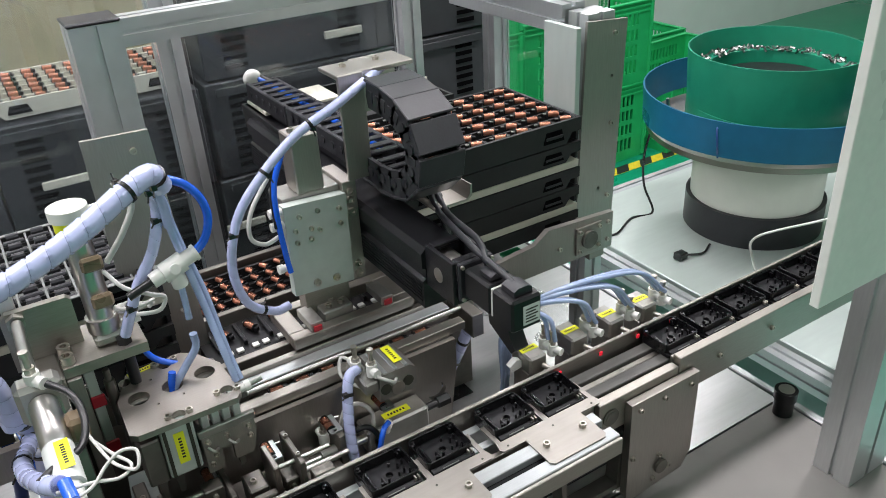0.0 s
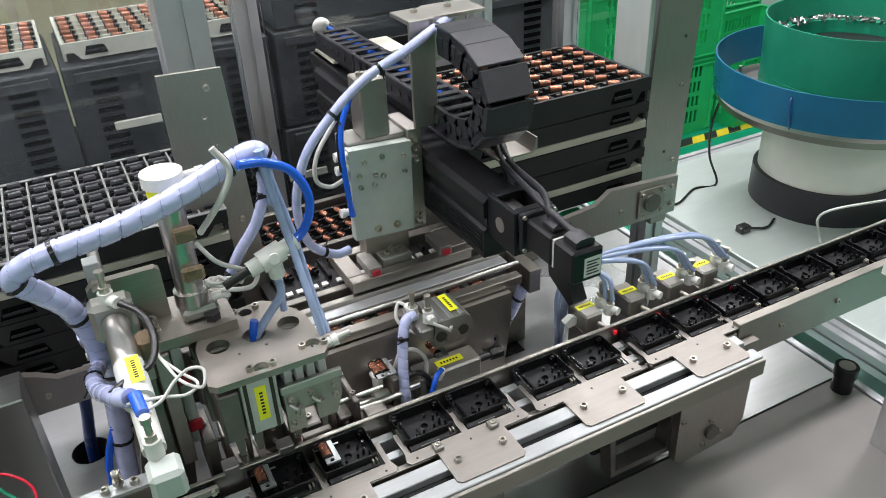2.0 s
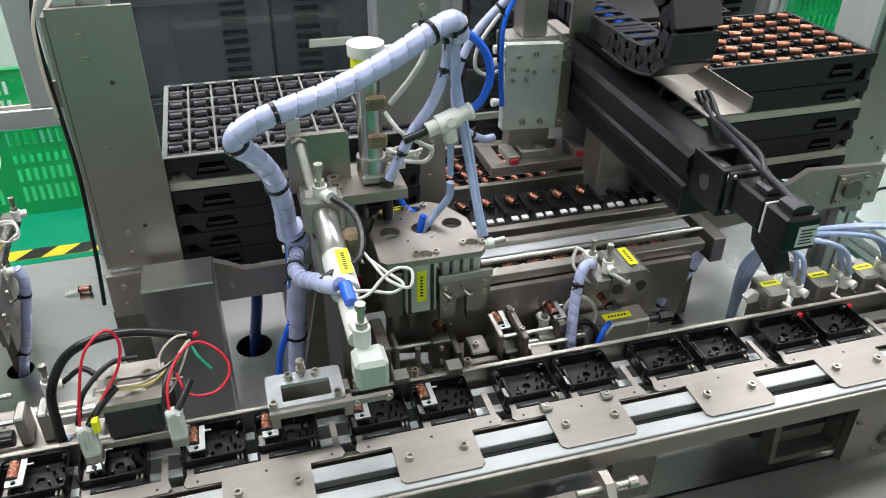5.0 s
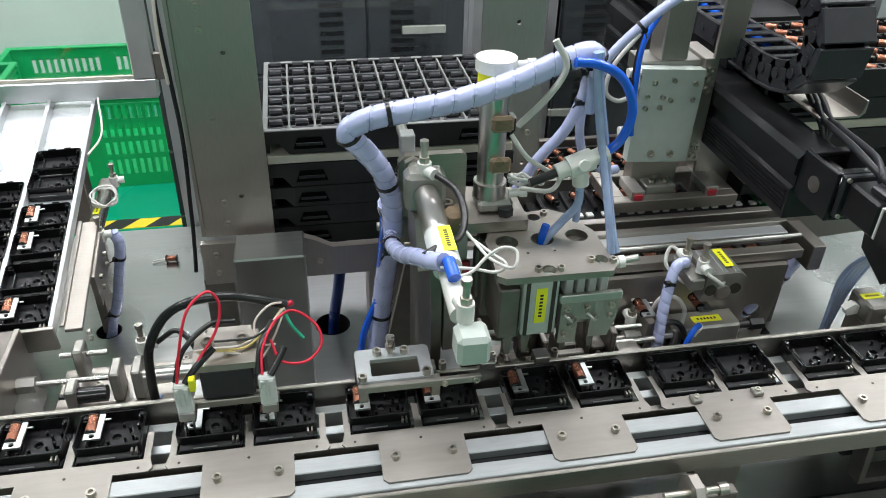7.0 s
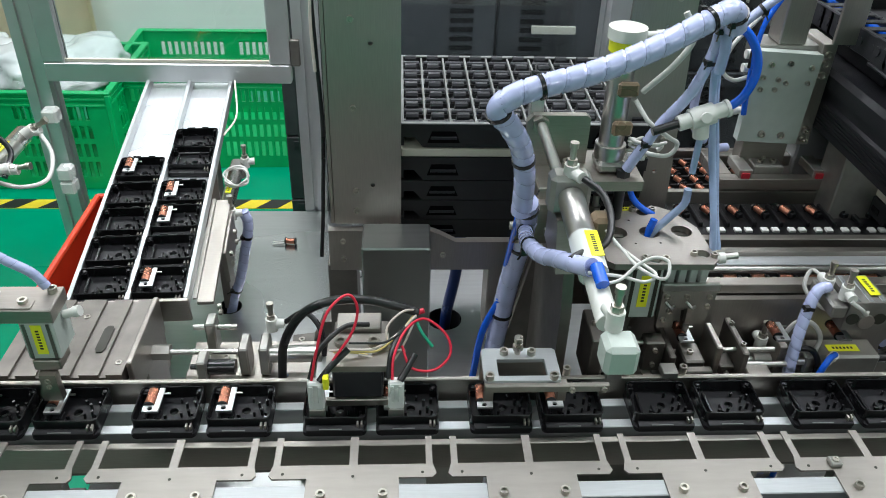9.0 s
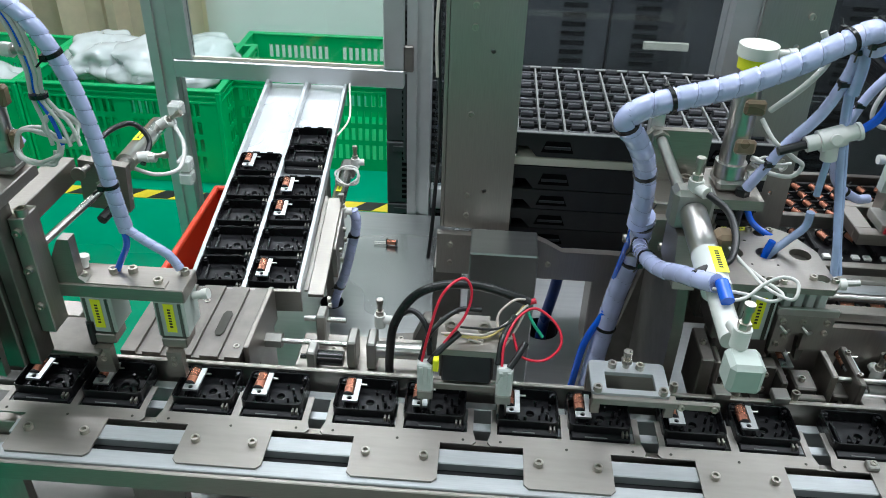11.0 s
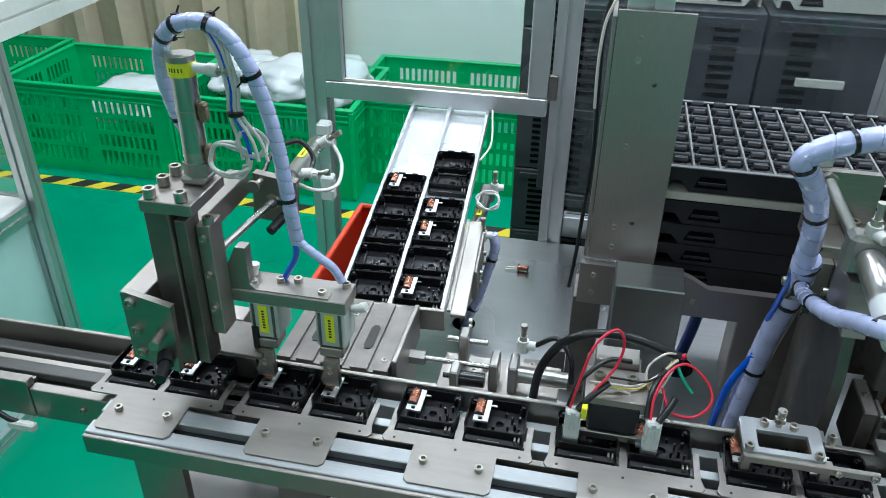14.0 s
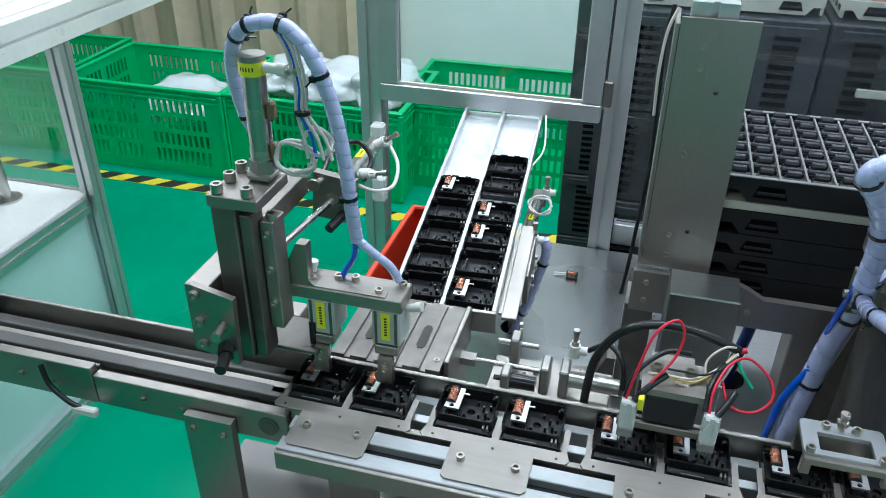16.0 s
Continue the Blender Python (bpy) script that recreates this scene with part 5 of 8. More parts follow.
# ---------- transfer nest between trays and pick head ----------
def transfer():
    t = thing("coil_nest", (0.36, 0.95, 0.80), "steel transfer nest with a black row of coil pockets", "nest")
    bm = B()
    box(bm, (0.17, 0.905, 1.035), (0.56, 0.918, 1.068), 0.001)
    part("front_wall", bm, STEEL, t)
    bm = B()
    box(bm, (0.17, 1.035, 1.03), (0.56, 1.045, 1.07), 0.001)
    part("back_wall", bm, STEEL, t)
    bm = B()
    box(bm, (0.185, 0.9185, 1.03), (0.545, 1.0345, 1.050), 0.001)
    part("nest_body", bm, BLACK, t)
    for k in range(9):
        x = 0.205 + 0.040 * k
        bm = B()
        box(bm, (x - 0.003, 0.965, 1.0502), (x + 0.003, 1.02, 1.058), 0.0008)
        part("pocket_rib", bm, BLACK, t)
        for dx in (0.006, 0.022):
            bm = B()
            box(bm, (x + dx, 0.950, 1.0502), (x + dx + 0.010, 0.960, 1.054), 0.0005)
            part("key", bm, WHITEPL, t, "small white locating key")
    for k in range(8):
        c = copy_thing(SCOIL, pose(0.225 + 0.040 * k, 1.0, 1.0575, 0, 0, -70))
    bm = B()
    box(bm, (0.55, 0.9185, 1.032), (0.575, 1.0, 1.066), 0.001)
    part("end_block", bm, GREENL, t, "green end block")
    bm = B()
    for x in (0.19, 0.52):
        box(bm, (x, 0.92, 0.80), (x + 0.03, 1.0, 1.029), 0.001)
    part("stand", bm, STEELV, t)
    # slotted rails toward the pick head
    r = thing("coil_track", (0.30, 0.84, 0.80), "steel slide track that carries coils to the pick head", "track")
    bm = B()
    box(bm, (0.02, 0.868, 0.985), (0.54, 0.880, 1.072), 0.001)
    part("back_plate", bm, STEEL, r)
    bm = B()
    box(bm, (0.05, 0.805, 1.05), (0.53, 0.822, 1.064), 0.001)
    part("front_rail", bm, STEEL, r)
    bm = B()
    box(bm, (0.05, 0.847, 1.052), (0.53, 0.8675, 1.066), 0.001)
    part("rear_rail", bm, ALUW, r)
    bm = B()
    box(bm, (0.05, 0.8225, 1.035), (0.53, 0.8465, 1.046), 0.0005)
    part("slot_floor", bm, DARKST, r)
    bm = B()
    cyl(bm, (0.20, 0.834, 1.068), (0.54, 0.834, 1.068), 0.004)
    part("guide_rod", bm, CHROME, r)
    bm = B()
    box(bm, (0.54, 0.80, 1.03), (0.56, 0.87, 1.07), 0.001)
    part("end_plate", bm, STEEL, r)
    bm = B()
    prism(bm, [(0.22, 0.90), (0.49, 0.90), (0.505, 1.0), (0.505, 1.048), (0.06, 1.048), (0.06, 0.97), (0.22, 0.94)], "y", 0.795, 0.804, [(0.468, 0.968, 0.016)])
    part("side_plate", bm, STEELV, r)
    bm = B()
    box(bm, (0.24, 0.8045, 0.80), (0.48, 0.83, 0.90), 0.001)
    part("foot", bm, STEELV, r)
    for k in range(1, 7):
        copy_thing(SCOIL, pose(0.24 + 0.038 * k, 0.835, 1.0525, 0, 0, 0))
    for k in range(9):
        screws(r, [(0.06 + 0.055 * k, 0.868, 1.045)], (0, -1, 0), 0.0035, 0.003)


transfer()


def coil_pusher():
    t = thing("clamp_cylinder", (0.40, 0.77, 0.80), "small aluminium guide cylinder with air fittings and yellow sticker", "air cylinder")
    bm = B()
    prism(bm, [(0.350, 1.040), (0.400, 1.040), (0.407, 1.050), (0.407, 1.075), (0.398, 1.082), (0.352, 1.082)], "y", 0.742, 0.80)
    b = part("body", bm, ALUG, t)
    for x in (0.362, 0.378, 0.394):
        bm = B()
        box(bm, (x - 0.003, 0.744, 1.0821), (x + 0.003, 0.798, 1.0835), 0.0005)
        part("fin", bm, ALUW, b)
    label_plate(t, (0.388, 0.775, 1.0842), (0, 1, 0), (-1, 0, 0), 0.040, 0.013, 4)
    # dark discs on the end face, painted as the shade inside two bores
    bm = B()
    for x in (0.36, 0.394):
        cyl(bm, (x, 0.742, 1.058), (x, 0.7405, 1.058), 0.008)
    part("bore", bm, INK_SHADE, t)
    bm = B()
    cyl(bm, (0.377, 0.742, 1.055), (0.377, 0.738, 1.055), 0.010)
    part("bore_ring", bm, CHROME, t)
    speed_valve(t, (0.335, 0.775, 1.078), side=(0, 1, 0))
    speed_valve(t, (0.347, 0.752, 1.082), side=(0, -1, 0))
    bm = B()
    box(bm, (0.33, 0.74, 1.06), (0.3495, 0.80, 1.078), 0.002)
    part("manifold", bm, ALUG, t)
    hose(t, [(0.335, 0.79, 1.088), (0.325, 0.80, 1.09), (0.318, 0.79, 1.07), (0.335, 0.77, 1.055), (0.355, 0.745, 1.06)], 0.0025, GREYTUBE, "hose", "pale lead")
    hose(t, [(0.345, 0.735, 1.09), (0.36, 0.73, 1.08), (0.37, 0.735, 1.07), (0.378, 0.745, 1.068)], 0.0025, GREYTUBE, "hose", "pale lead")
    sleeve(t, [(0.335, 0.77, 1.088), (0.318, 0.765, 1.08), (0.305, 0.75, 1.04), (0.298, 0.735, 0.99), (0.302, 0.73, 0.94), (0.305, 0.73, 0.86), (0.305, 0.73, 0.80)], 0.0075, (0.25, 0.6), wrap=0.014)
    # lower cylinder
    bm = B()
    box(bm, (0.33, 0.755, 0.945), (0.43, 0.792, 0.985), 0.003)
    part("lower_body", bm, ALUG, t)
    label_plate(t, (0.385, 0.772, 0.9852), (1, 0, 0), (0, 1, 0), 0.042, 0.013, 4)
    fitting(t, (0.36, 0.755, 0.975), (0, -0.4, 1), 0.006, 0.022)
    hose(t, [(0.36, 0.746, 0.997), (0.345, 0.735, 0.995), (0.328, 0.725, 0.95), (0.322, 0.72, 0.88), (0.32, 0.72, 0.80)], 0.004, BLUE, "hose", "blue hose")
    bm = B()
    cyl(bm, (0.43, 0.775, 0.965), (0.455, 0.775, 0.965), 0.006)
    cyl(bm, (0.455, 0.775, 0.965), (0.475, 0.775, 0.965), 0.009, seg=6)
    part("rod_end", bm, RUBBER, t)
    bm = B()
    box(bm, (0.34, 0.765, 0.80), (0.42, 0.79, 0.9445), 0.001)
    part("stand", bm, STEELV, t)
    # side slide with chrome rod
    bm = B()
    box(bm, (0.285, 0.745, 0.93), (0.296, 0.80, 1.01), 0.001)
    part("flange", bm, STEEL, t)
    bm = B()
    cyl(bm, (0.20, 0.76, 0.975), (0.33, 0.76, 0.975), 0.006)
    part("rod", bm, CHROME, t)
    bm = B()
    cyl(bm, (0.22, 0.785, 0.955), (0.33, 0.785, 0.955), 0.005)
    part("rod", bm, CHROME, t)
    bm = B()
    cyl(bm, (0.262, 0.76, 0.975), (0.284, 0.76, 0.975), 0.011)
    part("bushing", bm, ALUG, t)
    hose(t, [(0.30, 0.775, 1.0), (0.31, 0.77, 1.03), (0.33, 0.768, 1.03), (0.345, 0.765, 1.01), (0.345, 0.765, 0.985)], 0.003, GREYTUBE, "hose", "pale hose")
    hose(t, [(0.31, 0.76, 0.995), (0.33, 0.752, 1.0), (0.345, 0.75, 0.975), (0.342, 0.748, 0.93)], 0.004, RUBBER, "hose", "black hose")
    speed_valve(t, (0.275, 0.775, 0.985), side=(0, 1, 0))


coil_pusher()


def under_head():
    t = thing("bending_station", (0.13, 0.74, 0.80), "dark steel forming station below the pick head", "forming station")
    for i, (lo, hi) in enumerate((((0.02, 0.69, 0.80), (0.24, 0.79, 0.90)), ((0.05, 0.70, 0.9005), (0.13, 0.77, 0.965)), ((0.14, 0.705, 0.9005), (0.21, 0.775, 0.985)), ((0.06, 0.705, 0.9655), (0.09, 0.74, 1.005)), ((0.15, 0.71, 0.9855), (0.175, 0.745, 1.02)), ((0.225, 0.72, 0.9005), (0.25, 0.78, 0.975)))):
        bm = B()
        box(bm, lo, hi, 0.002)
        part("block", bm, DARKST, t)
    for p in ((0.07, 0.72, 1.005), (0.12, 0.71, 0.965), (0.16, 0.725, 1.02), (0.195, 0.72, 0.985), (0.20, 0.75, 0.985), (0.06, 0.75, 0.965)):
        screws(t, [p], (0, 0, 1), 0.004)
    # tooling rails, guide rods and small blocks of the station
    for i, (lo, hi) in enumerate((((0.03, 0.700, 0.99), (0.045, 0.760, 1.062)), ((0.052, 0.712, 1.006), (0.058, 0.742, 1.050)), ((0.100, 0.716, 1.000), (0.124, 0.736, 1.044)), ((0.126, 0.700, 0.986), (0.134, 0.760, 1.036)), ((0.182, 0.704, 0.9855), (0.190, 0.752, 1.046)),
                                  ((0.196, 0.712, 0.9855), (0.214, 0.738, 1.010)), ((0.214, 0.700, 0.9755), (0.222, 0.770, 1.040)), ((0.232, 0.708, 0.9755), (0.262, 0.726, 1.000)), ((0.02, 0.690, 0.9005), (0.045, 0.725, 0.955)), ((0.142, 0.694, 1.000), (0.180, 0.7045, 1.018)), ((0.262, 0.700, 0.80), (0.284, 0.770, 0.968)), ((0.10, 0.690, 0.95), (0.128, 0.699, 0.985)))):
        bm = B()
        box(bm, lo, hi, 0.0015)
        part("tool_block", bm, (DARKST, STEEL, DARKST)[i % 3], t)
    for p0, p1, r in (((0.215, 0.735, 0.992), (0.300, 0.735, 0.992), 0.004), ((0.190, 0.722, 1.028), (0.262, 0.722, 1.028), 0.0032), ((0.045, 0.728, 1.035), (0.100, 0.728, 1.035), 0.0035), ((0.080, 0.710, 0.965), (0.080, 0.710, 1.045), 0.0035)):
        bm = B()
        cyl(bm, p0, p1, r)
        part("guide_rod", bm, CHROME, t, "bright guide rod")
    for p, n in (((0.112, 0.716, 1.034), (0, -1, 0)), ((0.112, 0.716, 1.012), (0, -1, 0)), ((0.205, 0.712, 1.0), (0, -1, 0)), ((0.24, 0.708, 0.988), (0, -1, 0)), ((0.255, 0.708, 0.988), (0, -1, 0)), ((0.15, 0.694, 1.009), (0, -1, 0)), ((0.172, 0.694, 1.009), (0, -1, 0)), ((0.273, 0.715, 0.968), (0, 0, 1)), ((0.273, 0.755, 0.968), (0, 0, 1)), ((0.037, 0.73, 1.062), (0, 0, 1)), ((0.218, 0.715, 1.040), (0, 0, 1)), ((0.218, 0.755, 1.040), (0, 0, 1)), ((0.114, 0.690, 0.968), (0, -1, 0))):
        screws(t, [p], n, 0.0032, 0.004)
    bm = B()
    cyl(bm, (0.0, 0.715, 0.94), (0.05, 0.715, 0.94), 0.010)
    part("plunger", bm, RUBBER, t)
    bm = B()
    for k in range(9):
        cyl(bm, (0.105, 0.712, 0.968 + 0.004 * k), (0.105, 0.712, 0.970 + 0.004 * k), 0.006, seg=10)
    part("spring", bm, DARKST, t)


under_head()


# ---------- pick head ----------
HEAD0 = (0.10, 0.80, 1.19)
SLIDE0 = (0.06, 0.86, 1.20)


HEAD_DY = 0.108


def pick_head():
    """Built in its rear, raised place."""
    t = thing("pick_head", HEAD0, "pick head with a perforated steel plate and finger grippers below", "pick head")
    dy = HEAD_DY
    out = [(0.066, 0.749), (0.134, 0.756), (0.150, 0.745), (0.171, 0.705), (0.173, 0.635), (0.166, 0.626), (0.052, 0.627), (0.044, 0.634), (0.046, 0.70)]
    hol = [(0.069, 0.694, 0.0125), (0.109, 0.695, 0.0125), (0.149, 0.697, 0.0125), (0.100, 0.637, 0.0078), (0.160, 0.648, 0.0078), (0.062, 0.735, 0.0075), (0.112, 0.741, 0.0075), (0.116, 0.671, 0.0016), (0.086, 0.67, 0.0016), (0.09, 0.722, 0.0018)]
    bm = B()
    prism(bm, [(x, y + dy) for x, y in out], "z", 1.182, 1.19, [(x, y + dy, r) for x, y, r in hol])
    p = part("top_plate", bm, STEEL, t, "perforated steel plate")
    screws(p, [(x, y + dy, 1.19) for x, y in ((0.088, 0.637), (0.112, 0.635), (0.148, 0.646), (0.171, 0.642), (0.076, 0.735), (0.100, 0.745), (0.125, 0.745))], (0, 0, 1), 0.0042, 0.005)
    label_plate(t, (0.084, 0.748 + dy, 1.1903), (1, 0.12, 0), (-0.12, 1, 0), 0.032, 0.008, 5)
    bm = B()
    box(bm, (0.074, 0.632 + dy, 1.108), (0.112, 0.672 + dy, 1.1815), 0.002)
    g = part("gripper_body", bm, PALEGREEN, t, "pale aluminium gripper body")
    # raised dark strips painted as the shade in the body's grooves
    bm = B()
    for x in (0.078, 0.106):
        box(bm, (x - 0.002, 0.6305 + dy, 1.11), (x + 0.002, 0.632 + dy, 1.18))
    part("groove", bm, INK_SHADE, g)
    label_plate(t, (0.093, 0.6316 + dy, 1.148), (0, 0, 1), (-1, 0, 0), 0.045, 0.012, 5)
    bm = B()
    box(bm, (0.116, 0.64 + dy, 1.112), (0.172, 0.70 + dy, 1.150), 0.002)
    part("clamp_housing", bm, STEEL, t)
    bm = B()
    box(bm, (0.113, 0.628 + dy, 1.150), (0.182, 0.634 + dy, 1.160), 0.0008)
    part("bar", bm, CHROME, t)
    bm = B()
    prism(bm, [(0.116, 1.150), (0.180, 1.150), (0.180, 1.125), (0.172, 1.10), (0.150, 1.10), (0.150, 1.125), (0.136, 1.125), (0.136, 1.095), (0.116, 1.095)], "y", 0.630 + dy, 0.638 + dy)
    part("finger_plate", bm, STEELV, t)
    screws(t, [(x, 0.630 + dy, z) for x, z in ((0.122, 1.142), (0.122, 1.108), (0.145, 1.142), (0.172, 1.142), (0.172, 1.128), (0.128, 1.120))], (0, -1, 0), 0.0034, 0.004)
    for x in (0.064, 0.084, 0.128, 0.160):
        bm = B()
        prism(bm, [(x - 0.006, 1.108), (x + 0.006, 1.108), (x + 0.004, 1.085), (x + 0.003, 1.073), (x - 0.003, 1.073), (x - 0.004, 1.085)], "y", 0.645 + dy, 0.657 + dy)
        part("finger", bm, DARKST, t, "dark steel gripping finger")
    bm = B()
    box(bm, (0.05, 0.64 + dy, 1.10), (0.0735, 0.70 + dy, 1.165), 0.002)
    part("jaw_body", bm, DARKST, t)
    bm = B()
    box(bm, (0.045, 0.70 + dy, 1.085), (0.17, 0.735 + dy, 1.1815), 0.002)
    part("back_block", bm, DARKST, t)
    for x in (0.122, 0.135, 0.148, 0.161):
        bm = B()
        box(bm, (x, 0.642 + dy, 1.1505), (x + 0.009, 0.66 + dy, 1.1815), 0.001)
        part("stand_off", bm, PALEGREEN, t)
    for x in (0.12, 0.145):
        hose(t, [(x, 0.628 + dy, 1.135), (x + 0.006, 0.623 + dy, 1.13), (x + 0.012, 0.628 + dy, 1.128)], 0.002, CHROME, "clip", "bright wire clip")
    fitting(t, (0.172, 0.655 + dy, 1.178), (1, 0, 0.1), 0.007, 0.018)
    bm = B()
    cyl(bm, (0.19, 0.655 + dy, 1.181), (0.205, 0.655 + dy, 1.183), 0.004)
    part("plug", bm, CHROME, t)
    # hoses from the branch piece down to the plate
    hose(t, [(0.108, 0.695 + dy, 1.165), (0.112, 0.697 + dy, 1.185), (0.130, 0.701 + dy, 1.205), (0.147, 0.7025 + dy, 1.225), (0.148, 0.7025 + dy, 1.245)], 0.0048, CLEARB, "hose", "pale blue hose")
    hose(t, [(0.108, 0.695 + dy, 1.168), (0.109, 0.697 + dy, 1.190), (0.113, 0.698 + dy, 1.206)], 0.0045, BLUE, "hose_core", "blue hose core")
    hose(t, [(0.176, 0.66 + dy, 1.188), (0.172, 0.67 + dy, 1.225), (0.166, 0.70 + dy, 1.29), (0.158, 0.715 + dy, 1.35), (0.152, 0.715 + dy, 1.392)], 0.0044, CLEARB, "hose", "pale blue hose")
    hose(t, [(0.182, 0.66 + dy, 1.188), (0.178, 0.68 + dy, 1.225), (0.174, 0.71 + dy, 1.29), (0.163, 0.718 + dy, 1.35), (0.156, 0.716 + dy, 1.392)], 0.0036, CLEARB, "hose", "pale blue hose")
    return t


HEAD = pick_head()
BRANCH0 = (0.148, 0.7025 + HEAD_DY, 1.29)


def branch_fitting():
    """White branch piece hung on the hoses, riding with the head but not dropping with it."""
    t = thing("branch_hose", BRANCH0, "white branch fitting with a bright blue hose loop", "hose branch")
    y = 0.7025 + HEAD_DY
    a, b = Vector((0.118, y - 0.0025, 1.285)), Vector((0.170, y + 0.0025, 1.301))
    d = (b - a).normalized()
    bm = B()
    cyl(bm, a, a.lerp(b, 0.25), 0.009)
    cyl(bm, a.lerp(b, 0.25), a.lerp(b, 0.75), 0.0122)
    cyl(bm, a.lerp(b, 0.75), b, 0.0088)
    cyl(bm, b, b + d * 0.004, 0.0102)
    q = a.lerp(b, 0.5)
    cyl(bm, q, (0.148, y, 1.268), 0.009)
    cyl(bm, q + Vector((0, -0.012, 0.004)), q + Vector((0, -0.016, 0.005)), 0.006)
    part("branch_fitting", bm, WHITEPL, t, "white branch fitting")
    hose(t, [(0.148, y, 1.270), (0.148, y, 1.250), (0.148, y, 1.222)], 0.0040, CLEARB, "stub_hose", "pale blue hose")
    hose(t, [b + Vector(p) for p in ((0, 0, 0), (0.016, 0.001, 0.013), (0.0255, 0.003, 0.036), (0.023, 0.005, 0.060), (0.008, 0.006, 0.083), (-0.017, 0.004, 0.097), (-0.042, 0.002, 0.101))], 0.0050, BLUE, "blue_hose", "bright blue hose loop")
    bm = B()
    cyl(bm, a - d * 0.03, a, 0.005)
    part("black_lead", bm, RUBBER, t)
    return t


BRANCH = branch_fitting()


def slide_unit():
    """The y carriage with its upright air cylinder, in its rear place."""
    t = thing("head_slide", SLIDE0, "head carriage with an upright stainless air cylinder", "slide carriage")
    y = 0.868
    bm = B()
    prism(bm, [(0.004, y - 0.045), (0.098, y - 0.045), (0.098, y + 0.03), (0.004, y + 0.045)], "z", 1.190, 1.203)
    part("bridge_plate", bm, STEEL, t)
    screws(t, [(0.012, y - 0.034, 1.203), (0.012, y - 0.012, 1.203), (0.012, y + 0.012, 1.203)], (0, 0, 1), 0.0075, 0.011)
    bm = B()
    box(bm, (0.045, y - 0.028, 1.2035), (0.085, y + 0.012, 1.218), 0.004)
    part("cylinder_base", bm, ALUG, t)
    bm = B()
    cyl(bm, (0.061, y - 0.008, 1.218), (0.061, y - 0.008, 1.236), 0.0185, seg=20)
    cyl(bm, (0.061, y - 0.008, 1.236), (0.060, y - 0.008, 1.350), 0.0150, seg=20)
    c = part("cylinder_tube", bm, CHROME, t, "stainless cylinder tube")
    bm = B()
    cyl(bm, (0.060, y - 0.008, 1.350), (0.060, y - 0.008, 1.364), 0.0185, seg=20)
    part("cap_band", bm, YELLOW, c, "yellow label band")
    bm = B()
    cyl(bm, (0.060, y - 0.008, 1.364), (0.060, y - 0.008, 1.377), 0.0215, seg=20)
    part("cap", bm, CREAM, c, "cream cylinder cap")
    for zz in (1.31, 1.262):
        bm = B()
        box(bm, (0.054, y - 0.031, zz - 0.008), (0.078, y - 0.0225, zz + 0.010), 0.003)
        part("reed_switch", bm, BROWN, c, "amber reed switch")
    fitting(t, (0.080, y - 0.008, 1.367), (1, 0, 0.05), 0.006, 0.022)
    fitting(t, (0.080, y - 0.02, 1.224), (1, -0.1, 0.1), 0.006, 0.02)
    rot = Euler((radians(-35), radians(15), 0)).to_matrix()
    loops(t, (0.098, y - 0.03, 1.245), 0.020, 3, rot, seed=5)
    hose(t, [(0.075, y - 0.03, 1.30), (0.09, y - 0.045, 1.28), (0.115, y - 0.045, 1.262), (0.13, y - 0.04, 1.25), (0.12, y - 0.04, 1.235), (0.09, y - 0.03, 1.235)], 0.0026, GREYTUBE, "lead", "pale lead")
    hose(t, [(0.082, y - 0.03, 1.31), (0.105, y - 0.05, 1.35), (0.12, y - 0.05, 1.38), (0.108, y - 0.045, 1.405)], 0.0035, GREYTUBE, "lead", "pale lead")
    bm = B()
    cyl(bm, (0.075, y - 0.03, 1.203), (0.075, y - 0.03, 1.212), 0.009, seg=6)
    cyl(bm, (0.075, y - 0.03, 1.14), (0.075, y - 0.03, 1.19), 0.007)
    part("stop_screw", bm, RUBBER, t)
    # carriage body, rail and shock absorber
    bm = B()
    box(bm, (0.004, y - 0.05, 1.03), (0.020, y + 0.02, 1.1895), 0.001)
    part("carriage_plate", bm, STEELV, t)
    bm = B()
    box(bm, (0.022, y - 0.03, 1.04), (0.034, y - 0.012, 1.18), 0.001)
    part("guide_rail", bm, PALEGREEN, t, "pale green guide rail")
    for zz in (1.06, 1.13):
        bm = B()
        box(bm, (0.021, y - 0.0345, zz), (0.037, y - 0.0305, zz + 0.016), 0.001)
        part("end_seal", bm, RED, t, "red end seal")
    bm = B()
    cyl(bm, (0.046, y - 0.036, 1.10), (0.046, y - 0.036, 1.165), 0.0065)
    cyl(bm, (0.046, y - 0.036, 1.165), (0.046, y - 0.036, 1.18), 0.004)
    part("shock_absorber", bm, DARKST, t)
    bm = B()
    box(bm, (-0.03, y - 0.055, 1.165), (0.0035, y + 0.05, 1.2), 0.002)
    part("rod_bracket", bm, STEEL, t)
    bm = B()
    prism(bm, [(-0.040, 1.190), (0.036, 1.190), (0.036, 1.262), (0.031, 1.266), (-0.033, 1.266), (-0.040, 1.258)], "y", y + 0.002, y + 0.012)
    part("rod_plate", bm, STEEL, t, "upright steel rod plate")
    bm = B()
    cyl(bm, (-0.0245, y + 0.0018, 1.256), (-0.0245, y - 0.006, 1.256), 0.0105, seg=6)
    part("rod_nut", bm, BOLT, t)
    bm = B()
    box(bm, (-0.036, y + 0.0125, 1.205), (-0.020, y + 0.030, 1.285), 0.001)
    part("sensor_rail", bm, ALU, t, "short aluminium sensor rail")
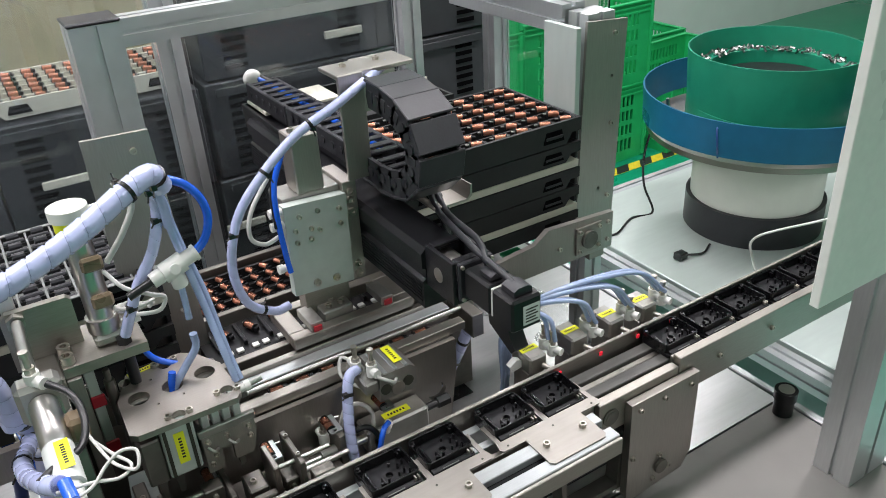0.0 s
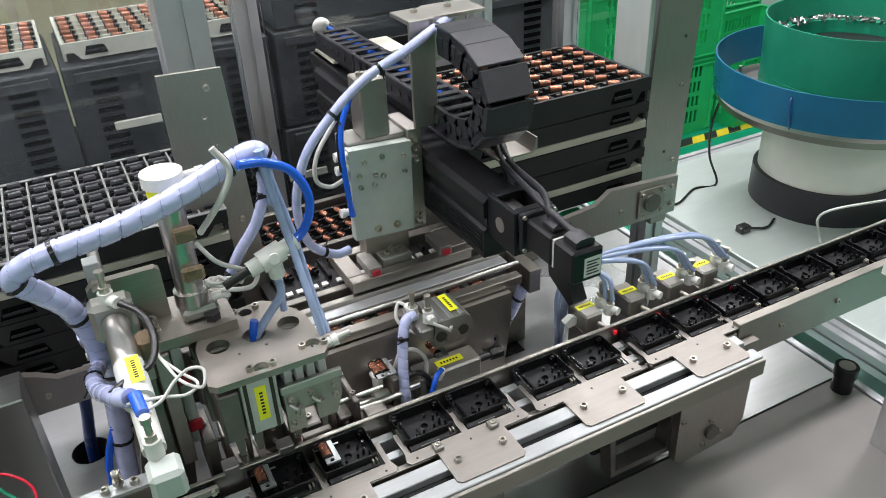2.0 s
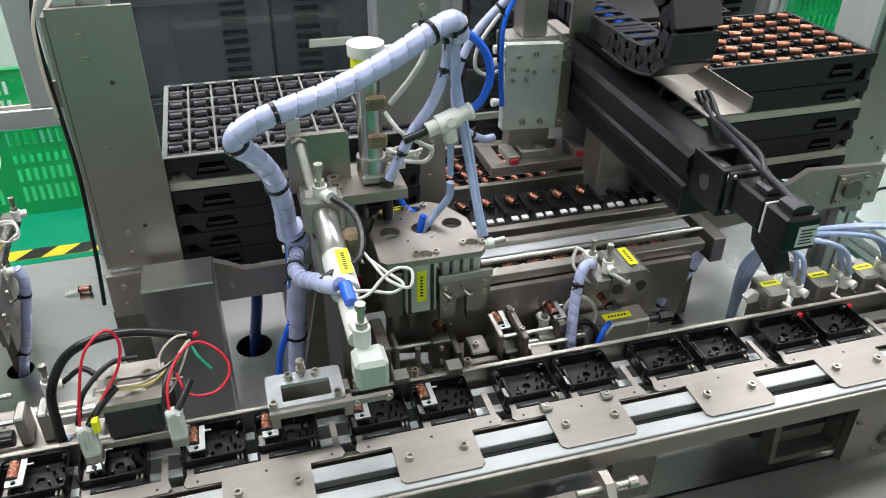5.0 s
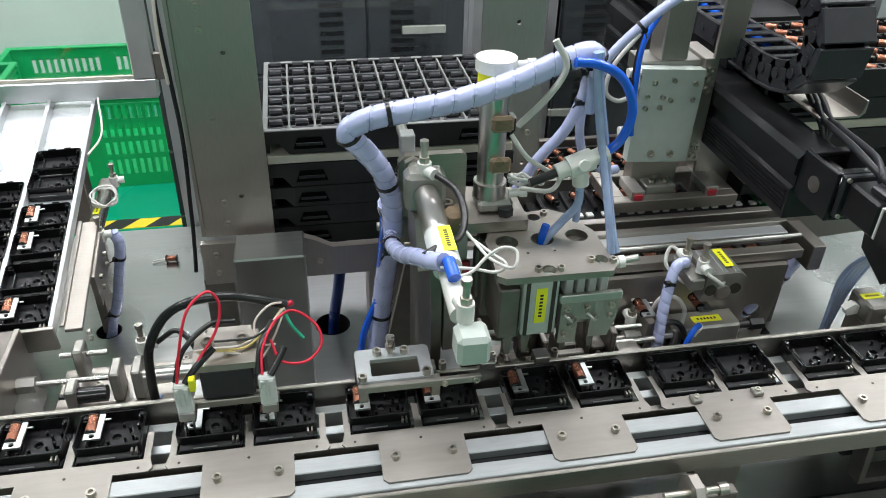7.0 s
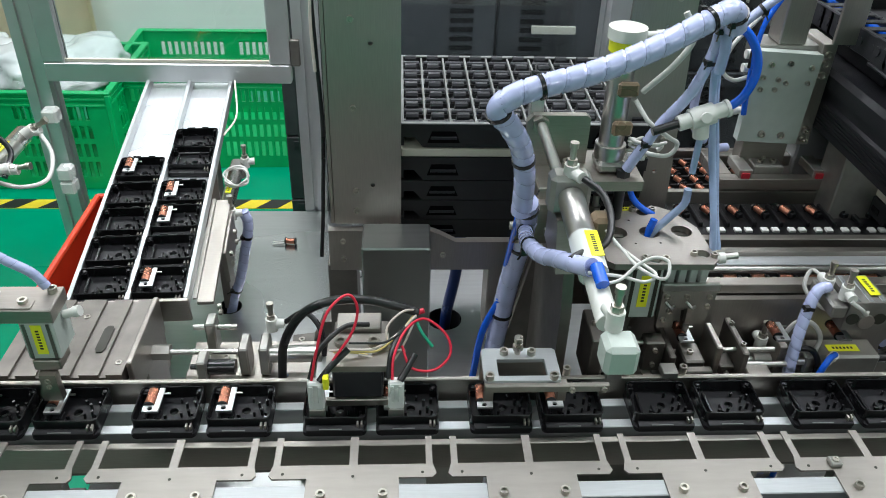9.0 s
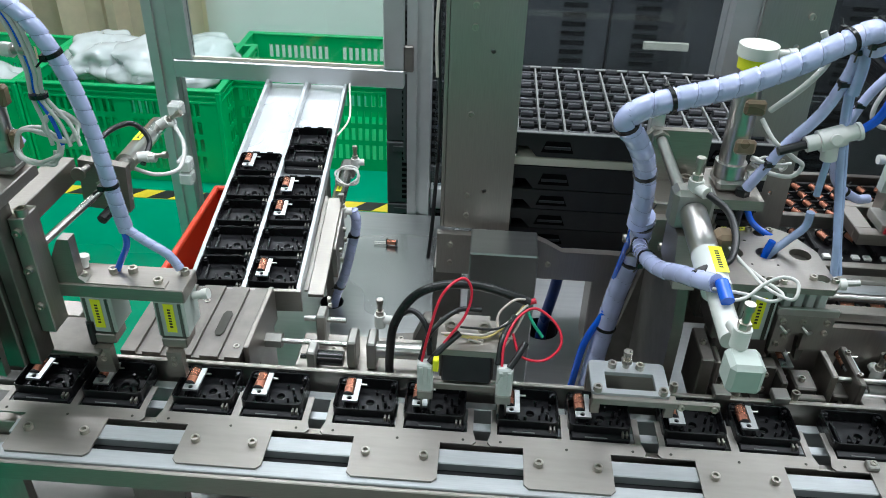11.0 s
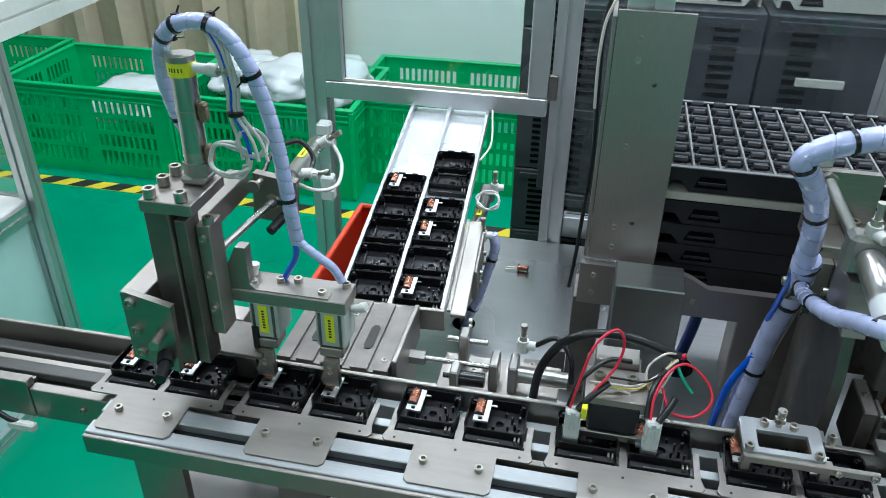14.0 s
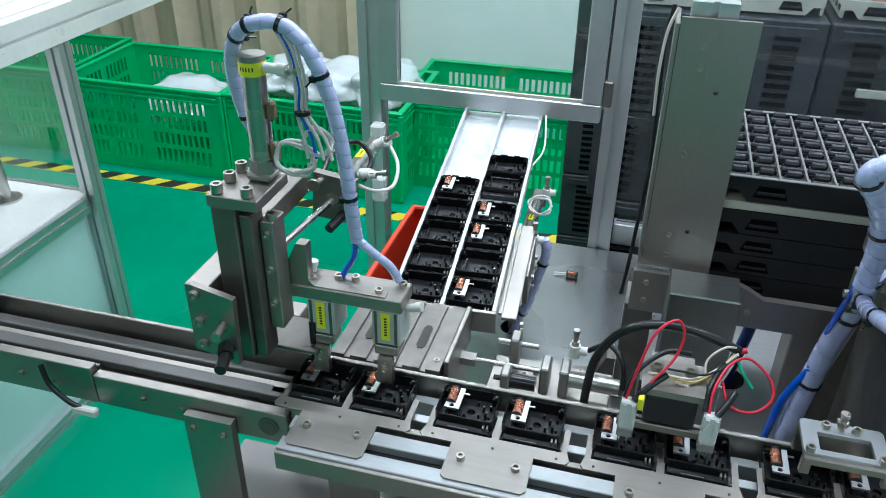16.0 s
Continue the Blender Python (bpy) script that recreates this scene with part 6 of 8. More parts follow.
    hose(t, [(0.09, y, 1.20), (0.10, y - 0.01, 1.16), (0.13, y - 0.02, 1.14), (0.17, y - 0.01, 1.12)], 0.004, BLUE, "hose", "blue hose")
    return t


SLIDE = slide_unit()


def drive_cylinder():
    t = thing("drive_cylinder", (-0.02, 0.60, 0.80), "stainless air cylinder that drives the pick head carriage", "air cylinder")
    a, b = Vector((-0.021, 0.700, 1.258)), Vector((-0.019, 0.500, 1.236))
    d = (b - a).normalized()
    bm = B()
    box(bm, (-0.042, 0.690, 1.236), (0.0, 0.716, 1.280), 0.005)
    part("rear_head", bm, ALUG, t, "cast aluminium cylinder head")
    bm = B()
    cyl(bm, a + d * 0.01, a + d * 0.12, 0.0135, seg=20)
    part("tube", bm, CHROME, t, "stainless tube")
    bm = B()
    cyl(bm, a + d * 0.075, a + d * 0.125, 0.0138, seg=20)
    part("label_wrap", bm, PAPER, t, "white label wrap")
    n = Vector((0.25, -0.1, 1)).normalized()
    ux = d
    label_plate(t, a + d * 0.098 + Vector((0.004, 0, 0.0137)), ux, Vector((0, 0, 1)).cross(ux), 0.036, 0.012, 6)
    bm = B()
    cyl(bm, a + d * 0.125, a + d * 0.185, 0.0100, seg=16)
    part("front_collar", bm, WHITEPL, t)
    bm = B()
    cbox(bm, b + Vector((0.003, -0.012, -0.006)), (0.028, 0.028, 0.029), 0.004)
    part("valve_block", bm, PALEGREEN, t, "pale green painted valve block")
    speed_valve(t, b + Vector((0.0, 0.002, 0.008)), side=(-0.2, 1, 0))
    speed_valve(t, (-0.022, 0.700, 1.272), side=(0.6, -1, 0))
    bm = B()
    cyl(bm, (-0.025, 0.716, 1.256), (-0.024, 0.86, 1.256), 0.0065)
    part("piston_rod", bm, CHROME, t)
    hose(t, [(-0.012, 0.685, 1.282), (0.004, 0.665, 1.275), (0.008, 0.640, 1.262), (-0.002, 0.615, 1.252), (-0.028, 0.595, 1.255), (-0.04, 0.585, 1.255)], 0.0036, RUBBER, "hose", "black hose")
    hose(t, [(-0.022, 0.565, 1.262), (-0.020, 0.545, 1.256)], 0.006, BLUE, "hose", "blue hose")
    bm = B()
    box(bm, (-0.008, 0.640, 1.235), (0.010, 0.662, 1.262), 0.004)
    part("reed_switch", bm, BROWN, t)
    hose(t, [(0.004, 0.645, 1.25), (0.010, 0.605, 1.254), (0.018, 0.57, 1.256), (0.032, 0.545, 1.262), (0.037, 0.555, 1.272), (0.026, 0.56, 1.274), (0.012, 0.560, 1.266), (-0.004, 0.552, 1.256), (-0.024, 0.548, 1.254)], 0.0015, GREYTUBE, "lead", "pale lead")
    hose(t, [(0.008, 0.62, 1.250), (0.020, 0.585, 1.254), (0.030, 0.560, 1.256), (0.018, 0.552, 1.254), (-0.002, 0.556, 1.257), (-0.030, 0.560, 1.258)], 0.0015, GREYTUBE, "lead", "pale lead")
    # frame that carries cylinder and carriage
    bm = B()
    prism(bm, [(0.70, 0.80), (0.83, 0.80), (0.90, 1.0), (0.90, 1.185), (0.72, 1.185), (0.70, 1.10)], "x", -0.012, 0.0)
    part("side_frame", bm, DARKST, t)
    bm = B()
    prism(bm, [(0.66, 1.185), (0.73, 1.185), (0.73, 1.236), (0.68, 1.236)], "x", -0.034, -0.012)
    part("cylinder_mount", bm, STEEL, t)
    bm = B()
    box(bm, (-0.055, 0.80, 1.13), (-0.0125, 0.815, 1.185), 0.001)
    part("clamp_arm", bm, STEEL, t)
    screws(t, [(-0.05, 0.80, 1.156), (-0.012, 0.78, 1.16), (-0.012, 0.84, 1.10)], (-1, 0, 0), 0.005, 0.012)
    bm = B()
    prism(bm, [(-0.068, 0.80), (0.012, 0.80), (0.030, 0.95), (0.044, 1.10), (0.030, 1.14), (0.0, 1.14)], "y", 0.868, 0.878)
    part("brace", bm, DARKST, t, "slanted dark steel brace plate")
    return t


drive_cylinder()


def looms():
    t = thing("hose_loom", (-0.05, 0.80, 0.80), "lavender spiral-wrapped hose loom rising from the table", "hose loom")
    sleeve(t, [(-0.070, 0.845, 0.80), (-0.062, 0.842, 0.93), (-0.05, 0.835, 1.05), (-0.042, 0.815, 1.13), (-0.046, 0.785, 1.180), (-0.050, 0.770, 1.205)], 0.0135, (0.3, 0.55, 0.9), wrap=0.034)
    sleeve(t, [(-0.044, 0.80, 1.16), (-0.050, 0.755, 1.170), (-0.056, 0.70, 1.195), (-0.052, 0.65, 1.215), (-0.045, 0.615, 1.235), (-0.036, 0.585, 1.25), (-0.026, 0.565, 1.26)], 0.0088, (0.1, 0.35), wrap=0.026)
    hose(t, [(-0.095, 0.85, 0.80), (-0.088, 0.845, 0.88), (-0.080, 0.84, 0.96), (-0.06, 0.835, 1.02)], 0.005, BLUE, "hose", "blue hose")
    hose(t, [(-0.058, 0.828, 1.08), (-0.056, 0.806, 1.135), (-0.056, 0.788, 1.175)], 0.0035, BLUE, "hose", "blue hose")
    # dark blue cable in the table hole
    u = thing("blue_cable", (-0.116, 1.068, 0.78), "dark blue cable leaving a round table hole", "cable")
    hose(u, [(-0.116, 1.068, 0.77), (-0.112, 1.068, 0.82), (-0.100, 1.066, 0.90), (-0.094, 1.06, 1.0)], 0.0095, BLUED, "cable")
    # arched loom to the head, hinged on the rising loom
    a = thing("head_loom", (-0.052, 0.755, 1.225), "arched lavender hose loom leading to the pick head", "hose loom")
    sleeve(a, [(-0.046, 0.768, 1.165), (-0.049, 0.757, 1.215), (-0.060, 0.745, 1.258), (-0.080, 0.730, 1.293), (-0.0955, 0.723, 1.316), (-0.070, 0.720, 1.332), (0.003, 0.720, 1.343), (0.065, 0.720, 1.360), (0.121, 0.722, 1.381), (0.152, 0.730, 1.385), (0.166, 0.740, 1.364)], 0.0120, (0.16, 0.38, 0.53, 0.80, 0.94), wrap=0.021)
    sleeve(a, [(0.150, 0.742, 1.378), (0.160, 0.755, 1.352), (0.162, 0.765, 1.322), (0.148, 0.77, 1.282), (0.125, 0.78, 1.245), (0.11, 0.79, 1.210), (0.10, 0.80, 1.180)], 0.0066, (0.1, 0.35, 0.8), wrap=0.018)
    hose(a, [(0.158, 0.745, 1.365), (0.166, 0.75, 1.340), (0.168, 0.755, 1.310)], 0.006, CLEARB, "hose", "pale hose")
    return a


ARCH = looms()


# ---------- stop bracket and test head over the line ----------
BRK0 = (-0.065, 0.64, 1.03)


def stop_bracket():
    t = thing("press_bracket", BRK0, "bright steel press bracket with a window over the cases", "bracket")
    z = 1.074
    bm = B()
    ring_prism(bm, rounded(-0.104, -0.022, 0.617, 0.669, 0.005), rounded(-0.088, -0.036, 0.625, 0.651, 0.0015), z, z + 0.005, 0.0004)
    part("frame", bm, ALUW, t, "bright steel window plate")
    screws(t, [(-0.079, 0.660, z + 0.005), (-0.049, 0.659, z + 0.005), (-0.098, 0.621, z + 0.005), (-0.030, 0.621, z + 0.005)], (0, 0, 1), 0.0048, 0.006)
    bm = B()
    cyl(bm, (-0.064, 0.661, z + 0.005), (-0.064, 0.661, z + 0.026), 0.0036)
    cyl(bm, (-0.064, 0.661, z + 0.011), (-0.064, 0.661, z + 0.016), 0.0062, seg=6)
    cyl(bm, (-0.064, 0.661, z + 0.022), (-0.064, 0.661, z + 0.027), 0.0048)
    part("adjuster", bm, BOLT, t, "steel adjusting screw with lock nut")
    bm = B()
    box(bm, (-0.104, 0.6105, z - 0.006), (0.028, 0.6165, z + 0.003), 0.0008)
    part("front_bar", bm, STEEL, t, "flat steel front bar")
    screws(t, [(0.022, 0.6105, z - 0.0015), (-0.012, 0.6105, z - 0.0015)], (0, -1, 0), 0.0034, 0.003)
    for x in (-0.098, -0.020):
        bm = B()
        box(bm, (x - 0.005, 0.618, z - 0.026), (x + 0.005, 0.626, z - 0.0005), 0.0008)
        part("presser", bm, STEEL, t, "small steel presser foot")
    bm = B()
    box(bm, (-0.104, 0.660, 1.040), (-0.022, 0.668, z - 0.0005), 0.0008)
    part("back_leg", bm, STEEL, t)
    return t


BRK = stop_bracket()
SOL0 = (-0.24, 0.66, 1.05)


def test_head():
    t = thing("test_probe_unit", SOL0, "electrical probe unit with white plugs and coloured wires", "probe unit")
    bm = B()
    prism(bm, [(-0.270, 0.636), (-0.204, 0.636), (-0.204, 0.690), (-0.270, 0.690)], "z", 1.098, 1.106)
    part("top_plate", bm, STEEL, t)
    screws(t, [(-0.256, 0.672, 1.106), (-0.220, 0.672, 1.106)], (0, 0, 1), 0.0072, 0.006)
    screws(t, [(-0.210, 0.668, 1.106)], (0, 0, 1), 0.004)
    bm = B()
    box(bm, (-0.264, 0.637, 1.060), (-0.210, 0.688, 1.0975), 0.002)
    part("core_block", bm, GREYPL, t, "dark grey block")
    bm = B()
    box(bm, (-0.290, 0.634, 1.050), (-0.186, 0.640, 1.0595), 0.001)
    part("carrier", bm, STEEL, t)
    for x in (-0.280, -0.196):
        bm = B()
        box(bm, (x - 0.0085, 0.618, 1.060), (x + 0.0085, 0.630, 1.098), 0.002)
        box(bm, (x - 0.007, 0.616, 1.072), (x - 0.002, 0.6178, 1.096), 0.001)
        box(bm, (x + 0.002, 0.616, 1.072), (x + 0.007, 0.6178, 1.096), 0.001)
        part("plug", bm, NYLON, t, "clear white plug")
        bm = B()
        box(bm, (x - 0.0085, 0.619, 1.048), (x + 0.0085, 0.6335, 1.0598), 0.001)
        part("plug_base", bm, ALUG, t)
        for k in (-0.004, 0.004):
            bm = B()
            cyl(bm, (x + k, 0.625, 1.028), (x + k, 0.625, 1.046), 0.0013, seg=8)
            part("probe_pin", bm, CHROME, t)
    bm = B()
    box(bm, (-0.272, 0.617, 1.090), (-0.266, 0.627, 1.106), 0.001)
    part("tag", bm, YELLOW, t, "yellow tag")
    hose(t, [(-0.330, 0.705, 0.99), (-0.328, 0.702, 1.04), (-0.322, 0.70, 1.085), (-0.300, 0.70, 1.125), (-0.268, 0.70, 1.143), (-0.23, 0.70, 1.145), (-0.195, 0.70, 1.136), (-0.172, 0.70, 1.127)], 0.0052, RUBBER, "main_cable", "thick black cable")
    e = Vector((-0.172, 0.70, 1.127))
    hose(t, [e, e + Vector((0.007, 0, 0.003))], 0.0032, REDW, "cable_end", "red cable core end")
    hose(t, [(-0.284, 0.624, 1.098), (-0.278, 0.63, 1.13), (-0.266, 0.645, 1.17), (-0.246, 0.66, 1.182), (-0.236, 0.66, 1.165), (-0.242, 0.65, 1.14), (-0.262, 0.635, 1.115)], 0.0015, REDW, "red_wire", "thin red wire")
    hose(t, [(-0.200, 0.624, 1.098), (-0.198, 0.64, 1.118), (-0.185, 0.665, 1.132), (-0.165, 0.68, 1.134), (-0.142, 0.67, 1.12), (-0.138, 0.655, 1.105), (-0.155, 0.645, 1.092), (-0.180, 0.64, 1.10), (-0.19, 0.655, 1.118)], 0.0015, REDW, "red_wire", "thin red wire")
    for k, (m, sag, end) in enumerate(((YELW, 0.014, (-0.262, 0.645, 1.118)), (YELW, 0.020, (-0.258, 0.650, 1.114)), (WHTW, 0.009, (-0.266, 0.645, 1.120)), (WHTW, 0.028, (-0.236, 0.650, 1.110)), (RUBBER, 0.004, (-0.246, 0.655, 1.122)))):
        end = Vector(end)
        a = e + Vector((-0.002, -0.0025 * k, 0))
        hose(t, [a, a.lerp(end, 0.22) + Vector((0, -0.012, -0.6 * sag)), a.lerp(end, 0.48) + Vector((0, -0.016, -sag)), a.lerp(end, 0.78) + Vector((0, -0.008, -0.3 * sag)), end], 0.0013, m, "wire", "thin wire")
    hose(t, [e + Vector((-0.002, 0, 0.004)), e + Vector((-0.018, -0.012, 0.010)), e + Vector((-0.034, -0.022, -0.004)), e + Vector((-0.030, -0.034, -0.022)), e + Vector((-0.014, -0.034, -0.026))], 0.0013, WHTW, "wire", "thin wire")
    hose(t, [(-0.286, 0.626, 1.098), (-0.276, 0.64, 1.125), (-0.250, 0.66, 1.140), (-0.225, 0.67, 1.135)], 0.0028, RUBBER, "sleeving", "black sleeving")
    hose(t, [(-0.276, 0.622, 1.098), (-0.264, 0.632, 1.110), (-0.246, 0.645, 1.122)], 0.0036, RUBBER, "sleeving", "black sleeving")
    hose(t, [(-0.192, 0.622, 1.098), (-0.184, 0.632, 1.106), (-0.176, 0.645, 1.114)], 0.0036, RUBBER, "sleeving", "black sleeving")
    hose(t, [(-0.204, 0.626, 1.098), (-0.20, 0.65, 1.115), (-0.188, 0.68, 1.122)], 0.0034, RUBBER, "sleeving", "black sleeving")
    hose(t, [e + Vector((-0.004, -0.004, -0.002)), e + Vector((0.004, -0.02, -0.012)), e + Vector((0.016, -0.03, -0.024))], 0.0018, GRNW, "wire", "green wire")
    return t


TESTH = test_head()


def test_lift():
    t = thing("test_lift", (-0.24, 0.74, 0.80), "upright steel lift behind the test head", "lift")
    bm = B()
    box(bm, (-0.27, 0.72, 0.80), (-0.205, 0.76, 1.045), 0.001)
    part("post", bm, DARKST, t)
    bm = B()
    box(bm, (-0.262, 0.692, 1.02), (-0.213, 0.7195, 1.09), 0.001)
    part("slide", bm, STEELV, t)


test_lift()


def line_piston():
    t = thing("line_cylinder", (-0.40, 0.775, 0.80), "slim air cylinder with chrome rod and steel brackets", "air cylinder")
    z = 0.985
    bm = B()
    cyl(bm, (-0.49, 0.775, z), (-0.385, 0.775, z), 0.0038)
    part("rod", bm, CHROME, t)
    bm = B()
    cyl(bm, (-0.505, 0.775, z), (-0.478, 0.775, z), 0.0105, seg=6)
    part("rod_end", bm, ALUG, t)
    bm = B()
    cyl(bm, (-0.355, 0.770, z), (-0.29, 0.770, z), 0.011)
    part("barrel", bm, CHROME, t)
    for x in (-0.385, -0.36):
        bm = B()
        box(bm, (x - 0.006, 0.757, 0.96), (x + 0.006, 0.790, 1.003), 0.002)
        part("bracket", bm, ALUG, t)
    bm = B()
    cyl(bm, (-0.43, 0.755, 0.978), (-0.395, 0.755, 0.978), 0.010)
    cyl(bm, (-0.45, 0.755, 0.978), (-0.43, 0.755, 0.978), 0.0035)
    part("shock_absorber", bm, RUBBER, t)
    bm = B()
    box(bm, (-0.438, 0.795, 0.965), (-0.425, 0.82, 1.012), 0.002)
    part("stop_lug", bm, ALUG, t)
    bm = B()
    box(bm, (-0.44, 0.742, 0.962), (-0.428, 0.768, 0.995), 0.002)
    part("stop_lug", bm, ALUG, t)
    bm = B()
    cyl(bm, (-0.455, 0.808, 0.998), (-0.40, 0.808, 0.998), 0.004)
    part("stop_rod", bm, CHROME, t)
    bm = B()
    box(bm, (-0.46, 0.735, 0.945), (-0.30, 0.825, 0.9595), 0.001)
    part("base", bm, STEEL, t)
    screws(t, [(-0.415, 0.79, 0.9595), (-0.40, 0.80, 0.9595), (-0.41, 0.745, 0.9595), (-0.395, 0.745, 0.9595)], (0, 0, 1), 0.005)
    speed_valve(t, (-0.352, 0.79, 1.008), side=(1, 0, 0))
    hose(t, [(-0.335, 0.79, 1.02), (-0.31, 0.79, 1.035), (-0.29, 0.775, 1.02), (-0.285, 0.76, 0.99)], 0.0035, RUBBER, "hose", "black hose")
    for x in (-0.45, -0.32):
        bm = B()
        box(bm, (x - 0.012, 0.75, 0.80), (x + 0.012, 0.81, 0.9445), 0.001)
        part("stand", bm, STEEL, t)
    hose(t, [(-0.33, 0.735, 0.985), (-0.345, 0.72, 0.97), (-0.36, 0.71, 0.94)], 0.004, CLEARB, "hose", "pale blue hose")


line_piston()


# ---------- reject chute with cases ----------
def chute():
    a, b = Vector((-0.547, 0.848, 0.996)), Vector((-0.580, 1.44, 1.072))
    d = (b - a)
    L = d.length
    q = d.to_track_quat("Y", "Z").to_matrix().to_4x4()
    m = Matrix.Translation(a) @ q
    t = thing("chute", a, "two-lane bright aluminium chute full of black cases", "chute")
    W = 0.0735

    def local(bm):
        bmesh.ops.transform(bm, matrix=m, verts=bm.verts)
        return bm
    bm = B()
    box(bm, (-W, 0.0, -0.006), (W, L, 0.0), 0.0005)
    part("deck", local(bm), DECK, t, "bright aluminium deck")
    for x0, x1 in ((-W - 0.004, -W + 0.002), (-0.0035, 0.0035), (W - 0.002, W + 0.004)):
        bm = B()
        box(bm, (x0, 0.0, 0.0005), (x1, L, 0.018), 0.0006)
        part("lane_rail", local(bm), ALUW, t)
    bm = B()
    box(bm, (-W - 0.005, -0.006, -0.02), (W + 0.005, -0.0005, 0.018), 0.0006)
    part("end_plate", local(bm), STEEL, t)
    bm = B()
    box(bm, (W + 0.010, 0.015, -0.012), (W + 0.032, 0.24, -0.006), 0.0006)
    box(bm, (W + 0.0045, 0.02, -0.006), (W + 0.0098, 0.24, -0.003))
    part("side_shelf", local(bm), STEEL, t)
    bm = B()
    box(bm, (W + 0.028, 0.12, -0.07), (W + 0.036, 0.22, -0.0125), 0.0008)
    part("side_bracket", local(bm), STEEL, t)
    screws(t, [m @ Vector((W + 0.038, y, z)) for y, z in ((0.14, -0.03), (0.14, -0.05), (0.19, -0.03), (0.19, -0.05), (0.01, -0.01), (0.01, -0.022))], (1, 0, 0), 0.0042)
    bm = B()
    box(bm, (-0.60, 0.92, 0.80), (-0.55, 0.96, 0.985), 0.001)
    part("support", bm, STEEL, t)
    bm = B()
    box(bm, (-0.58, 1.36, 0.80), (-0.54, 1.40, 1.045), 0.001)
    part("support", bm, STEEL, t)
    hose(t, [m @ Vector((W + 0.006, 0.40, 0.01)), m @ Vector((W + 0.018, 0.48, 0.0)), m @ Vector((W + 0.012, 0.55, 0.03))], 0.0018, WHTW, "thin_wire", "thin white wire")
    # cases in the two lanes: y along the chute, and whether a coil lies in them
    lanes = ((-0.0365, ((0.035, 0), (0.100, 0), (0.165, 0), (0.228, 0), (0.297, 1))), (0.0375, ((0.033, 1), (0.100, 0), (0.170, 1), (0.232, 1), (0.325, 0), (0.380, 0))))
    for x, row in lanes:
        for y, full in row:
            mm = m @ Matrix.Translation((x, y, 0.0008)) @ pose(0, 0, 0, 0, 0, 2 * random.uniform(-1, 1))
            c = copy_thing(CASE, mm)
            tagged(c, "glossy black plastic case waiting in the chute", group="cases in the chute")
            if full:
                k = copy_thing(COIL, mm @ Matrix.Translation(COIL_OFF))
                tagged(k, "copper coil fitted in a case in the chute", group="coils in the chute")


def pusher_slide():
    t = thing("pusher_plate", (-0.56, 0.75, 0.80), "grooved aluminium pusher plate with slots in front of the chute", "pusher plate")
    z = 1.022
    xs = [-0.652, -0.634, -0.626, -0.604, -0.594, -0.566, -0.556, -0.534, -0.526, -0.508]
    bm = B()
    prof = []
    for i in range(9):
        top = z if i % 2 == 0 else z - 0.004
        prof += [(xs[i], top), (xs[i + 1], top)]
    prism(bm, prof + [(xs[-1], z - 0.02), (xs[0], z - 0.02)], "y", 0.694, 0.835)
    part("plate", bm, DARKST, t, "grooved aluminium plate")
    # dark patches on the plate, painted as the shade of its cut-outs
    for x in (-0.615, -0.545):
        bm = B()
        prism(bm, [(x - 0.006, 0.738), (x - 0.003, 0.732), (x + 0.003, 0.732), (x + 0.006, 0.738), (x + 0.006, 0.775), (x + 0.003, 0.781), (x - 0.003, 0.781), (x - 0.006, 0.775)], "z", z + 0.0003, z + 0.0012)
        part("slot", bm, INK_SHADE, t, "dark patch painted as the shade of a cut-out")
    screws(t, [(-0.58, 0.72, z - 0.001), (-0.58, 0.80, z - 0.001), (-0.517, 0.715, z - 0.001)], (0, 0, 1), 0.004, 0.002)
    bm = B()
    box(bm, (-0.655, 0.692, 0.965), (-0.506, 0.837, 1.0015), 0.001)
    part("carrier", bm, ALUG, t)
    bm = B()
    box(bm, (-0.5055, 0.705, 0.975), (-0.499, 0.83, 1.030), 0.001)
    part("side_flange", bm, STEEL, t)
    for x in (-0.63, -0.52):
        bm = B()
        box(bm, (x - 0.015, 0.76, 0.80), (x + 0.015, 0.83, 0.9645), 0.001)
        part("stand", bm, STEELV, t)


chute()
pusher_slide()


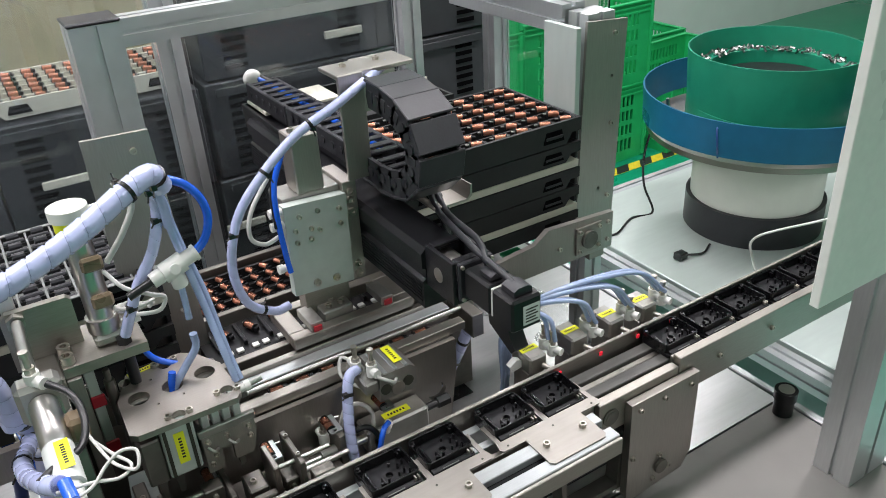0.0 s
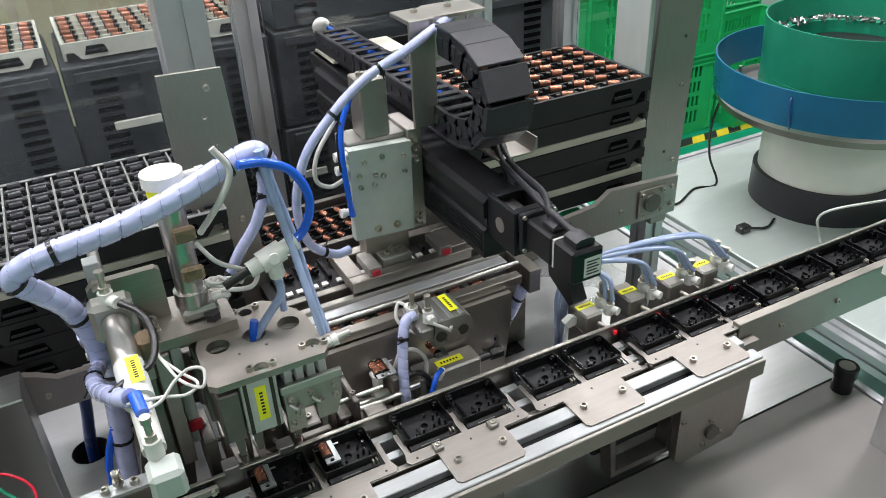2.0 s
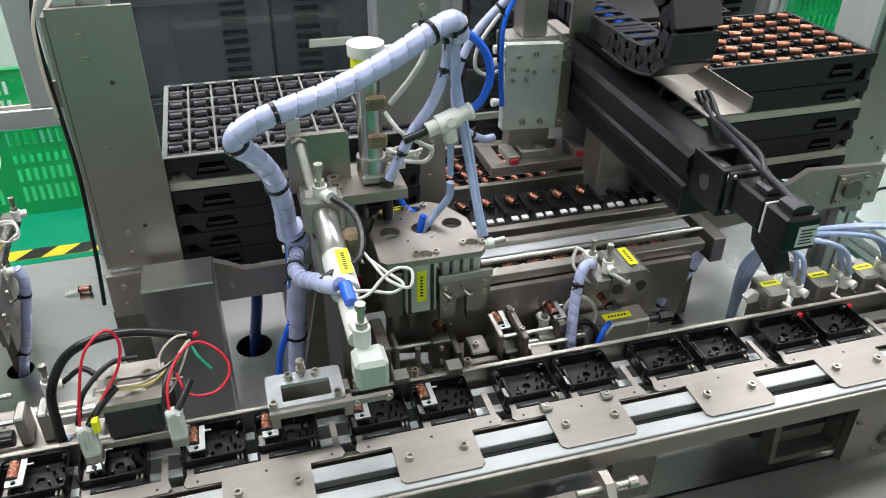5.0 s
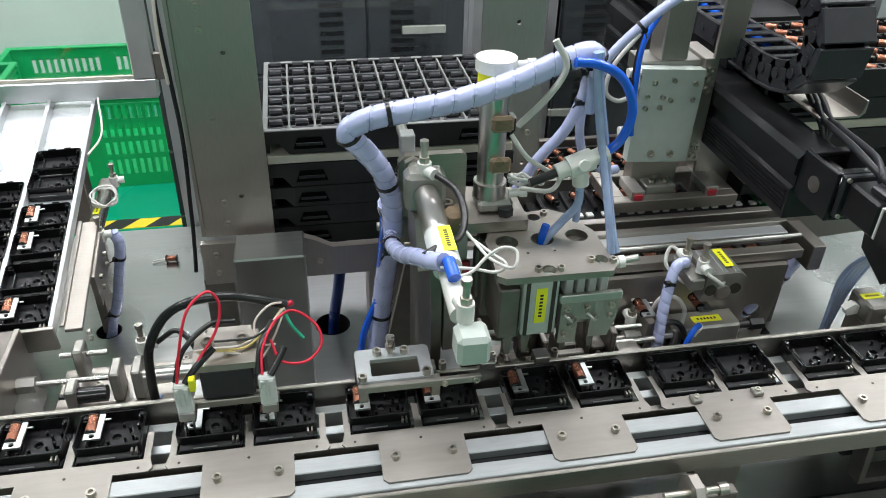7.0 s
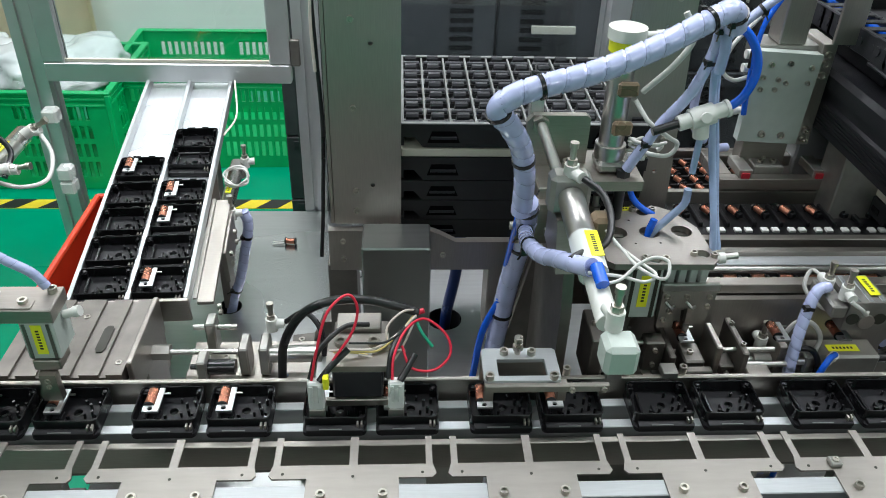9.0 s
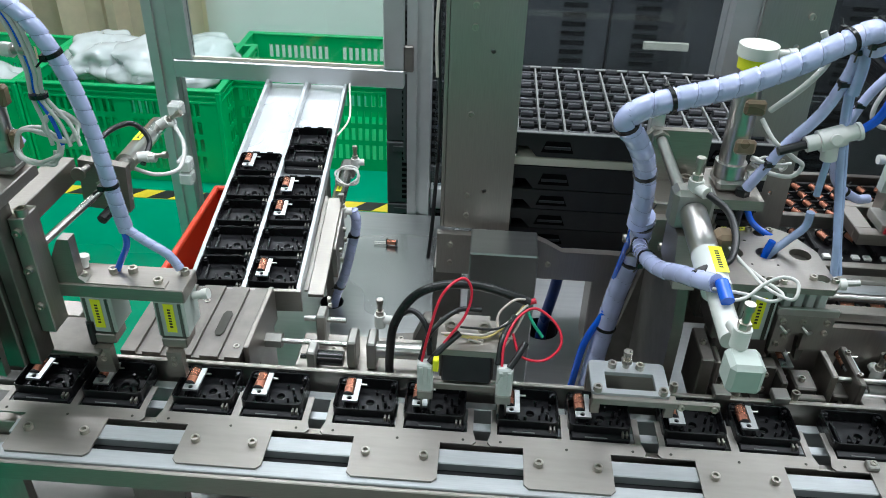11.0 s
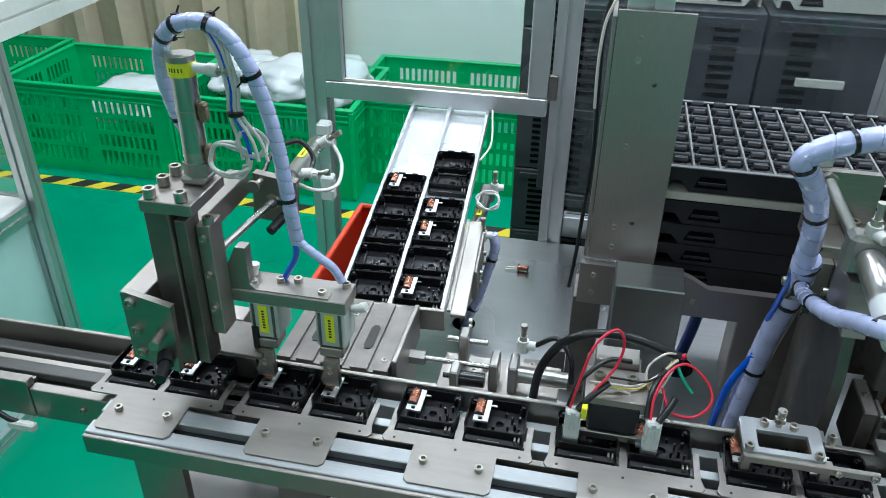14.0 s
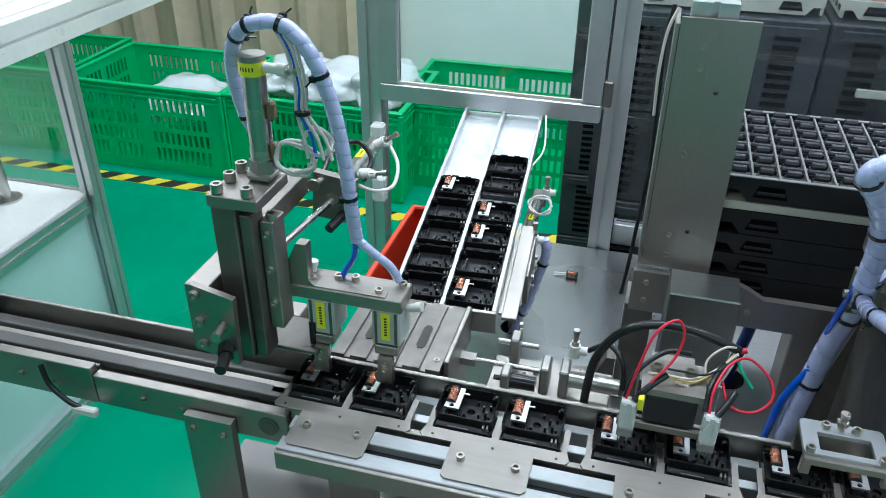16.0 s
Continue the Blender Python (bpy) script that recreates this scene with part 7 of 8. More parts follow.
def chute_cylinder():
    t = thing("gate_cylinder", (-0.475, 1.15, 0.80), "small air cylinder with knob beside the chute", "air cylinder")
    bm = B()
    cyl(bm, (-0.470, 1.08, 0.985), (-0.478, 1.25, 0.985), 0.012)
    part("barrel", bm, CHROME, t)
    bm = B()
    box(bm, (-0.488, 1.245, 0.972), (-0.462, 1.275, 1.0), 0.004)
    part("rear_head", bm, ALUG, t)
    bm = B()
    cyl(bm, (-0.470, 1.085, 0.985), (-0.470, 1.07, 0.985), 0.018, seg=8)
    cyl(bm, (-0.470, 1.07, 0.985), (-0.470, 1.04, 0.985), 0.007)
    part("front_nut", bm, ALUG, t)
    bm = B()
    bmesh.ops.create_uvsphere(bm, u_segments=12, v_segments=8, radius=0.013, matrix=Matrix.Translation((-0.472, 1.035, 0.978)))
    part("rubber_bumper", bm, RUBBER, t)
    speed_valve(t, (-0.462, 1.26, 0.99), side=(1, 0.2, 0))
    speed_valve(t, (-0.455, 1.085, 0.99), side=(1, 0.2, 0))
    loops(t, (-0.462, 1.18, 1.015), 0.022, 3, Euler((radians(30), 0, 0)).to_matrix(), seed=9)
    sleeve(t, [(-0.44, 1.10, 0.995), (-0.435, 1.10, 0.97), (-0.445, 1.10, 0.92), (-0.46, 1.10, 0.86), (-0.475, 1.105, 0.82), (-0.485, 1.105, 0.78)], 0.0085, (0.3, 0.7), wrap=0.016)
    bm = B()
    box(bm, (-0.492, 1.10, 0.80), (-0.478, 1.14, 0.975), 0.001)
    part("post", bm, STEEL, t)
    label_plate(t, (-0.474, 1.17, 0.9976), (0, 1, 0), (-1, 0, 0), 0.03, 0.009, 3)


chute_cylinder()


def loose_coil():
    t = thing("dropped_coil", (-0.405, 1.30, 0.806), "single copper coil lying on the steel table", "coil")
    a, d = Vector((-0.412, 1.302, 0.8075)), Vector((1, -0.12, 0)).normalized()
    bm = B()
    cyl(bm, a, a + d * 0.019, 0.0055)
    part("winding", bm, COPPER, t)
    for k in (0, 0.019):
        bm = B()
        cyl(bm, a + d * (k - 0.001), a + d * (k + 0.001), 0.0068)
        part("bobbin", bm, BLACK, t)
    for o in (-0.004, 0.004):
        bm = B()
        cyl(bm, a + Vector((-0.026, o, -0.005)), a + Vector((0, o * 0.6, -0.002)), 0.0012, seg=8)
        part("lead", bm, WHITEPL, t, "pale stiff lead")


loose_coil()


def red_bin():
    t = thing("red_bin", (-0.70, 1.1, 0.80), "bright red plastic bin standing under the chute", "bin")
    bm = B()
    lo = [(-0.676, 0.90), (-0.625, 0.90), (-0.625, 1.13), (-0.676, 1.13)]
    hi = [(-0.686, 0.88), (-0.625, 0.88), (-0.625, 1.16), (-0.686, 1.16)]
    for z, ring, nz, nring in ((0.801, lo, 0.985, hi),):
        v0 = [bm.verts.new((x, y, z)) for x, y in ring]
        v1 = [bm.verts.new((x, y, nz)) for x, y in nring]
        bm.faces.new(v0[::-1])
        for k in range(4):
            bm.faces.new((v0[k], v0[(k + 1) % 4], v1[(k + 1) % 4], v1[k]))
    bmesh.ops.solidify(bm, geom=bm.faces[:], thickness=0.003)
    part("body", bm, REDBIN, t)
    bm = B()
    for p, q in ((hi[0], hi[1]), (hi[3], hi[2]), (hi[0], hi[3])):
        a, b = Vector((*p, 0.987)), Vector((*q, 0.987))
        cyl(bm, a, b, 0.005, seg=8)
    part("rim", bm, REDBIN, t)


red_bin()


# ---------- transfer gripper at the end of the line ----------
def end_gripper():
    t = thing("end_gripper", (-0.70, 0.64, 0.80), "twin gripper station with upright cylinder over the line end", "gripper station")
    bm = B()
    box(bm, (-0.732, 0.600, 1.072), (-0.704, 0.640, 1.268), 0.0015)
    part("upright", bm, DARKST, t, "dark steel upright")
    bm = B()
    box(bm, (-0.7035, 0.606, 1.072), (-0.690, 0.634, 1.258), 0.001)
    part("guide_rail", bm, DARKST, t)
    bm = B()
    box(bm, (-0.734, 0.598, 1.2685), (-0.676, 0.672, 1.282), 0.001)
    part("top_plate", bm, STEEL, t)
    screws(t, [(-0.724, 0.606, 1.283), (-0.724, 0.634, 1.283), (-0.724, 0.660, 1.283), (-0.690, 0.606, 1.283)], (0, 0, 1), 0.0065, 0.010)
    bm = B()
    box(bm, (-0.708, 0.638, 1.2825), (-0.680, 0.668, 1.292), 0.003)
    cyl(bm, (-0.692, 0.652, 1.292), (-0.692, 0.652, 1.306), 0.0155, seg=6)
    part("cylinder_base", bm, ALUG, t, "cast base with hexagon nut")
    bm = B()
    cyl(bm, (-0.692, 0.652, 1.306), (-0.692, 0.652, 1.398), 0.0126, seg=20)
    c = part("cylinder_tube", bm, CHROME, t, "stainless cylinder tube")
    bm = B()
    cyl(bm, (-0.692, 0.652, 1.398), (-0.692, 0.652, 1.412), 0.0142, seg=20)
    part("label_band", bm, YELLOW, c, "yellow printed label band")
    bm = B()
    for k in range(5):
        a = radians(-90 + 13 * (k - 2))
        p = Vector((-0.692 + 0.0138 * math.cos(a), 0.652 + 0.0138 * math.sin(a), 1.4035))
        cyl(bm, p, p + Vector((0, 0, 0.004)), 0.0008, seg=6)
    part("print", bm, INK_SHADE, c)
    bm = B()
    cyl(bm, (-0.692, 0.652, 1.412), (-0.692, 0.652, 1.418), 0.0142, seg=16)
    part("cap", bm, ALUG, c)
    for zz in (1.36, 1.315):
        bm = B()
        box(bm, (-0.6795, 0.644, zz - 0.009), (-0.671, 0.656, zz + 0.011), 0.0025)
        part("reed_switch", bm, BROWN, c, "smoky clear reed switch")
        bm = B()
        cyl(bm, (-0.692, 0.652, zz - 0.003), (-0.692, 0.652, zz + 0.003), 0.0131, seg=20)
        part("switch_clamp", bm, BOLT, c, "thin steel clamp band")
    fitting(t, (-0.678, 0.650, 1.406), (1, -0.1, 0), 0.0065, 0.026)
    bm = B()
    cyl(bm, (-0.652, 0.648, 1.406), (-0.640, 0.647, 1.406), 0.0045)
    part("screw_end", bm, BOLT, t)
    # moving carriage with the L arm
    bm = B()
    box(bm, (-0.6895, 0.622, 1.105), (-0.674, 0.6502, 1.245), 0.001)
    part("carriage", bm, STEELV, t)
    screws(t, [(-0.682, 0.622, z) for z in (1.23, 1.185, 1.14)], (0, -1, 0), 0.0045)
    screws(t, [(-0.678, 0.63, 1.245)], (0, 0, 1), 0.006, 0.008)
    bm = B()
    prism(bm, [(-0.690, 1.136), (-0.560, 1.136), (-0.560, 1.152), (-0.645, 1.152), (-0.652, 1.158), (-0.652, 1.205), (-0.664, 1.205), (-0.690, 1.152)], "y", 0.6505, 0.664)
    part("l_arm", bm, STEEL, t)
    bm = B()
    box(bm, (-0.690, 0.648, 1.134), (-0.540, 0.690, 1.1505), 0.001)
    part("arm_plate", bm, STEEL, t)
    screws(t, [(-0.652, 0.660, 1.152), (-0.625, 0.675, 1.1505), (-0.605, 0.678, 1.1505), (-0.570, 0.66, 1.1505), (-0.548, 0.680, 1.1505)], (0, 0, 1), 0.005, 0.006)
    for x in (-0.640, -0.560):
        bm = B()
        box(bm, (x - 0.017, 0.650, 1.085), (x + 0.017, 0.690, 1.1335), 0.002)
        g = part("gripper_body", bm, PALEGREEN, t, "pale aluminium gripper body")
        # darker strips on the face stand for shade in its grooves
        bm = B()
        for k in (-0.012, 0.012):
            box(bm, (x + k - 0.0015, 0.6488, 1.087), (x + k + 0.0015, 0.6499, 1.132))
        part("groove", bm, DARKST, g)
        label_plate(t, (x, 0.6496, 1.112), (0, 0, 1), (-1, 0, 0), 0.038, 0.011, 5)
        bm = B()
        box(bm, (x - 0.014, 0.648, 1.072), (x + 0.014, 0.675, 1.0845), 0.001)
        part("jaw_block", bm, STEEL, t)
        bm = B()
        prism(bm, [(x - 0.008, 1.0715), (x + 0.009, 1.0715), (x + 0.009, 1.055), (x + 0.010, 1.036), (x - 0.010, 1.036), (x - 0.012, 1.045), (x - 0.008, 1.055)], "y", 0.640, 0.650)
        part("finger", bm, STEEL, t)
        screws(t, [(x, 0.640, 1.064), (x, 0.640, 1.056)], (0, -1, 0), 0.003, 0.002)
    fitting(t, (-0.541, 0.675, 1.125), (1, 0, 0.3), 0.006, 0.018)
    fitting(t, (-0.66, 0.68, 1.152), (0.1, 0.1, 1), 0.006, 0.014)
    # pivot block
    before = set(t.children)
    bm = B()
    prism(bm, [(-0.765, 1.075), (-0.715, 1.062), (-0.712, 1.150), (-0.762, 1.162)], "y", 0.572, 0.580)
    part("side_plate", bm, STEEL, t)
    bm = B()
    box(bm, (-0.775, 0.5805, 1.065), (-0.746, 0.665, 1.155), 0.001)
    part("pivot_block", bm, STEEL, t)
    screws(t, [(-0.757, 0.572, 1.15), (-0.756, 0.572, 1.115), (-0.755, 0.572, 1.085)], (0, -1, 0), 0.0062, 0.006)
    bm = B()
    cyl(bm, (-0.728, 0.572, 1.115), (-0.722, 0.545, 1.118), 0.0055)
    part("bolt", bm, BOLT, t)
    bm = B()
    cyl(bm, (-0.728, 0.572, 1.085), (-0.722, 0.558, 1.084), 0.0095, seg=6)
    cyl(bm, (-0.722, 0.558, 1.084), (-0.716, 0.535, 1.083), 0.0065)
    part("shock_absorber", bm, RUBBER, t)
    bm = B()
    box(bm, (-0.728, 0.632, 1.0435), (-0.648, 0.692, 1.0485), 0.0008)
    part("base_plate", bm, DARKST, t)
    for x, y in ((-0.660, 0.65),):
        bm = B()
        cyl(bm, (x, y, 1.012), (x, y, 1.078), 0.0045)
        part("stop_pin", bm, RUBBER, t)
    for ob in set(t.children) - before:
        ob.location += Vector((0.008, 0, 0.022))
    bm = B()
    box(bm, (-0.724, 0.692, 0.80), (-0.690, 0.72, 1.0715), 0.001)
    part("stand", bm, STEELV, t)
    # horizontal rod, bracket and far cylinder
    bm = B()
    cyl(bm, (-0.700, 0.665, 1.180), (-0.672, 0.775, 1.196), 0.0045)
    part("rod", bm, CHROME, t)
    bm = B()
    prism(bm, [(-0.70, 1.17), (-0.645, 1.165), (-0.640, 1.225), (-0.695, 1.232)], "y", 0.776, 0.788, [(-0.672, 1.196, 0.006)])
    part("rod_bracket", bm, STEEL, t)
    bm = B()
    box(bm, (-0.732, 0.6405, 1.20), (-0.705, 0.788, 1.228), 0.001)
    part("top_arm", bm, STEEL, t)
    bm = B()
    cyl(bm, (-0.672, 0.775, 1.196), (-0.670, 0.784, 1.197), 0.011, seg=6)
    cyl(bm, (-0.688, 0.760, 1.222), (-0.684, 0.776, 1.223), 0.004)
    cyl(bm, (-0.688, 0.758, 1.222), (-0.6885, 0.762, 1.222), 0.008)
    part("nut", bm, BOLT, t)
    bm = B()
    cyl(bm, (-0.655, 0.79, 1.18), (-0.665, 0.745, 1.172), 0.006)
    part("damper", bm, RUBBER, t)
    a, b = Vector((-0.672, 0.80, 1.196)), Vector((-0.705, 1.02, 1.165))
    bm = B()
    cyl(bm, a, a.lerp(b, 0.25), 0.008)
    cyl(bm, a.lerp(b, 0.25), b, 0.0125)
    part("far_cylinder", bm, CHROME, t)
    label_plate(t, a.lerp(b, 0.6) + Vector((0, 0, 0.0128)), (b - a), Vector((0, 0, 1)).cross(b - a), 0.04, 0.01, 3)
    speed_valve(t, a.lerp(b, 0.9) + Vector((0.008, 0, 0.006)), (0.6, 0, 0.4), (1, 0, 0))
    speed_valve(t, a.lerp(b, 0.35) + Vector((0.008, 0, 0.0)), (0.6, 0, 0.1), (1, 0, 0))
    hose(t, [a.lerp(b, 0.9) + Vector((0.03, 0, 0.01)), (-0.65, 0.97, 1.16), (-0.645, 0.93, 1.145), (-0.665, 0.90, 1.15), (-0.69, 0.88, 1.17), (-0.70, 0.85, 1.185)], 0.0028, GREYTUBE, "lead", "pale lead")
    hose(t, [(-0.70, 0.80, 1.20), (-0.70, 0.85, 1.225), (-0.685, 0.90, 1.222), (-0.665, 0.90, 1.20), (-0.665, 0.87, 1.18)], 0.0035, RUBBER, "hose", "black hose")
    # loom
    sleeve(t, [(-0.700, 0.690, 1.29), (-0.722, 0.685, 1.33), (-0.725, 0.670, 1.385), (-0.712, 0.655, 1.425), (-0.688, 0.645, 1.448), (-0.655, 0.645, 1.452), (-0.630, 0.648, 1.430), (-0.613, 0.655, 1.380), (-0.604, 0.66, 1.32), (-0.600, 0.665, 1.25), (-0.598, 0.67, 1.21)], 0.0080, (0.12, 0.34, 0.40, 0.50, 0.66, 0.88), wrap=0.015)
    sleeve(t, [(-0.600, 0.668, 1.215), (-0.580, 0.672, 1.195), (-0.562, 0.676, 1.178), (-0.553, 0.680, 1.158)], 0.0052, (), wrap=0.011)
    hose(t, [(-0.600, 0.668, 1.215), (-0.602, 0.672, 1.190), (-0.615, 0.676, 1.165), (-0.622, 0.678, 1.152)], 0.0035, BLUE, "hose", "blue hose")
    for k in range(4):
        o = Vector((0.0035 * k, 0.002 * (k % 2), 0.0))
        hose(t, [o + Vector(p) for p in ((-0.662, 0.648, 1.446), (-0.650, 0.645, 1.425), (-0.644, 0.645, 1.39), (-0.645, 0.645, 1.365), (-0.638 + 0.004 * k, 0.642, 1.340), (-0.634 + 0.005 * k, 0.640, 1.318))], 0.0019, BLUE if k == 1 else GREYTUBE, "lead", "blue hose" if k == 1 else "thin pale lead")
    bm = B()
    cyl(bm, (-0.639, 0.646, 1.363), (-0.639, 0.646, 1.367), 0.0085, seg=14)
    part("cable_tie", bm, RUBBER, t, "black cable tie")
    loops(t, (-0.650, 0.642, 1.314), 0.021, 3, Euler((radians(60), radians(10), 0)).to_matrix(), seed=4)
    loops(t, (-0.625, 0.645, 1.335), 0.016, 2, Euler((radians(70), radians(30), 0)).to_matrix(), seed=6)
    return t


end_gripper()


# ---------- reed sensors beside the feed ----------
def stoppers():
    base = None
    for i, x in enumerate((0.581, 0.659, 0.733, 0.802)):
        t = thing("stop_cylinder", (x, 0.71, 0.80), "small stopper cylinder with yellow sticker and air hoses", "air cylinder", "stopper cylinders")
        bm = B()
        box(bm, (x - 0.015, 0.694, 1.012), (x + 0.016, 0.740, 1.042), 0.003)
        part("body", bm, ALUG, t)
        label_plate(t, (x, 0.718, 1.0423), (1, 0, 0), (0, 1, 0), 0.029, 0.011, 6)
        bm = B()
        cyl(bm, (x + 0.006, 0.692, 1.026), (x + 0.016, 0.668, 1.022), 0.004)
        part("stop_pin", bm, STEEL, t)
        bm = B()
        box(bm, (x + 0.013, 0.6645, 1.019), (x + 0.019, 0.6675, 1.026), 0.001)
        part("sensor_window", bm, REDGLOW, t, "red lit sensor window")
        speed_valve(t, (x + 0.026, 0.715, 1.035), side=(0, -1, 0))
        speed_valve(t, (x + 0.030, 0.700, 1.030), side=(0.3, -1, 0))
        bm = B()
        box(bm, (x - 0.014, 0.70, 0.80), (x + 0.016, 0.735, 1.0118), 0.001)
        part("stand", bm, STEELV, t)
        if i == 0:
            bm = B()
            prism(bm, [(x - 0.036, 1.026), (x - 0.024, 1.034), (x - 0.0155, 1.030), (x - 0.0155, 1.018), (x - 0.030, 1.016)], "y", 0.714, 0.724)
            part("plug", bm, WHITEPL, t)
        for k in range(2):
            e = Vector((x + 0.027 + 0.004 * k, 0.705 - 0.01 * k, 1.055))
            hose(t, [e, e + Vector((-0.004 - 0.02 * i, 0.01, 0.035 + 0.006 * i)), Vector((0.575 + 0.01 * k + 0.01 * i, 0.735, 1.095 + 0.004 * i)), Vector((0.560 + 0.008 * k + 0.006 * i, 0.755, 1.05)), Vector((0.572 + 0.008 * k, 0.77, 0.95)), Vector((0.575 + 0.008 * k, 0.78, 0.80))], 0.0036, CLEARB, "air_hose", "pale blue air hose")


stoppers()


def leaning_hose():
    t = thing("hose_loom", (0.52, 0.93, 0.80), "spiral-wrapped loom leaning over the table opening", "hose loom")
    sleeve(t, [(0.54, 0.95, 0.803), (0.555, 0.93, 0.85), (0.575, 0.90, 0.93), (0.59, 0.88, 1.0)], 0.010, (0.2, 0.4, 0.6, 0.8), wrap=0.02)


leaning_hose()


def black_knob():
    t = thing("bottle_cap_stand", (1.018, 0.575, 0.803), "black capped cylinder standing beside the table edge", "cylinder")
    bm = B()
    cyl(bm, (1.018, 0.575, 0.8005), (1.018, 0.575, 0.832), 0.0165, seg=20)
    part("stem", bm, BLACK, t)
    bm = B()
    cyl(bm, (1.018, 0.575, 0.832), (1.018, 0.575, 0.850), 0.019, seg=20)
    part("cap", bm, BLACK, t)
    bm = B()
    cyl(bm, (1.018, 0.575, 0.850), (1.018, 0.575, 0.851), 0.013, seg=20)
    part("ring", bm, CHROME, t)


black_knob()


# ---------- vibratory bowl ----------
def ring_wall(bm, c, r0, r1, z0, z1, th=0.004, seg=56, a0=0.0, a1=2 * math.pi):
    n = seg
    rows = []
    for k in range(n + 1):
        a = a0 + (a1 - a0) * k / n
        u = Vector((math.cos(a), math.sin(a), 0))
        rows.append([bm.verts.new(c + u * r + Vector((0, 0, z))) for r, z in ((r0, z0), (r1, z1), (r1 - th, z1), (r0 - th, z0))])
    for p, q in zip(rows, rows[1:]):
        for k in range(4):
            bm.faces.new((p[k], q[k], q[(k + 1) % 4], p[(k + 1) % 4]))
    bmesh.ops.remove_doubles(bm, verts=bm.verts, dist=1e-5)


def bowl_feeder():
    c = Vector((1.70, 1.174, 0))
    t = thing("bowl_feeder", (1.70, 1.174, 0.715), "vibratory bowl feeder with green bowl, blue skirt and cream base", "bowl feeder")
    bm = B()
    cyl(bm, c + Vector((0, 0, 0.7155)), c + Vector((0, 0, 0.800)), 0.177, seg=56)
    part("base_ring", bm, GREYPL, t, "dark grey base ring")
    bm = B()
    cyl(bm, c + Vector((0, 0, 0.8005)), c + Vector((0, 0, 0.975)), 0.166, seg=56)
    part("drum", bm, CREAM, t, "cream drum")
    bm = B()
    ring_wall(bm, c, 0.306, 0.310, 1.005, 1.090)
    part("skirt", bm, BOWLB, t, "blue painted skirt")
    bm = B()
    cyl(bm, c + Vector((0, 0, 0.976)), c + Vector((0, 0, 0.990)), 0.294, seg=56)
    part("track_floor", bm, STEEL, t, "worn steel track")
    bm = B()
    ring_wall(bm, c, 0.196, 0.208, 0.9905, 1.186)
    part("bowl_wall", bm, BOWLG, t, "green coated bowl wall")
    bm = B()
    cyl(bm, c + Vector((0, 0, 0.9905)), c + Vector((0, 0, 1.10)), 0.190, seg=56)
    part("bowl_floor", bm, BOWLG, t)
    bm = B()
    ring_wall(bm, c, 0.186, 0.186, 1.101, 1.135, 0.03)
    part("inner_ledge", bm, BOWLG, t)
    bm = B()
    rnd = random.Random(3)
    for k in range(160):
        a, r = rnd.uniform(0, 2 * math.pi), rnd.uniform(0.150, 0.188)
        p = c + Vector((math.cos(a) * r, math.sin(a) * r, 1.138))
        cbox(bm, p, (0.016, 0.005, 0.004), 0, Euler((rnd.random(), rnd.random(), rnd.random() * 6)).to_matrix())
    p = part("component_heap", bm, PARTS, t, "small loose metal parts")
    tagged(p, kind="stuff")
    bm = B()
    cyl(bm, c + Vector((0, 0, 1.1005)), c + Vector((0, 0, 1.108)), 0.14, seg=40)
    part("parts_bed", bm, BLACK, t, "dark bed of parts")
    bm = B()
    ring_wall(bm, c + Vector((0.03, -0.02, 0)), 0.235, 0.235, 0.9905, 1.055, 0.003, 24, 2.2, 3.6)
    part("guide_wall", bm, BOWLG, t)
    bm = B()
    cyl(bm, c + Vector((-0.24, 0.10, 1.0)), c + Vector((-0.25, 0.105, 1.085)), 0.004)
    part("air_jet", bm, CHROME, t)
    hose(t, [c + Vector((-0.285, -0.09, 1.0)), c + Vector((-0.302, -0.098, 1.04)), c + Vector((-0.298, -0.09, 1.072)), c + Vector((-0.27, -0.08, 1.08))], 0.0022, BLUED, "wire", "blue wire")
    u = thing("bowl_cable", (1.5, 1.35, 0.715), "thin black cables lying on the feeder table", "cable")
    hose(u, [(1.46, 1.33, 1.0), (1.47, 1.36, 0.90), (1.50, 1.38, 0.80), (1.52, 1.36, 0.72), (1.45, 1.37, 0.7185), (1.36, 1.33, 0.7185), (1.31, 1.34, 0.7185)], 0.0032, RUBBER, "cable")
    hose(u, [(1.40, 1.14, 0.722), (1.45, 1.12, 0.719), (1.50, 1.14, 0.719)], 0.003, RUBBER, "cable")
    bm = B()
    box(bm, (1.375, 1.125, 0.7155), (1.405, 1.15, 0.735), 0.003)
    part("socket", bm, RUBBER, u)
    hose(u, [(1.42, 0.93, 0.722), (1.46, 0.90, 0.72), (1.52, 0.92, 0.72), (1.60, 0.94, 0.722)], 0.003, RUBBER, "cable")
    w = thing("wire_guide", (1.42, 0.95, 0.715), "bent bright wire guide beside the feeder", "wire guide")
    hose(w, [(1.44, 0.93, 0.716), (1.40, 0.94, 0.80), (1.42, 0.955, 0.845), (1.50, 0.86, 0.90), (1.56, 0.78, 0.95), (1.60, 0.72, 1.0)], 0.003, CHROME, "rod")
    hose(w, [(1.40, 0.935, 0.7165), (1.43, 0.91, 0.73), (1.40, 0.925, 0.72)], 0.004, GREYPL, "clip")


bowl_feeder()


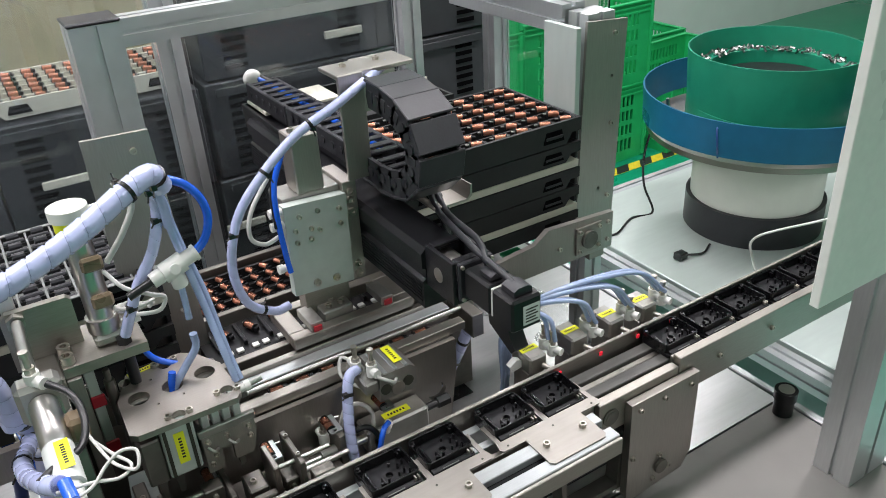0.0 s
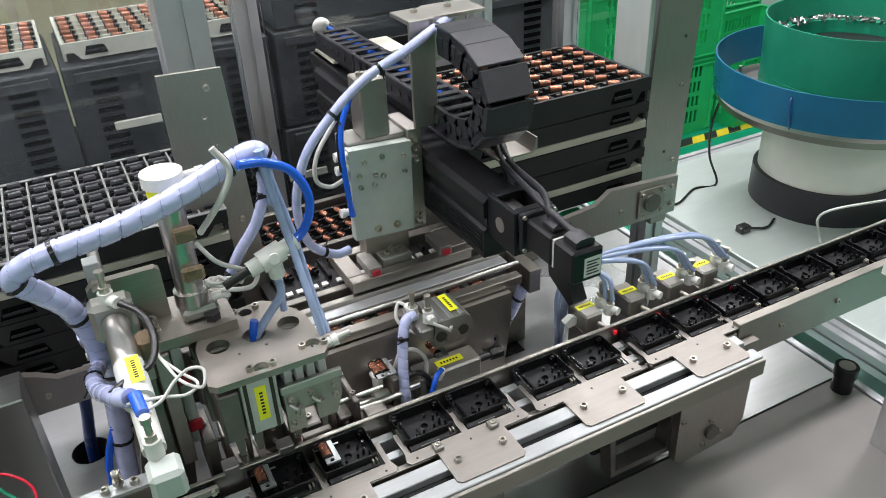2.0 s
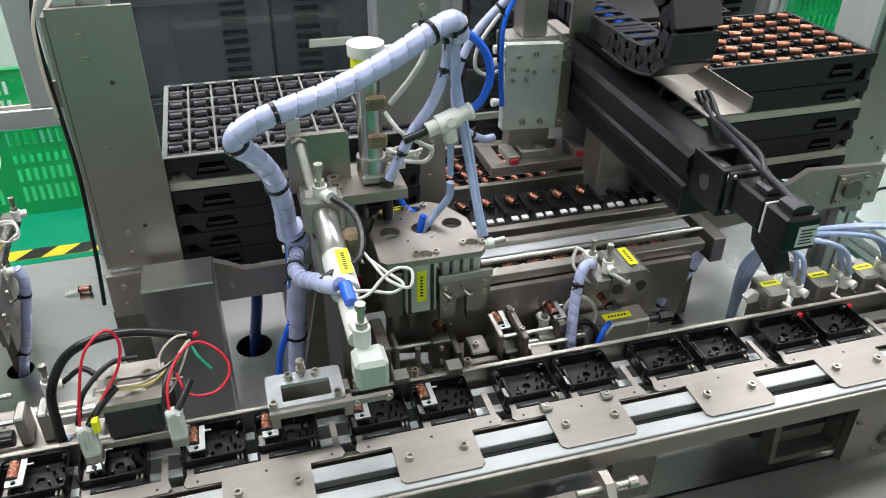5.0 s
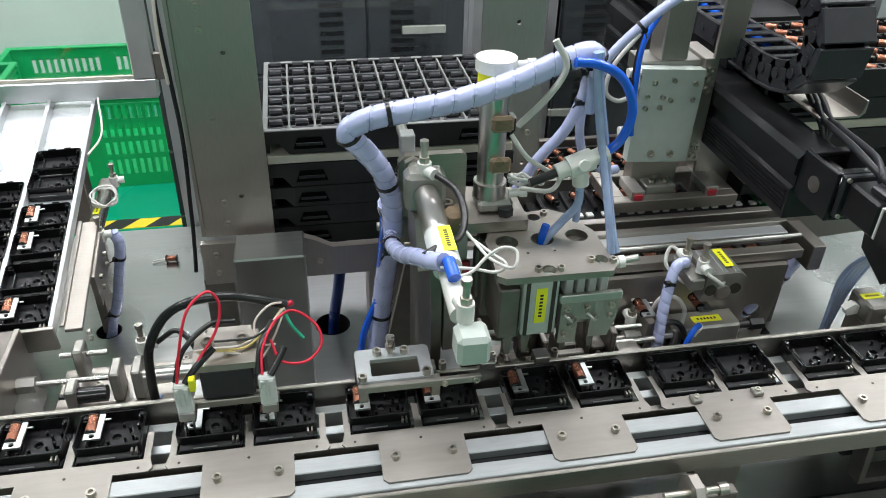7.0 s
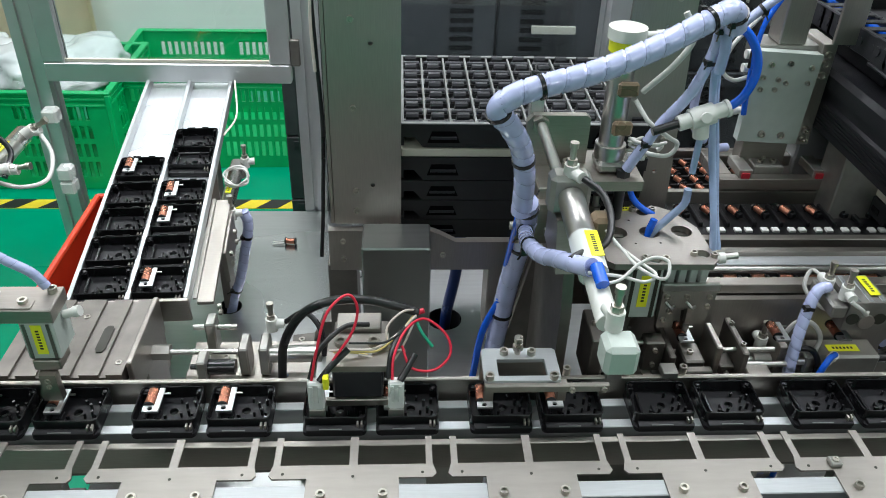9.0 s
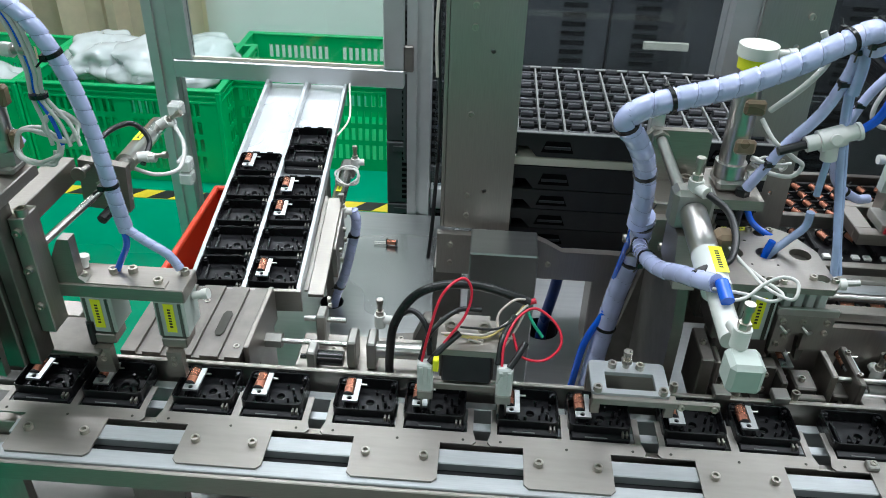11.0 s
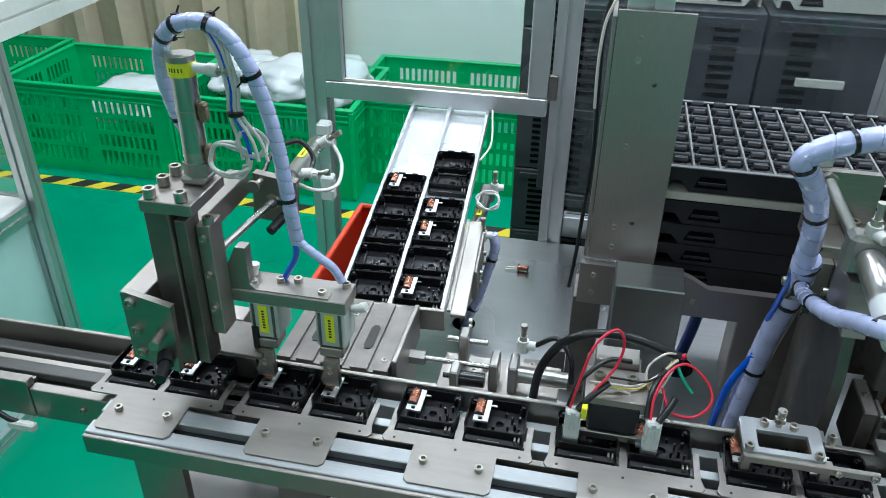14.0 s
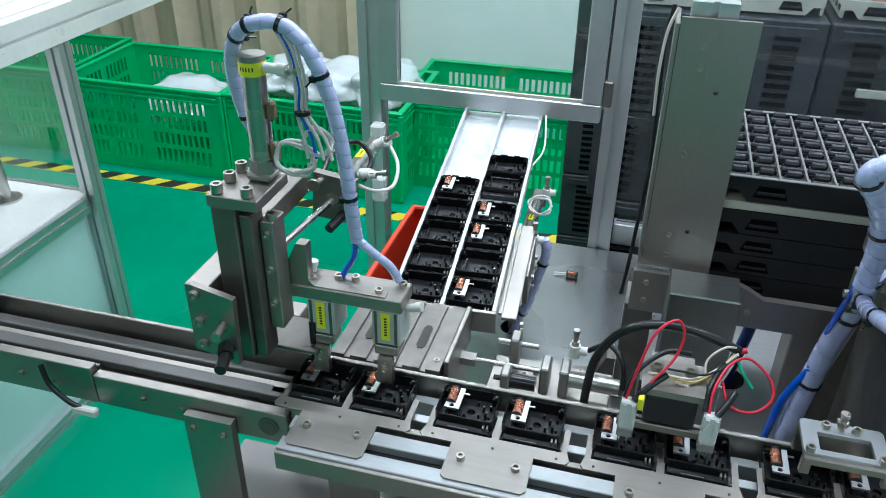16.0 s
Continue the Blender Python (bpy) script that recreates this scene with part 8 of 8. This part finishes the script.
# ---------- guard panel and post close to the camera ----------
def near_guard():
    t = thing("guard_post", (0.83, 0.38, FLOOR), "aluminium corner post with a white cover panel", "post", kind="structure")
    part("post", profile_bm((0.998, 0.440, FLOOR), (0.998, 0.440, 2.2), 0.09, 0.06), ALU, t)
    bm = B()
    box(bm, (0.742, 0.396, 1.216), (0.952, 0.408, 2.1), 0.001)
    part("cover_panel", bm, WHITEPL, t, "white cover panel")


def side_window():
    # glass side of the machine near the feeder
    d = thing("window_3", (1.075, 0.9, 0.80), "clear glass side pane of the machine", "window", kind="structure")
    bm = B()
    box(bm, (1.068, 1.10, 0.80), (1.072, 1.42, 1.9))
    g = part("pane", bm, GLASS, d)
    g.visible_shadow = False
    bm = B()
    box(bm, (1.06, 0.40, 0.745), (1.08, 1.42, 0.770), 0.001)
    part("seal", bm, GREENL, d)


near_guard()
side_window()


# ---------- background ----------
def crate_parts(w=0.72, d=0.50, h=0.375):
    """Stackable slotted crate with its base at the origin."""
    t = thing("green_crate", (0, 0, 0), "bright green slotted plastic crate standing on the floor", "crate", "green crates")
    th = 0.008

    def wall(u0, u1, at):
        n = int((u1 - u0 - 0.14) / 0.026)
        us = [u0]
        for k in range(n + 1):
            c = u0 + 0.07 + (u1 - u0 - 0.14) * k / n
            us += [c - 0.0055, c + 0.0055]
        us.append(u1)
        zs, rh = [0.0, 0.05], (h - 0.095) / 4
        for k in range(1, 4):
            zs += [0.05 + rh * k - 0.010, 0.05 + rh * k + 0.010]
        zs += [h - 0.045, h - 0.008]
        mid = len(us) // 2 - 1
        bm = B()
        lattice(bm, us, zs, lambda i, j: i in (0, len(us) - 2) or i % 2 == 1 or j % 2 == 0 or abs(i - mid) < 2, at, th)
        return bm
    for yy in (-d / 2, d / 2 - th):
        part("long_wall", wall(-w / 2, w / 2, lambda u, o, z: (u, yy + o, z)), GREENC, t, smooth=False)
    for xx in (-w / 2, w / 2 - th):
        part("short_wall", wall(-d / 2 + th, d / 2 - th, lambda u, o, z: (xx + o, u, z)), GREENC, t, smooth=False)
    bm = B()
    box(bm, (-w / 2 + th, -d / 2 + th, 0.004), (w / 2 - th, d / 2 - th, 0.012))
    part("bottom", bm, GREENC, t)
    bm = B()
    for lo, hi in (((-w / 2 - 0.01, -d / 2 - 0.01), (w / 2 + 0.01, -d / 2 + 0.014)), ((-w / 2 - 0.01, d / 2 - 0.014), (w / 2 + 0.01, d / 2 + 0.01)), ((-w / 2 - 0.01, -d / 2 + 0.014), (-w / 2 + 0.014, d / 2 - 0.014)), ((w / 2 - 0.014, -d / 2 + 0.014), (w / 2 + 0.01, d / 2 - 0.014))):
        box(bm, (*lo, h - 0.008), (*hi, h), 0.002)
    part("rim", bm, GREENC, t)
    for z in (h - 0.030, h - 0.052):
        bm = B()
        ring_prism(bm, rounded(-w / 2 - 0.006, w / 2 + 0.006, -d / 2 - 0.006, d / 2 + 0.006, 0.012, 2), rounded(-w / 2 + 0.0005, w / 2 - 0.0005, -d / 2 + 0.0005, d / 2 - 0.0005, 0.006, 2), z, z + 0.007, 0.001)
        part("rim_ridge", bm, GREENC, t)
    for sx in (-1, 1):
        for sy in (-1, 1):
            bm = B()
            box(bm, (sx * w / 2 - 0.010, sy * d / 2 - 0.010, 0.006), (sx * w / 2 + 0.004 * sx + 0.006, sy * d / 2 + 0.006, h - 0.009), 0.004)
            part("corner_post", bm, GREENC, t)
    return t


def bag(parent_c, s, seed):
    rnd = random.Random(seed)
    bm = B()
    bmesh.ops.create_icosphere(bm, subdivisions=5, radius=1.0)
    for v in bm.verts:
        n = noise.noise(v.co * 1.7 + Vector((seed, 0, 0))) * 0.35 + noise.noise(v.co * 3.5 + Vector((seed, 3, 0))) * 0.09 + abs(noise.noise(v.co * 7.0 + Vector((seed, 7, 0)))) * 0.035
        v.co *= 1 + n
        v.co = Vector((v.co.x * s[0], v.co.y * s[1], v.co.z * s[2])) + Vector(parent_c)
    solo("plastic_bag", bm, FILM, "crumpled clear plastic bag lying in a green crate", "plastic bag", group="plastic bags")


def background():
    crate = crate_parts()
    spots = [(-2.285, 2.82, 0, 0), (-1.545, 2.83, 0, 0), (-0.885, 3.00, 0, 1), (-3.05, 2.86, 0, 2),
             (1.55, 2.72, 0, 0), (1.55, 2.72, 1, 0), (1.55, 2.72, 2, 0), (1.55, 2.72, 3, 0), (2.35, 2.80, 0, 0), (2.35, 2.80, 1, 0), (3.15, 2.75, 0, 4), (2.2, 3.4, 0, 0), (2.2, 3.4, 1, 0), (3.2, 3.35, 0, 0)]
    for i, (x, y, lvl, a) in enumerate(spots):
        m = pose(x, y, FLOOR + 0.0005 + 0.376 * lvl, 0, 0, a)
        if i == 0:
            crate.matrix_basis = m
        else:
            copy_thing(crate, m)
    for k, (x, y, sx) in enumerate(((-1.50, 2.82, 0.20), (-1.70, 2.84, 0.14), (-1.34, 2.84, 0.16), (-2.25, 2.84, 0.2))):
        lift = 0.44 if k < 3 else 0.28
        bag((x, y, FLOOR + lift - 0.06), (sx, 0.17, 0.085), k + 1)
    # black crates behind the smoked pane
    t0 = thing("black_crate", (0, 0, 0), "black slotted plastic crate in the stack behind the pane", "crate", "black crates")
    w, d, h = 0.40, 0.30, 0.21
    bm = B()
    box(bm, (-w / 2, -d / 2, 0.0005), (w / 2, d / 2, h - 0.001), 0.003)
    part("body", bm, CRATEK, t0)
    for sx in (-1, 1):
        for k in range(9):
            # raised dark box painted as the shade of a crate opening
            bm = B()
            z = 0.018 + k * 0.019
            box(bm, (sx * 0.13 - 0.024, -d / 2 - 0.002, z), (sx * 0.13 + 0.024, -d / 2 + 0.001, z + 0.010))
            part("slot", bm, SHADEK, t0)
    bm = B()
    box(bm, (-w / 2 + 0.02, -d / 2 - 0.006, h - 0.03), (w / 2 - 0.02, -d / 2 - 0.0001, h - 0.012), 0.001)
    part("handle_rim", bm, CRATEK, t0)
    first = True
    for i, x in enumerate((-0.20, 0.21, 0.62, 0.93)):
        for lvl in range(6 if i > 1 else 5):
            m = pose(x + 0.01 * ((lvl * 7) % 3 - 1), 1.74, FLOOR + 0.213 * lvl, 0, 0, ((lvl * 5 + i) % 3 - 1) * 1.2)
            if first:
                t0.matrix_basis = m
                first = False
            else:
                copy_thing(t0, m)
    zt = FLOOR + 0.213 * 5
    for i, x in enumerate((-0.20, 0.21)):
        coil_tray("coil_tray", x - 0.19, x + 0.19, 1.62, 1.86, zt, zt + 0.035, 9, 6, -20, None, BEIGE, "beige plastic tray filled with rows of copper coils")
    for k, (x, z) in enumerate(((-0.05, 0.99), (0.30, 0.78), (0.12, 1.13), (0.55, 1.2), (0.45, 0.93), (0.62, 1.06), (0.74, 1.31), (0.90, 1.16), (0.88, 0.97))):
        bm = B()
        box(bm, (x - 0.045, 1.575, z), (x + 0.045, 1.583, z + 0.016), 0.001)
        solo("tray_edge", bm, BEIGE, "beige tray edge showing between black crates", "tray edge", group="tray edges")
    # narrow black stack beside the green crate
    for lvl in range(5):
        copy_thing(t0, pose(-0.33, 2.30, FLOOR + 0.213 * lvl, 0, 0, 2))
    # neighbouring cabinet
    n = thing("side_cabinet", (-2.2, 0.9, FLOOR), "neighbouring cabinet with white top and cyan glass sides", "cabinet")
    bm = B()
    box(bm, (-2.8, 0.2, 0.728), (-1.64, 1.44, 0.742), 0.002)
    part("top", bm, WHITEPL, n)
    bm = B()
    box(bm, (-1.652, 0.22, FLOOR + 0.03), (-1.646, 1.42, 0.70))
    part("side_panel", bm, CYAN, n)
    bm = B()
    box(bm, (-2.78, 1.425, FLOOR + 0.03), (-1.65, 1.431, 0.70))
    part("side_panel", bm, CYAN, n)
    for p0, p1 in (((-1.63, 1.45, FLOOR), (-1.63, 1.45, 1.12)), ((-1.645, 0.2, 0.715), (-1.645, 1.42, 0.715)), ((-1.645, 0.2, FLOOR + 0.02), (-1.645, 1.42, FLOOR + 0.02)), ((-2.8, 1.45, 0.715), (-1.66, 1.45, 0.715)), ):
        part("profile", profile_bm(p0, p1, 0.04, 0.04), ALU, n)
    for x in (-1.65, -1.731):
        part("top_beam", profile_bm((x, -0.2, 1.162), (x, 2.3, 1.162), 0.08, 0.08), WHITEPL, n, "pale broad slotted top beam")
    bm = B()
    box(bm, (-2.78, 1.448, 0.745), (-1.66, 1.452, 1.118))
    g = part("pane", bm, GLASS, n)
    g.visible_shadow = False
    bm = B()
    cyl(bm, (-1.80, 1.35, 0.742), (-1.80, 1.35, 0.85), 0.012)
    cyl(bm, (-1.80, 1.35, 0.742), (-1.80, 1.35, 0.747), 0.035)
    part("stand_rod", bm, CHROME, n)
    # clips on the posts
    for x, y, z in ((-0.842, 1.415, 1.02), (-0.842, 1.415, 0.90), (-0.842, 1.415, 0.87)):
        bm = B()
        box(bm, (x - 0.012, y - 0.024, z - 0.014), (x + 0.016, y + 0.004, z + 0.014), 0.004)
        solo("post_clip", bm, NYLON, "clear plastic panel clip on the aluminium post", "clip", group="panel clips")


background()


# ---------- movement ----------
# comb: seconds, shift along the line, shift across it
COMB_KEYS = [(0, -0.157, 0), (0.2, -0.18, 0), (0.4, -0.18, 0), (0.5, -0.18, -0.010), (0.7, -0.18, -0.046), (0.85, -0.166, -0.046), (1.0, -0.125, -0.046), (1.25, -0.02, -0.046), (1.4, 0, -0.046), (1.5, 0, -0.043),
             (1.75, 0, 0), (2.2, 0, 0), (2.35, -0.05, 0), (2.5, -0.127, 0), (2.75, -0.176, 0), (2.85, -0.18, 0), (3.0, -0.18, -0.002), (3.25, -0.18, -0.046), (3.38, -0.179, -0.046), (3.5, -0.169, -0.045), (3.7, -0.09, -0.045), (3.9, -0.004, -0.045),
             (4.0, 0, -0.045), (4.1, 0, -0.042), (4.2, 0, -0.029), (4.4, 0, 0), (4.8, 0, 0), (5.1, -0.127, 0), (5.4, -0.18, 0), (5.6, -0.18, 0), (5.85, -0.18, -0.045), (6.2, -0.003, -0.045), (6.3, 0, -0.044), (6.6, 0, -0.045),
             (6.9, 0, -0.012), (7.0, 0, -0.003), (7.1, 0, 0), (7.35, 0, 0), (7.5, -0.051, 0.004), (7.8, -0.155, 0.004), (8.0, -0.18, 0.003), (8.25, -0.18, 0), (8.5, -0.18, -0.035), (8.62, -0.174, -0.044), (9.1, 0, -0.045), (9.4, 0, -0.045),
             (9.7, 0, 0), (10.75, 0, 0), (10.85, -0.02, 0), (11.0, -0.085, -0.002), (11.25, -0.165, -0.002), (11.4, -0.18, -0.002), (11.6, -0.18, -0.002), (11.85, -0.18, -0.048), (12.0, -0.18, -0.050), (12.1, -0.162, -0.051), (12.3, -0.010, -0.051),
             (12.45, 0, -0.050), (12.7, 0, -0.046), (12.95, 0, -0.006), (13.1, 0, -0.004), (13.3, 0, -0.004), (13.5, -0.044, -0.002), (13.75, -0.14, -0.002), (13.95, -0.18, -0.002), (14.25, -0.18, -0.002), (14.5, -0.18, -0.039), (14.62, -0.18, -0.050),
             (14.85, -0.03, -0.050), (14.98, 0, -0.051), (15.3, 0, -0.048), (15.5, 0, -0.016), (15.62, 0, -0.002), (15.85, 0, -0.002), (16, -0.016, -0.002)]
# pick head: seconds, shift across the line, shift in height
HEAD_KEYS = [(0, 0, -0.045), (0.4, 0, -0.045), (0.55, 0, -0.035), (0.75, 0, 0), (0.85, -0.006, 0), (1.0, -0.059, 0), (1.2, -0.108, 0), (1.3, -0.108, -0.012), (1.42, -0.108, -0.045), (1.7, -0.108, -0.045), (1.9, -0.108, -0.002), (2.05, -0.108, 0), (2.28, -0.010, -0.004),
             (2.45, 0, -0.043), (2.55, 0, -0.045), (3.15, 0, -0.045), (3.35, 0, 0), (3.5, -0.023, 0), (3.75, -0.108, 0), (3.95, -0.108, -0.043), (4.05, -0.108, -0.045), (4.35, -0.108, -0.045), (4.55, -0.108, 0), (4.85, 0, 0), (5.05, 0, -0.045),
             (5.65, 0, -0.045), (5.85, 0, 0), (6.15, -0.108, 0), (6.3, -0.108, -0.004), (6.45, -0.108, -0.043), (6.7, -0.108, -0.045), (6.95, -0.108, -0.005), (7.08, -0.106, 0), (7.25, -0.05, 0), (7.42, 0, 0), (8.1, 0, 0), (8.35, 0, -0.042), (8.5, 0, -0.045),
             (9.2, 0, -0.045), (9.4, 0, 0), (9.65, -0.108, 0), (9.85, -0.108, -0.045), (10.2, -0.108, -0.045), (10.4, -0.108, 0), (10.65, 0, 0), (10.85, 0, -0.038), (10.95, 0, -0.045), (11.65, 0, -0.045), (11.85, 0, -0.004), (12.05, 0, 0), (12.2, -0.03, 0),
             (12.42, -0.108, 0), (12.6, -0.108, -0.045), (12.9, -0.108, -0.045), (13.08, -0.108, 0), (13.35, -0.01, 0), (13.5, 0, -0.02), (13.65, 0, -0.045), (14.25, 0, -0.045), (14.42, 0, 0), (14.55, -0.004, 0), (14.8, -0.108, 0), (14.98, -0.108, -0.045),
             (15.45, -0.108, -0.045), (15.65, -0.108, 0), (15.85, -0.07, 0), (16, -0.02, 0)]
# tray gripper: seconds, shift along its axis, shift in height
GRIP_KEYS = [(0, 0, 0), (4.3, 0, 0.0), (5.2, 0.2, 0.0), (5.6, 0.2, -0.03), (5.8, 0.2, 0), (6.15, 0, 0), (6.3, 0, -0.034), (6.6, 0, -0.034), (6.85, 0, 0), (6.93, 0.015, 0), (7.0, 0.044, 0), (7.2, 0.13, 0), (7.4, 0.19, 0), (7.55, 0.2, 0), (7.9, 0.2, 0),
             (8.2, 0.2, -0.02), (8.5, 0.17, 0), (8.8, 0.16, 0), (10.5, 0.16, 0), (11.5, 0, 0), (16, 0, 0)]
TEST_KEYS = [(0, 0), (0.6, 0), (0.9, -0.02), (1.4, -0.02), (1.7, 0), (3.0, 0), (3.35, -0.018), (3.7, -0.018), (3.9, 0), (5.7, 0), (6.0, -0.02), (6.4, -0.018), (6.6, -0.004), (7.0, 0), (7.6, 0), (7.85, -0.021), (8.6, -0.022), (9.4, -0.022), (9.7, 0), (11.1, 0),
             (11.35, -0.024), (12.2, -0.024), (12.5, -0.010), (12.75, -0.003), (13.6, -0.003), (13.85, -0.025), (15.15, -0.025), (15.4, -0.003), (16, -0.003)]
BRK_KEYS = [(0, 0), (2.8, 0), (3.0, -0.017), (3.2, -0.017), (3.4, 0), (5.3, 0), (5.5, -0.017), (5.8, 0), (7.75, 0), (7.95, -0.017), (8.15, -0.016), (8.4, 0), (11.2, -0.002), (11.42, -0.018), (11.62, -0.018), (11.9, -0.003), (13.7, -0.003), (13.9, -0.02), (14.15, -0.02), (14.4, -0.004), (16, -0.004)]
# strokes of the comb that carry the cases: start, duration
STROKES = [(-0.35, 0.55), (2.22, 0.60), (4.80, 0.60), (7.36, 0.62), (10.80, 0.60), (13.32, 0.62), (15.85, 0.62)]


def lerp_keys(keys, t):
    for a, b in zip(keys, keys[1:]):
        if a[0] <= t <= b[0]:
            f = (t - a[0]) / (b[0] - a[0])
            return [u + (v - u) * f for u, v in zip(a[1:], b[1:])]
    return list(keys[-1][1:])


def stroke_shift(i, t):
    """How far the i-th stroke has carried its cases by t."""
    s, d = STROKES[i]
    if t <= s:
        return 0.0
    if t >= s + d:
        return -PITCH
    if i == 0:
        return lerp_keys(COMB_KEYS, t)[0]
    return lerp_keys(COMB_KEYS, t)[0]


def case_x(station, second, t):
    """Where a case is that stands at that station before the first stroke; past the last station the belt takes it away."""
    x = A0 + PAIR * second + PITCH * station
    n = station
    for i in range(len(STROKES)):
        sh = stroke_shift(i, t)
        x += sh
        if sh <= -PITCH + 1e-6:
            n -= 1
            if n == -6:
                gone = STROKES[i][0] + STROKES[i][1] + 0.50
                return x - max(0.0, t - gone) * 0.285
            if n < -6:
                break
    return x


TIMES = sorted({round(k[0], 2) for k in COMB_KEYS} | {round(0.5 * i, 2) for i in range(33)} | {5.95, 8.45, 9.0, 11.9, 14.44})


def feed_x(j, t):
    """Cases waiting on the feed belt: j counts them from the front."""
    arrive = [0.55, 2.85, 5.35, 8.1, 11.5, 14.1]
    moved = 0.0
    k = j // 2
    second = j % 2
    end = A0 + PITCH * 2 + PAIR * second
    x = 0.790 + 0.078 * j
    for i, s in enumerate(arrive):
        if i < k:
            f = min(1, max(0, (t - s) / 0.95))
            x -= 0.156 * f
        elif i == k:
            d0 = s + (0.45 if second else 0.0)
            f = min(1, max(0, (t - d0) / 0.55))
            x += (end - (0.790 + 0.078 * second)) * f
    # from here the comb carries it
    for i in range(k + 1, len(STROKES)):
        x += stroke_shift(i, t)
    return x


PLACE = [1.55, 4.15, 6.6, 10.0, 12.75, 15.2]


def placed_coil_rows(place_t, second, xfun):
    """A coil is carried along the track, lifted by the head and set into its case."""
    rows = []
    px = A0 - PITCH + PAIR * second + COIL_OFF.x
    fy = CASE_Y + COIL_OFF.y
    by = fy + 0.108
    dz_low = BED + COIL_OFF.z
    pick = place_t - 0.75
    for t in TIMES:
        if t < pick:
            lead = max(0.0, min(1.0, (pick - 0.5 - t) / 1.6))
            rows.append((t, pose(px + 0.20 * lead, by, dz_low)))
        elif t < place_t + 0.08:
            dy, dz = lerp_keys(HEAD_KEYS, t)
            rows.append((t, pose(px, by + dy, dz_low + dz + 0.045)))
        else:
            rows.append((t, pose(xfun(t) + COIL_OFF.x, fy, dz_low)))
    return rows


def motions():
    walk(COMB, [(t, pose(COMB_X + 0.002 + x, COMB_Y + y, COMB_Z + 0.007)) for t, x, y in COMB_KEYS])
    walk(CROSS, [(t, pose(-0.008, 0.48 + y, 0.966)) for t, x, y in COMB_KEYS])
    walk(HEAD, [(t, pose(HEAD0[0], HEAD0[1] + y, HEAD0[2] + z)) for t, y, z in HEAD_KEYS])
    walk(BRANCH, [(t, pose(BRANCH0[0], BRANCH0[1] + y, BRANCH0[2] + 0.16 * y)) for t, y, z in HEAD_KEYS])
    walk(SLIDE, [(t, pose(SLIDE0[0], SLIDE0[1] + y, SLIDE0[2])) for t, y, z in HEAD_KEYS])
    o = ORIGIN[ARCH.name]
    walk(ARCH, [(t, pose(o.x - 0.008 * (1 + y / 0.108), o.y, o.z + 0.028 * (1 + y / 0.108), 0, -2.0 * (1 + y / 0.108), 14 * (1 + y / 0.108))) for t, y, z in HEAD_KEYS])
    walk(GRIP, [(t, pose(GR[0], GR[1] + y, GR[2] + z)) for t, y, z in GRIP_KEYS])
    o = ORIGIN[CHAIN.name]
    walk(CHAIN, [(t, pose(o.x, o.y + 0.5 * y, o.z)) for t, y, z in GRIP_KEYS])
    walk(TESTH, [(t, pose(SOL0[0], SOL0[1], SOL0[2] + z)) for t, z in TEST_KEYS])
    walk(BRK, [(t, pose(BRK0[0], BRK0[1], BRK0[2] + z)) for t, z in BRK_KEYS])
    # all copies first, then their keys
    cases = [(copy_thing(CASE, pose(0, CASE_Y, BED)), lambda t, st=st, sec=sec: case_x(st, sec, t)) for st in range(2, -6, -1) for sec in (0, 1)]
    cases += [(copy_thing(CASE, pose(0, CASE_Y, BED)), lambda t, j=j: feed_x(j, t)) for j in range(1, 12)]
    cases.append((CASE, lambda t: feed_x(0, t)))
    coils = []
    for st in range(2, -6, -1):
        for sec in (0, 1):
            k = copy_thing(COIL, pose(0, 0, 0))
            fx = lambda t, st=st, sec=sec: case_x(st, sec, t)
            if st <= -1:
                coils.append((k, [(t, pose(fx(t) + COIL_OFF.x, CASE_Y + COIL_OFF.y, BED + COIL_OFF.z)) for t in TIMES]))
            else:
                coils.append((k, placed_coil_rows(PLACE[st], sec, fx)))
    for j in range(6):
        k = COIL if j == 5 else copy_thing(COIL, pose(0, 0, 0))
        coils.append((k, placed_coil_rows(PLACE[j // 2 + 3], j % 2, lambda t, j=j: feed_x(j, t))))
    for ob, fx in cases:
        walk(ob, [(t, pose(fx(t), CASE_Y, BED)) for t in TIMES])
    for ob, rows in coils:
        walk(ob, rows)
    SCOIL.matrix_basis = pose(0.24, 0.835, 1.0525)


motions()
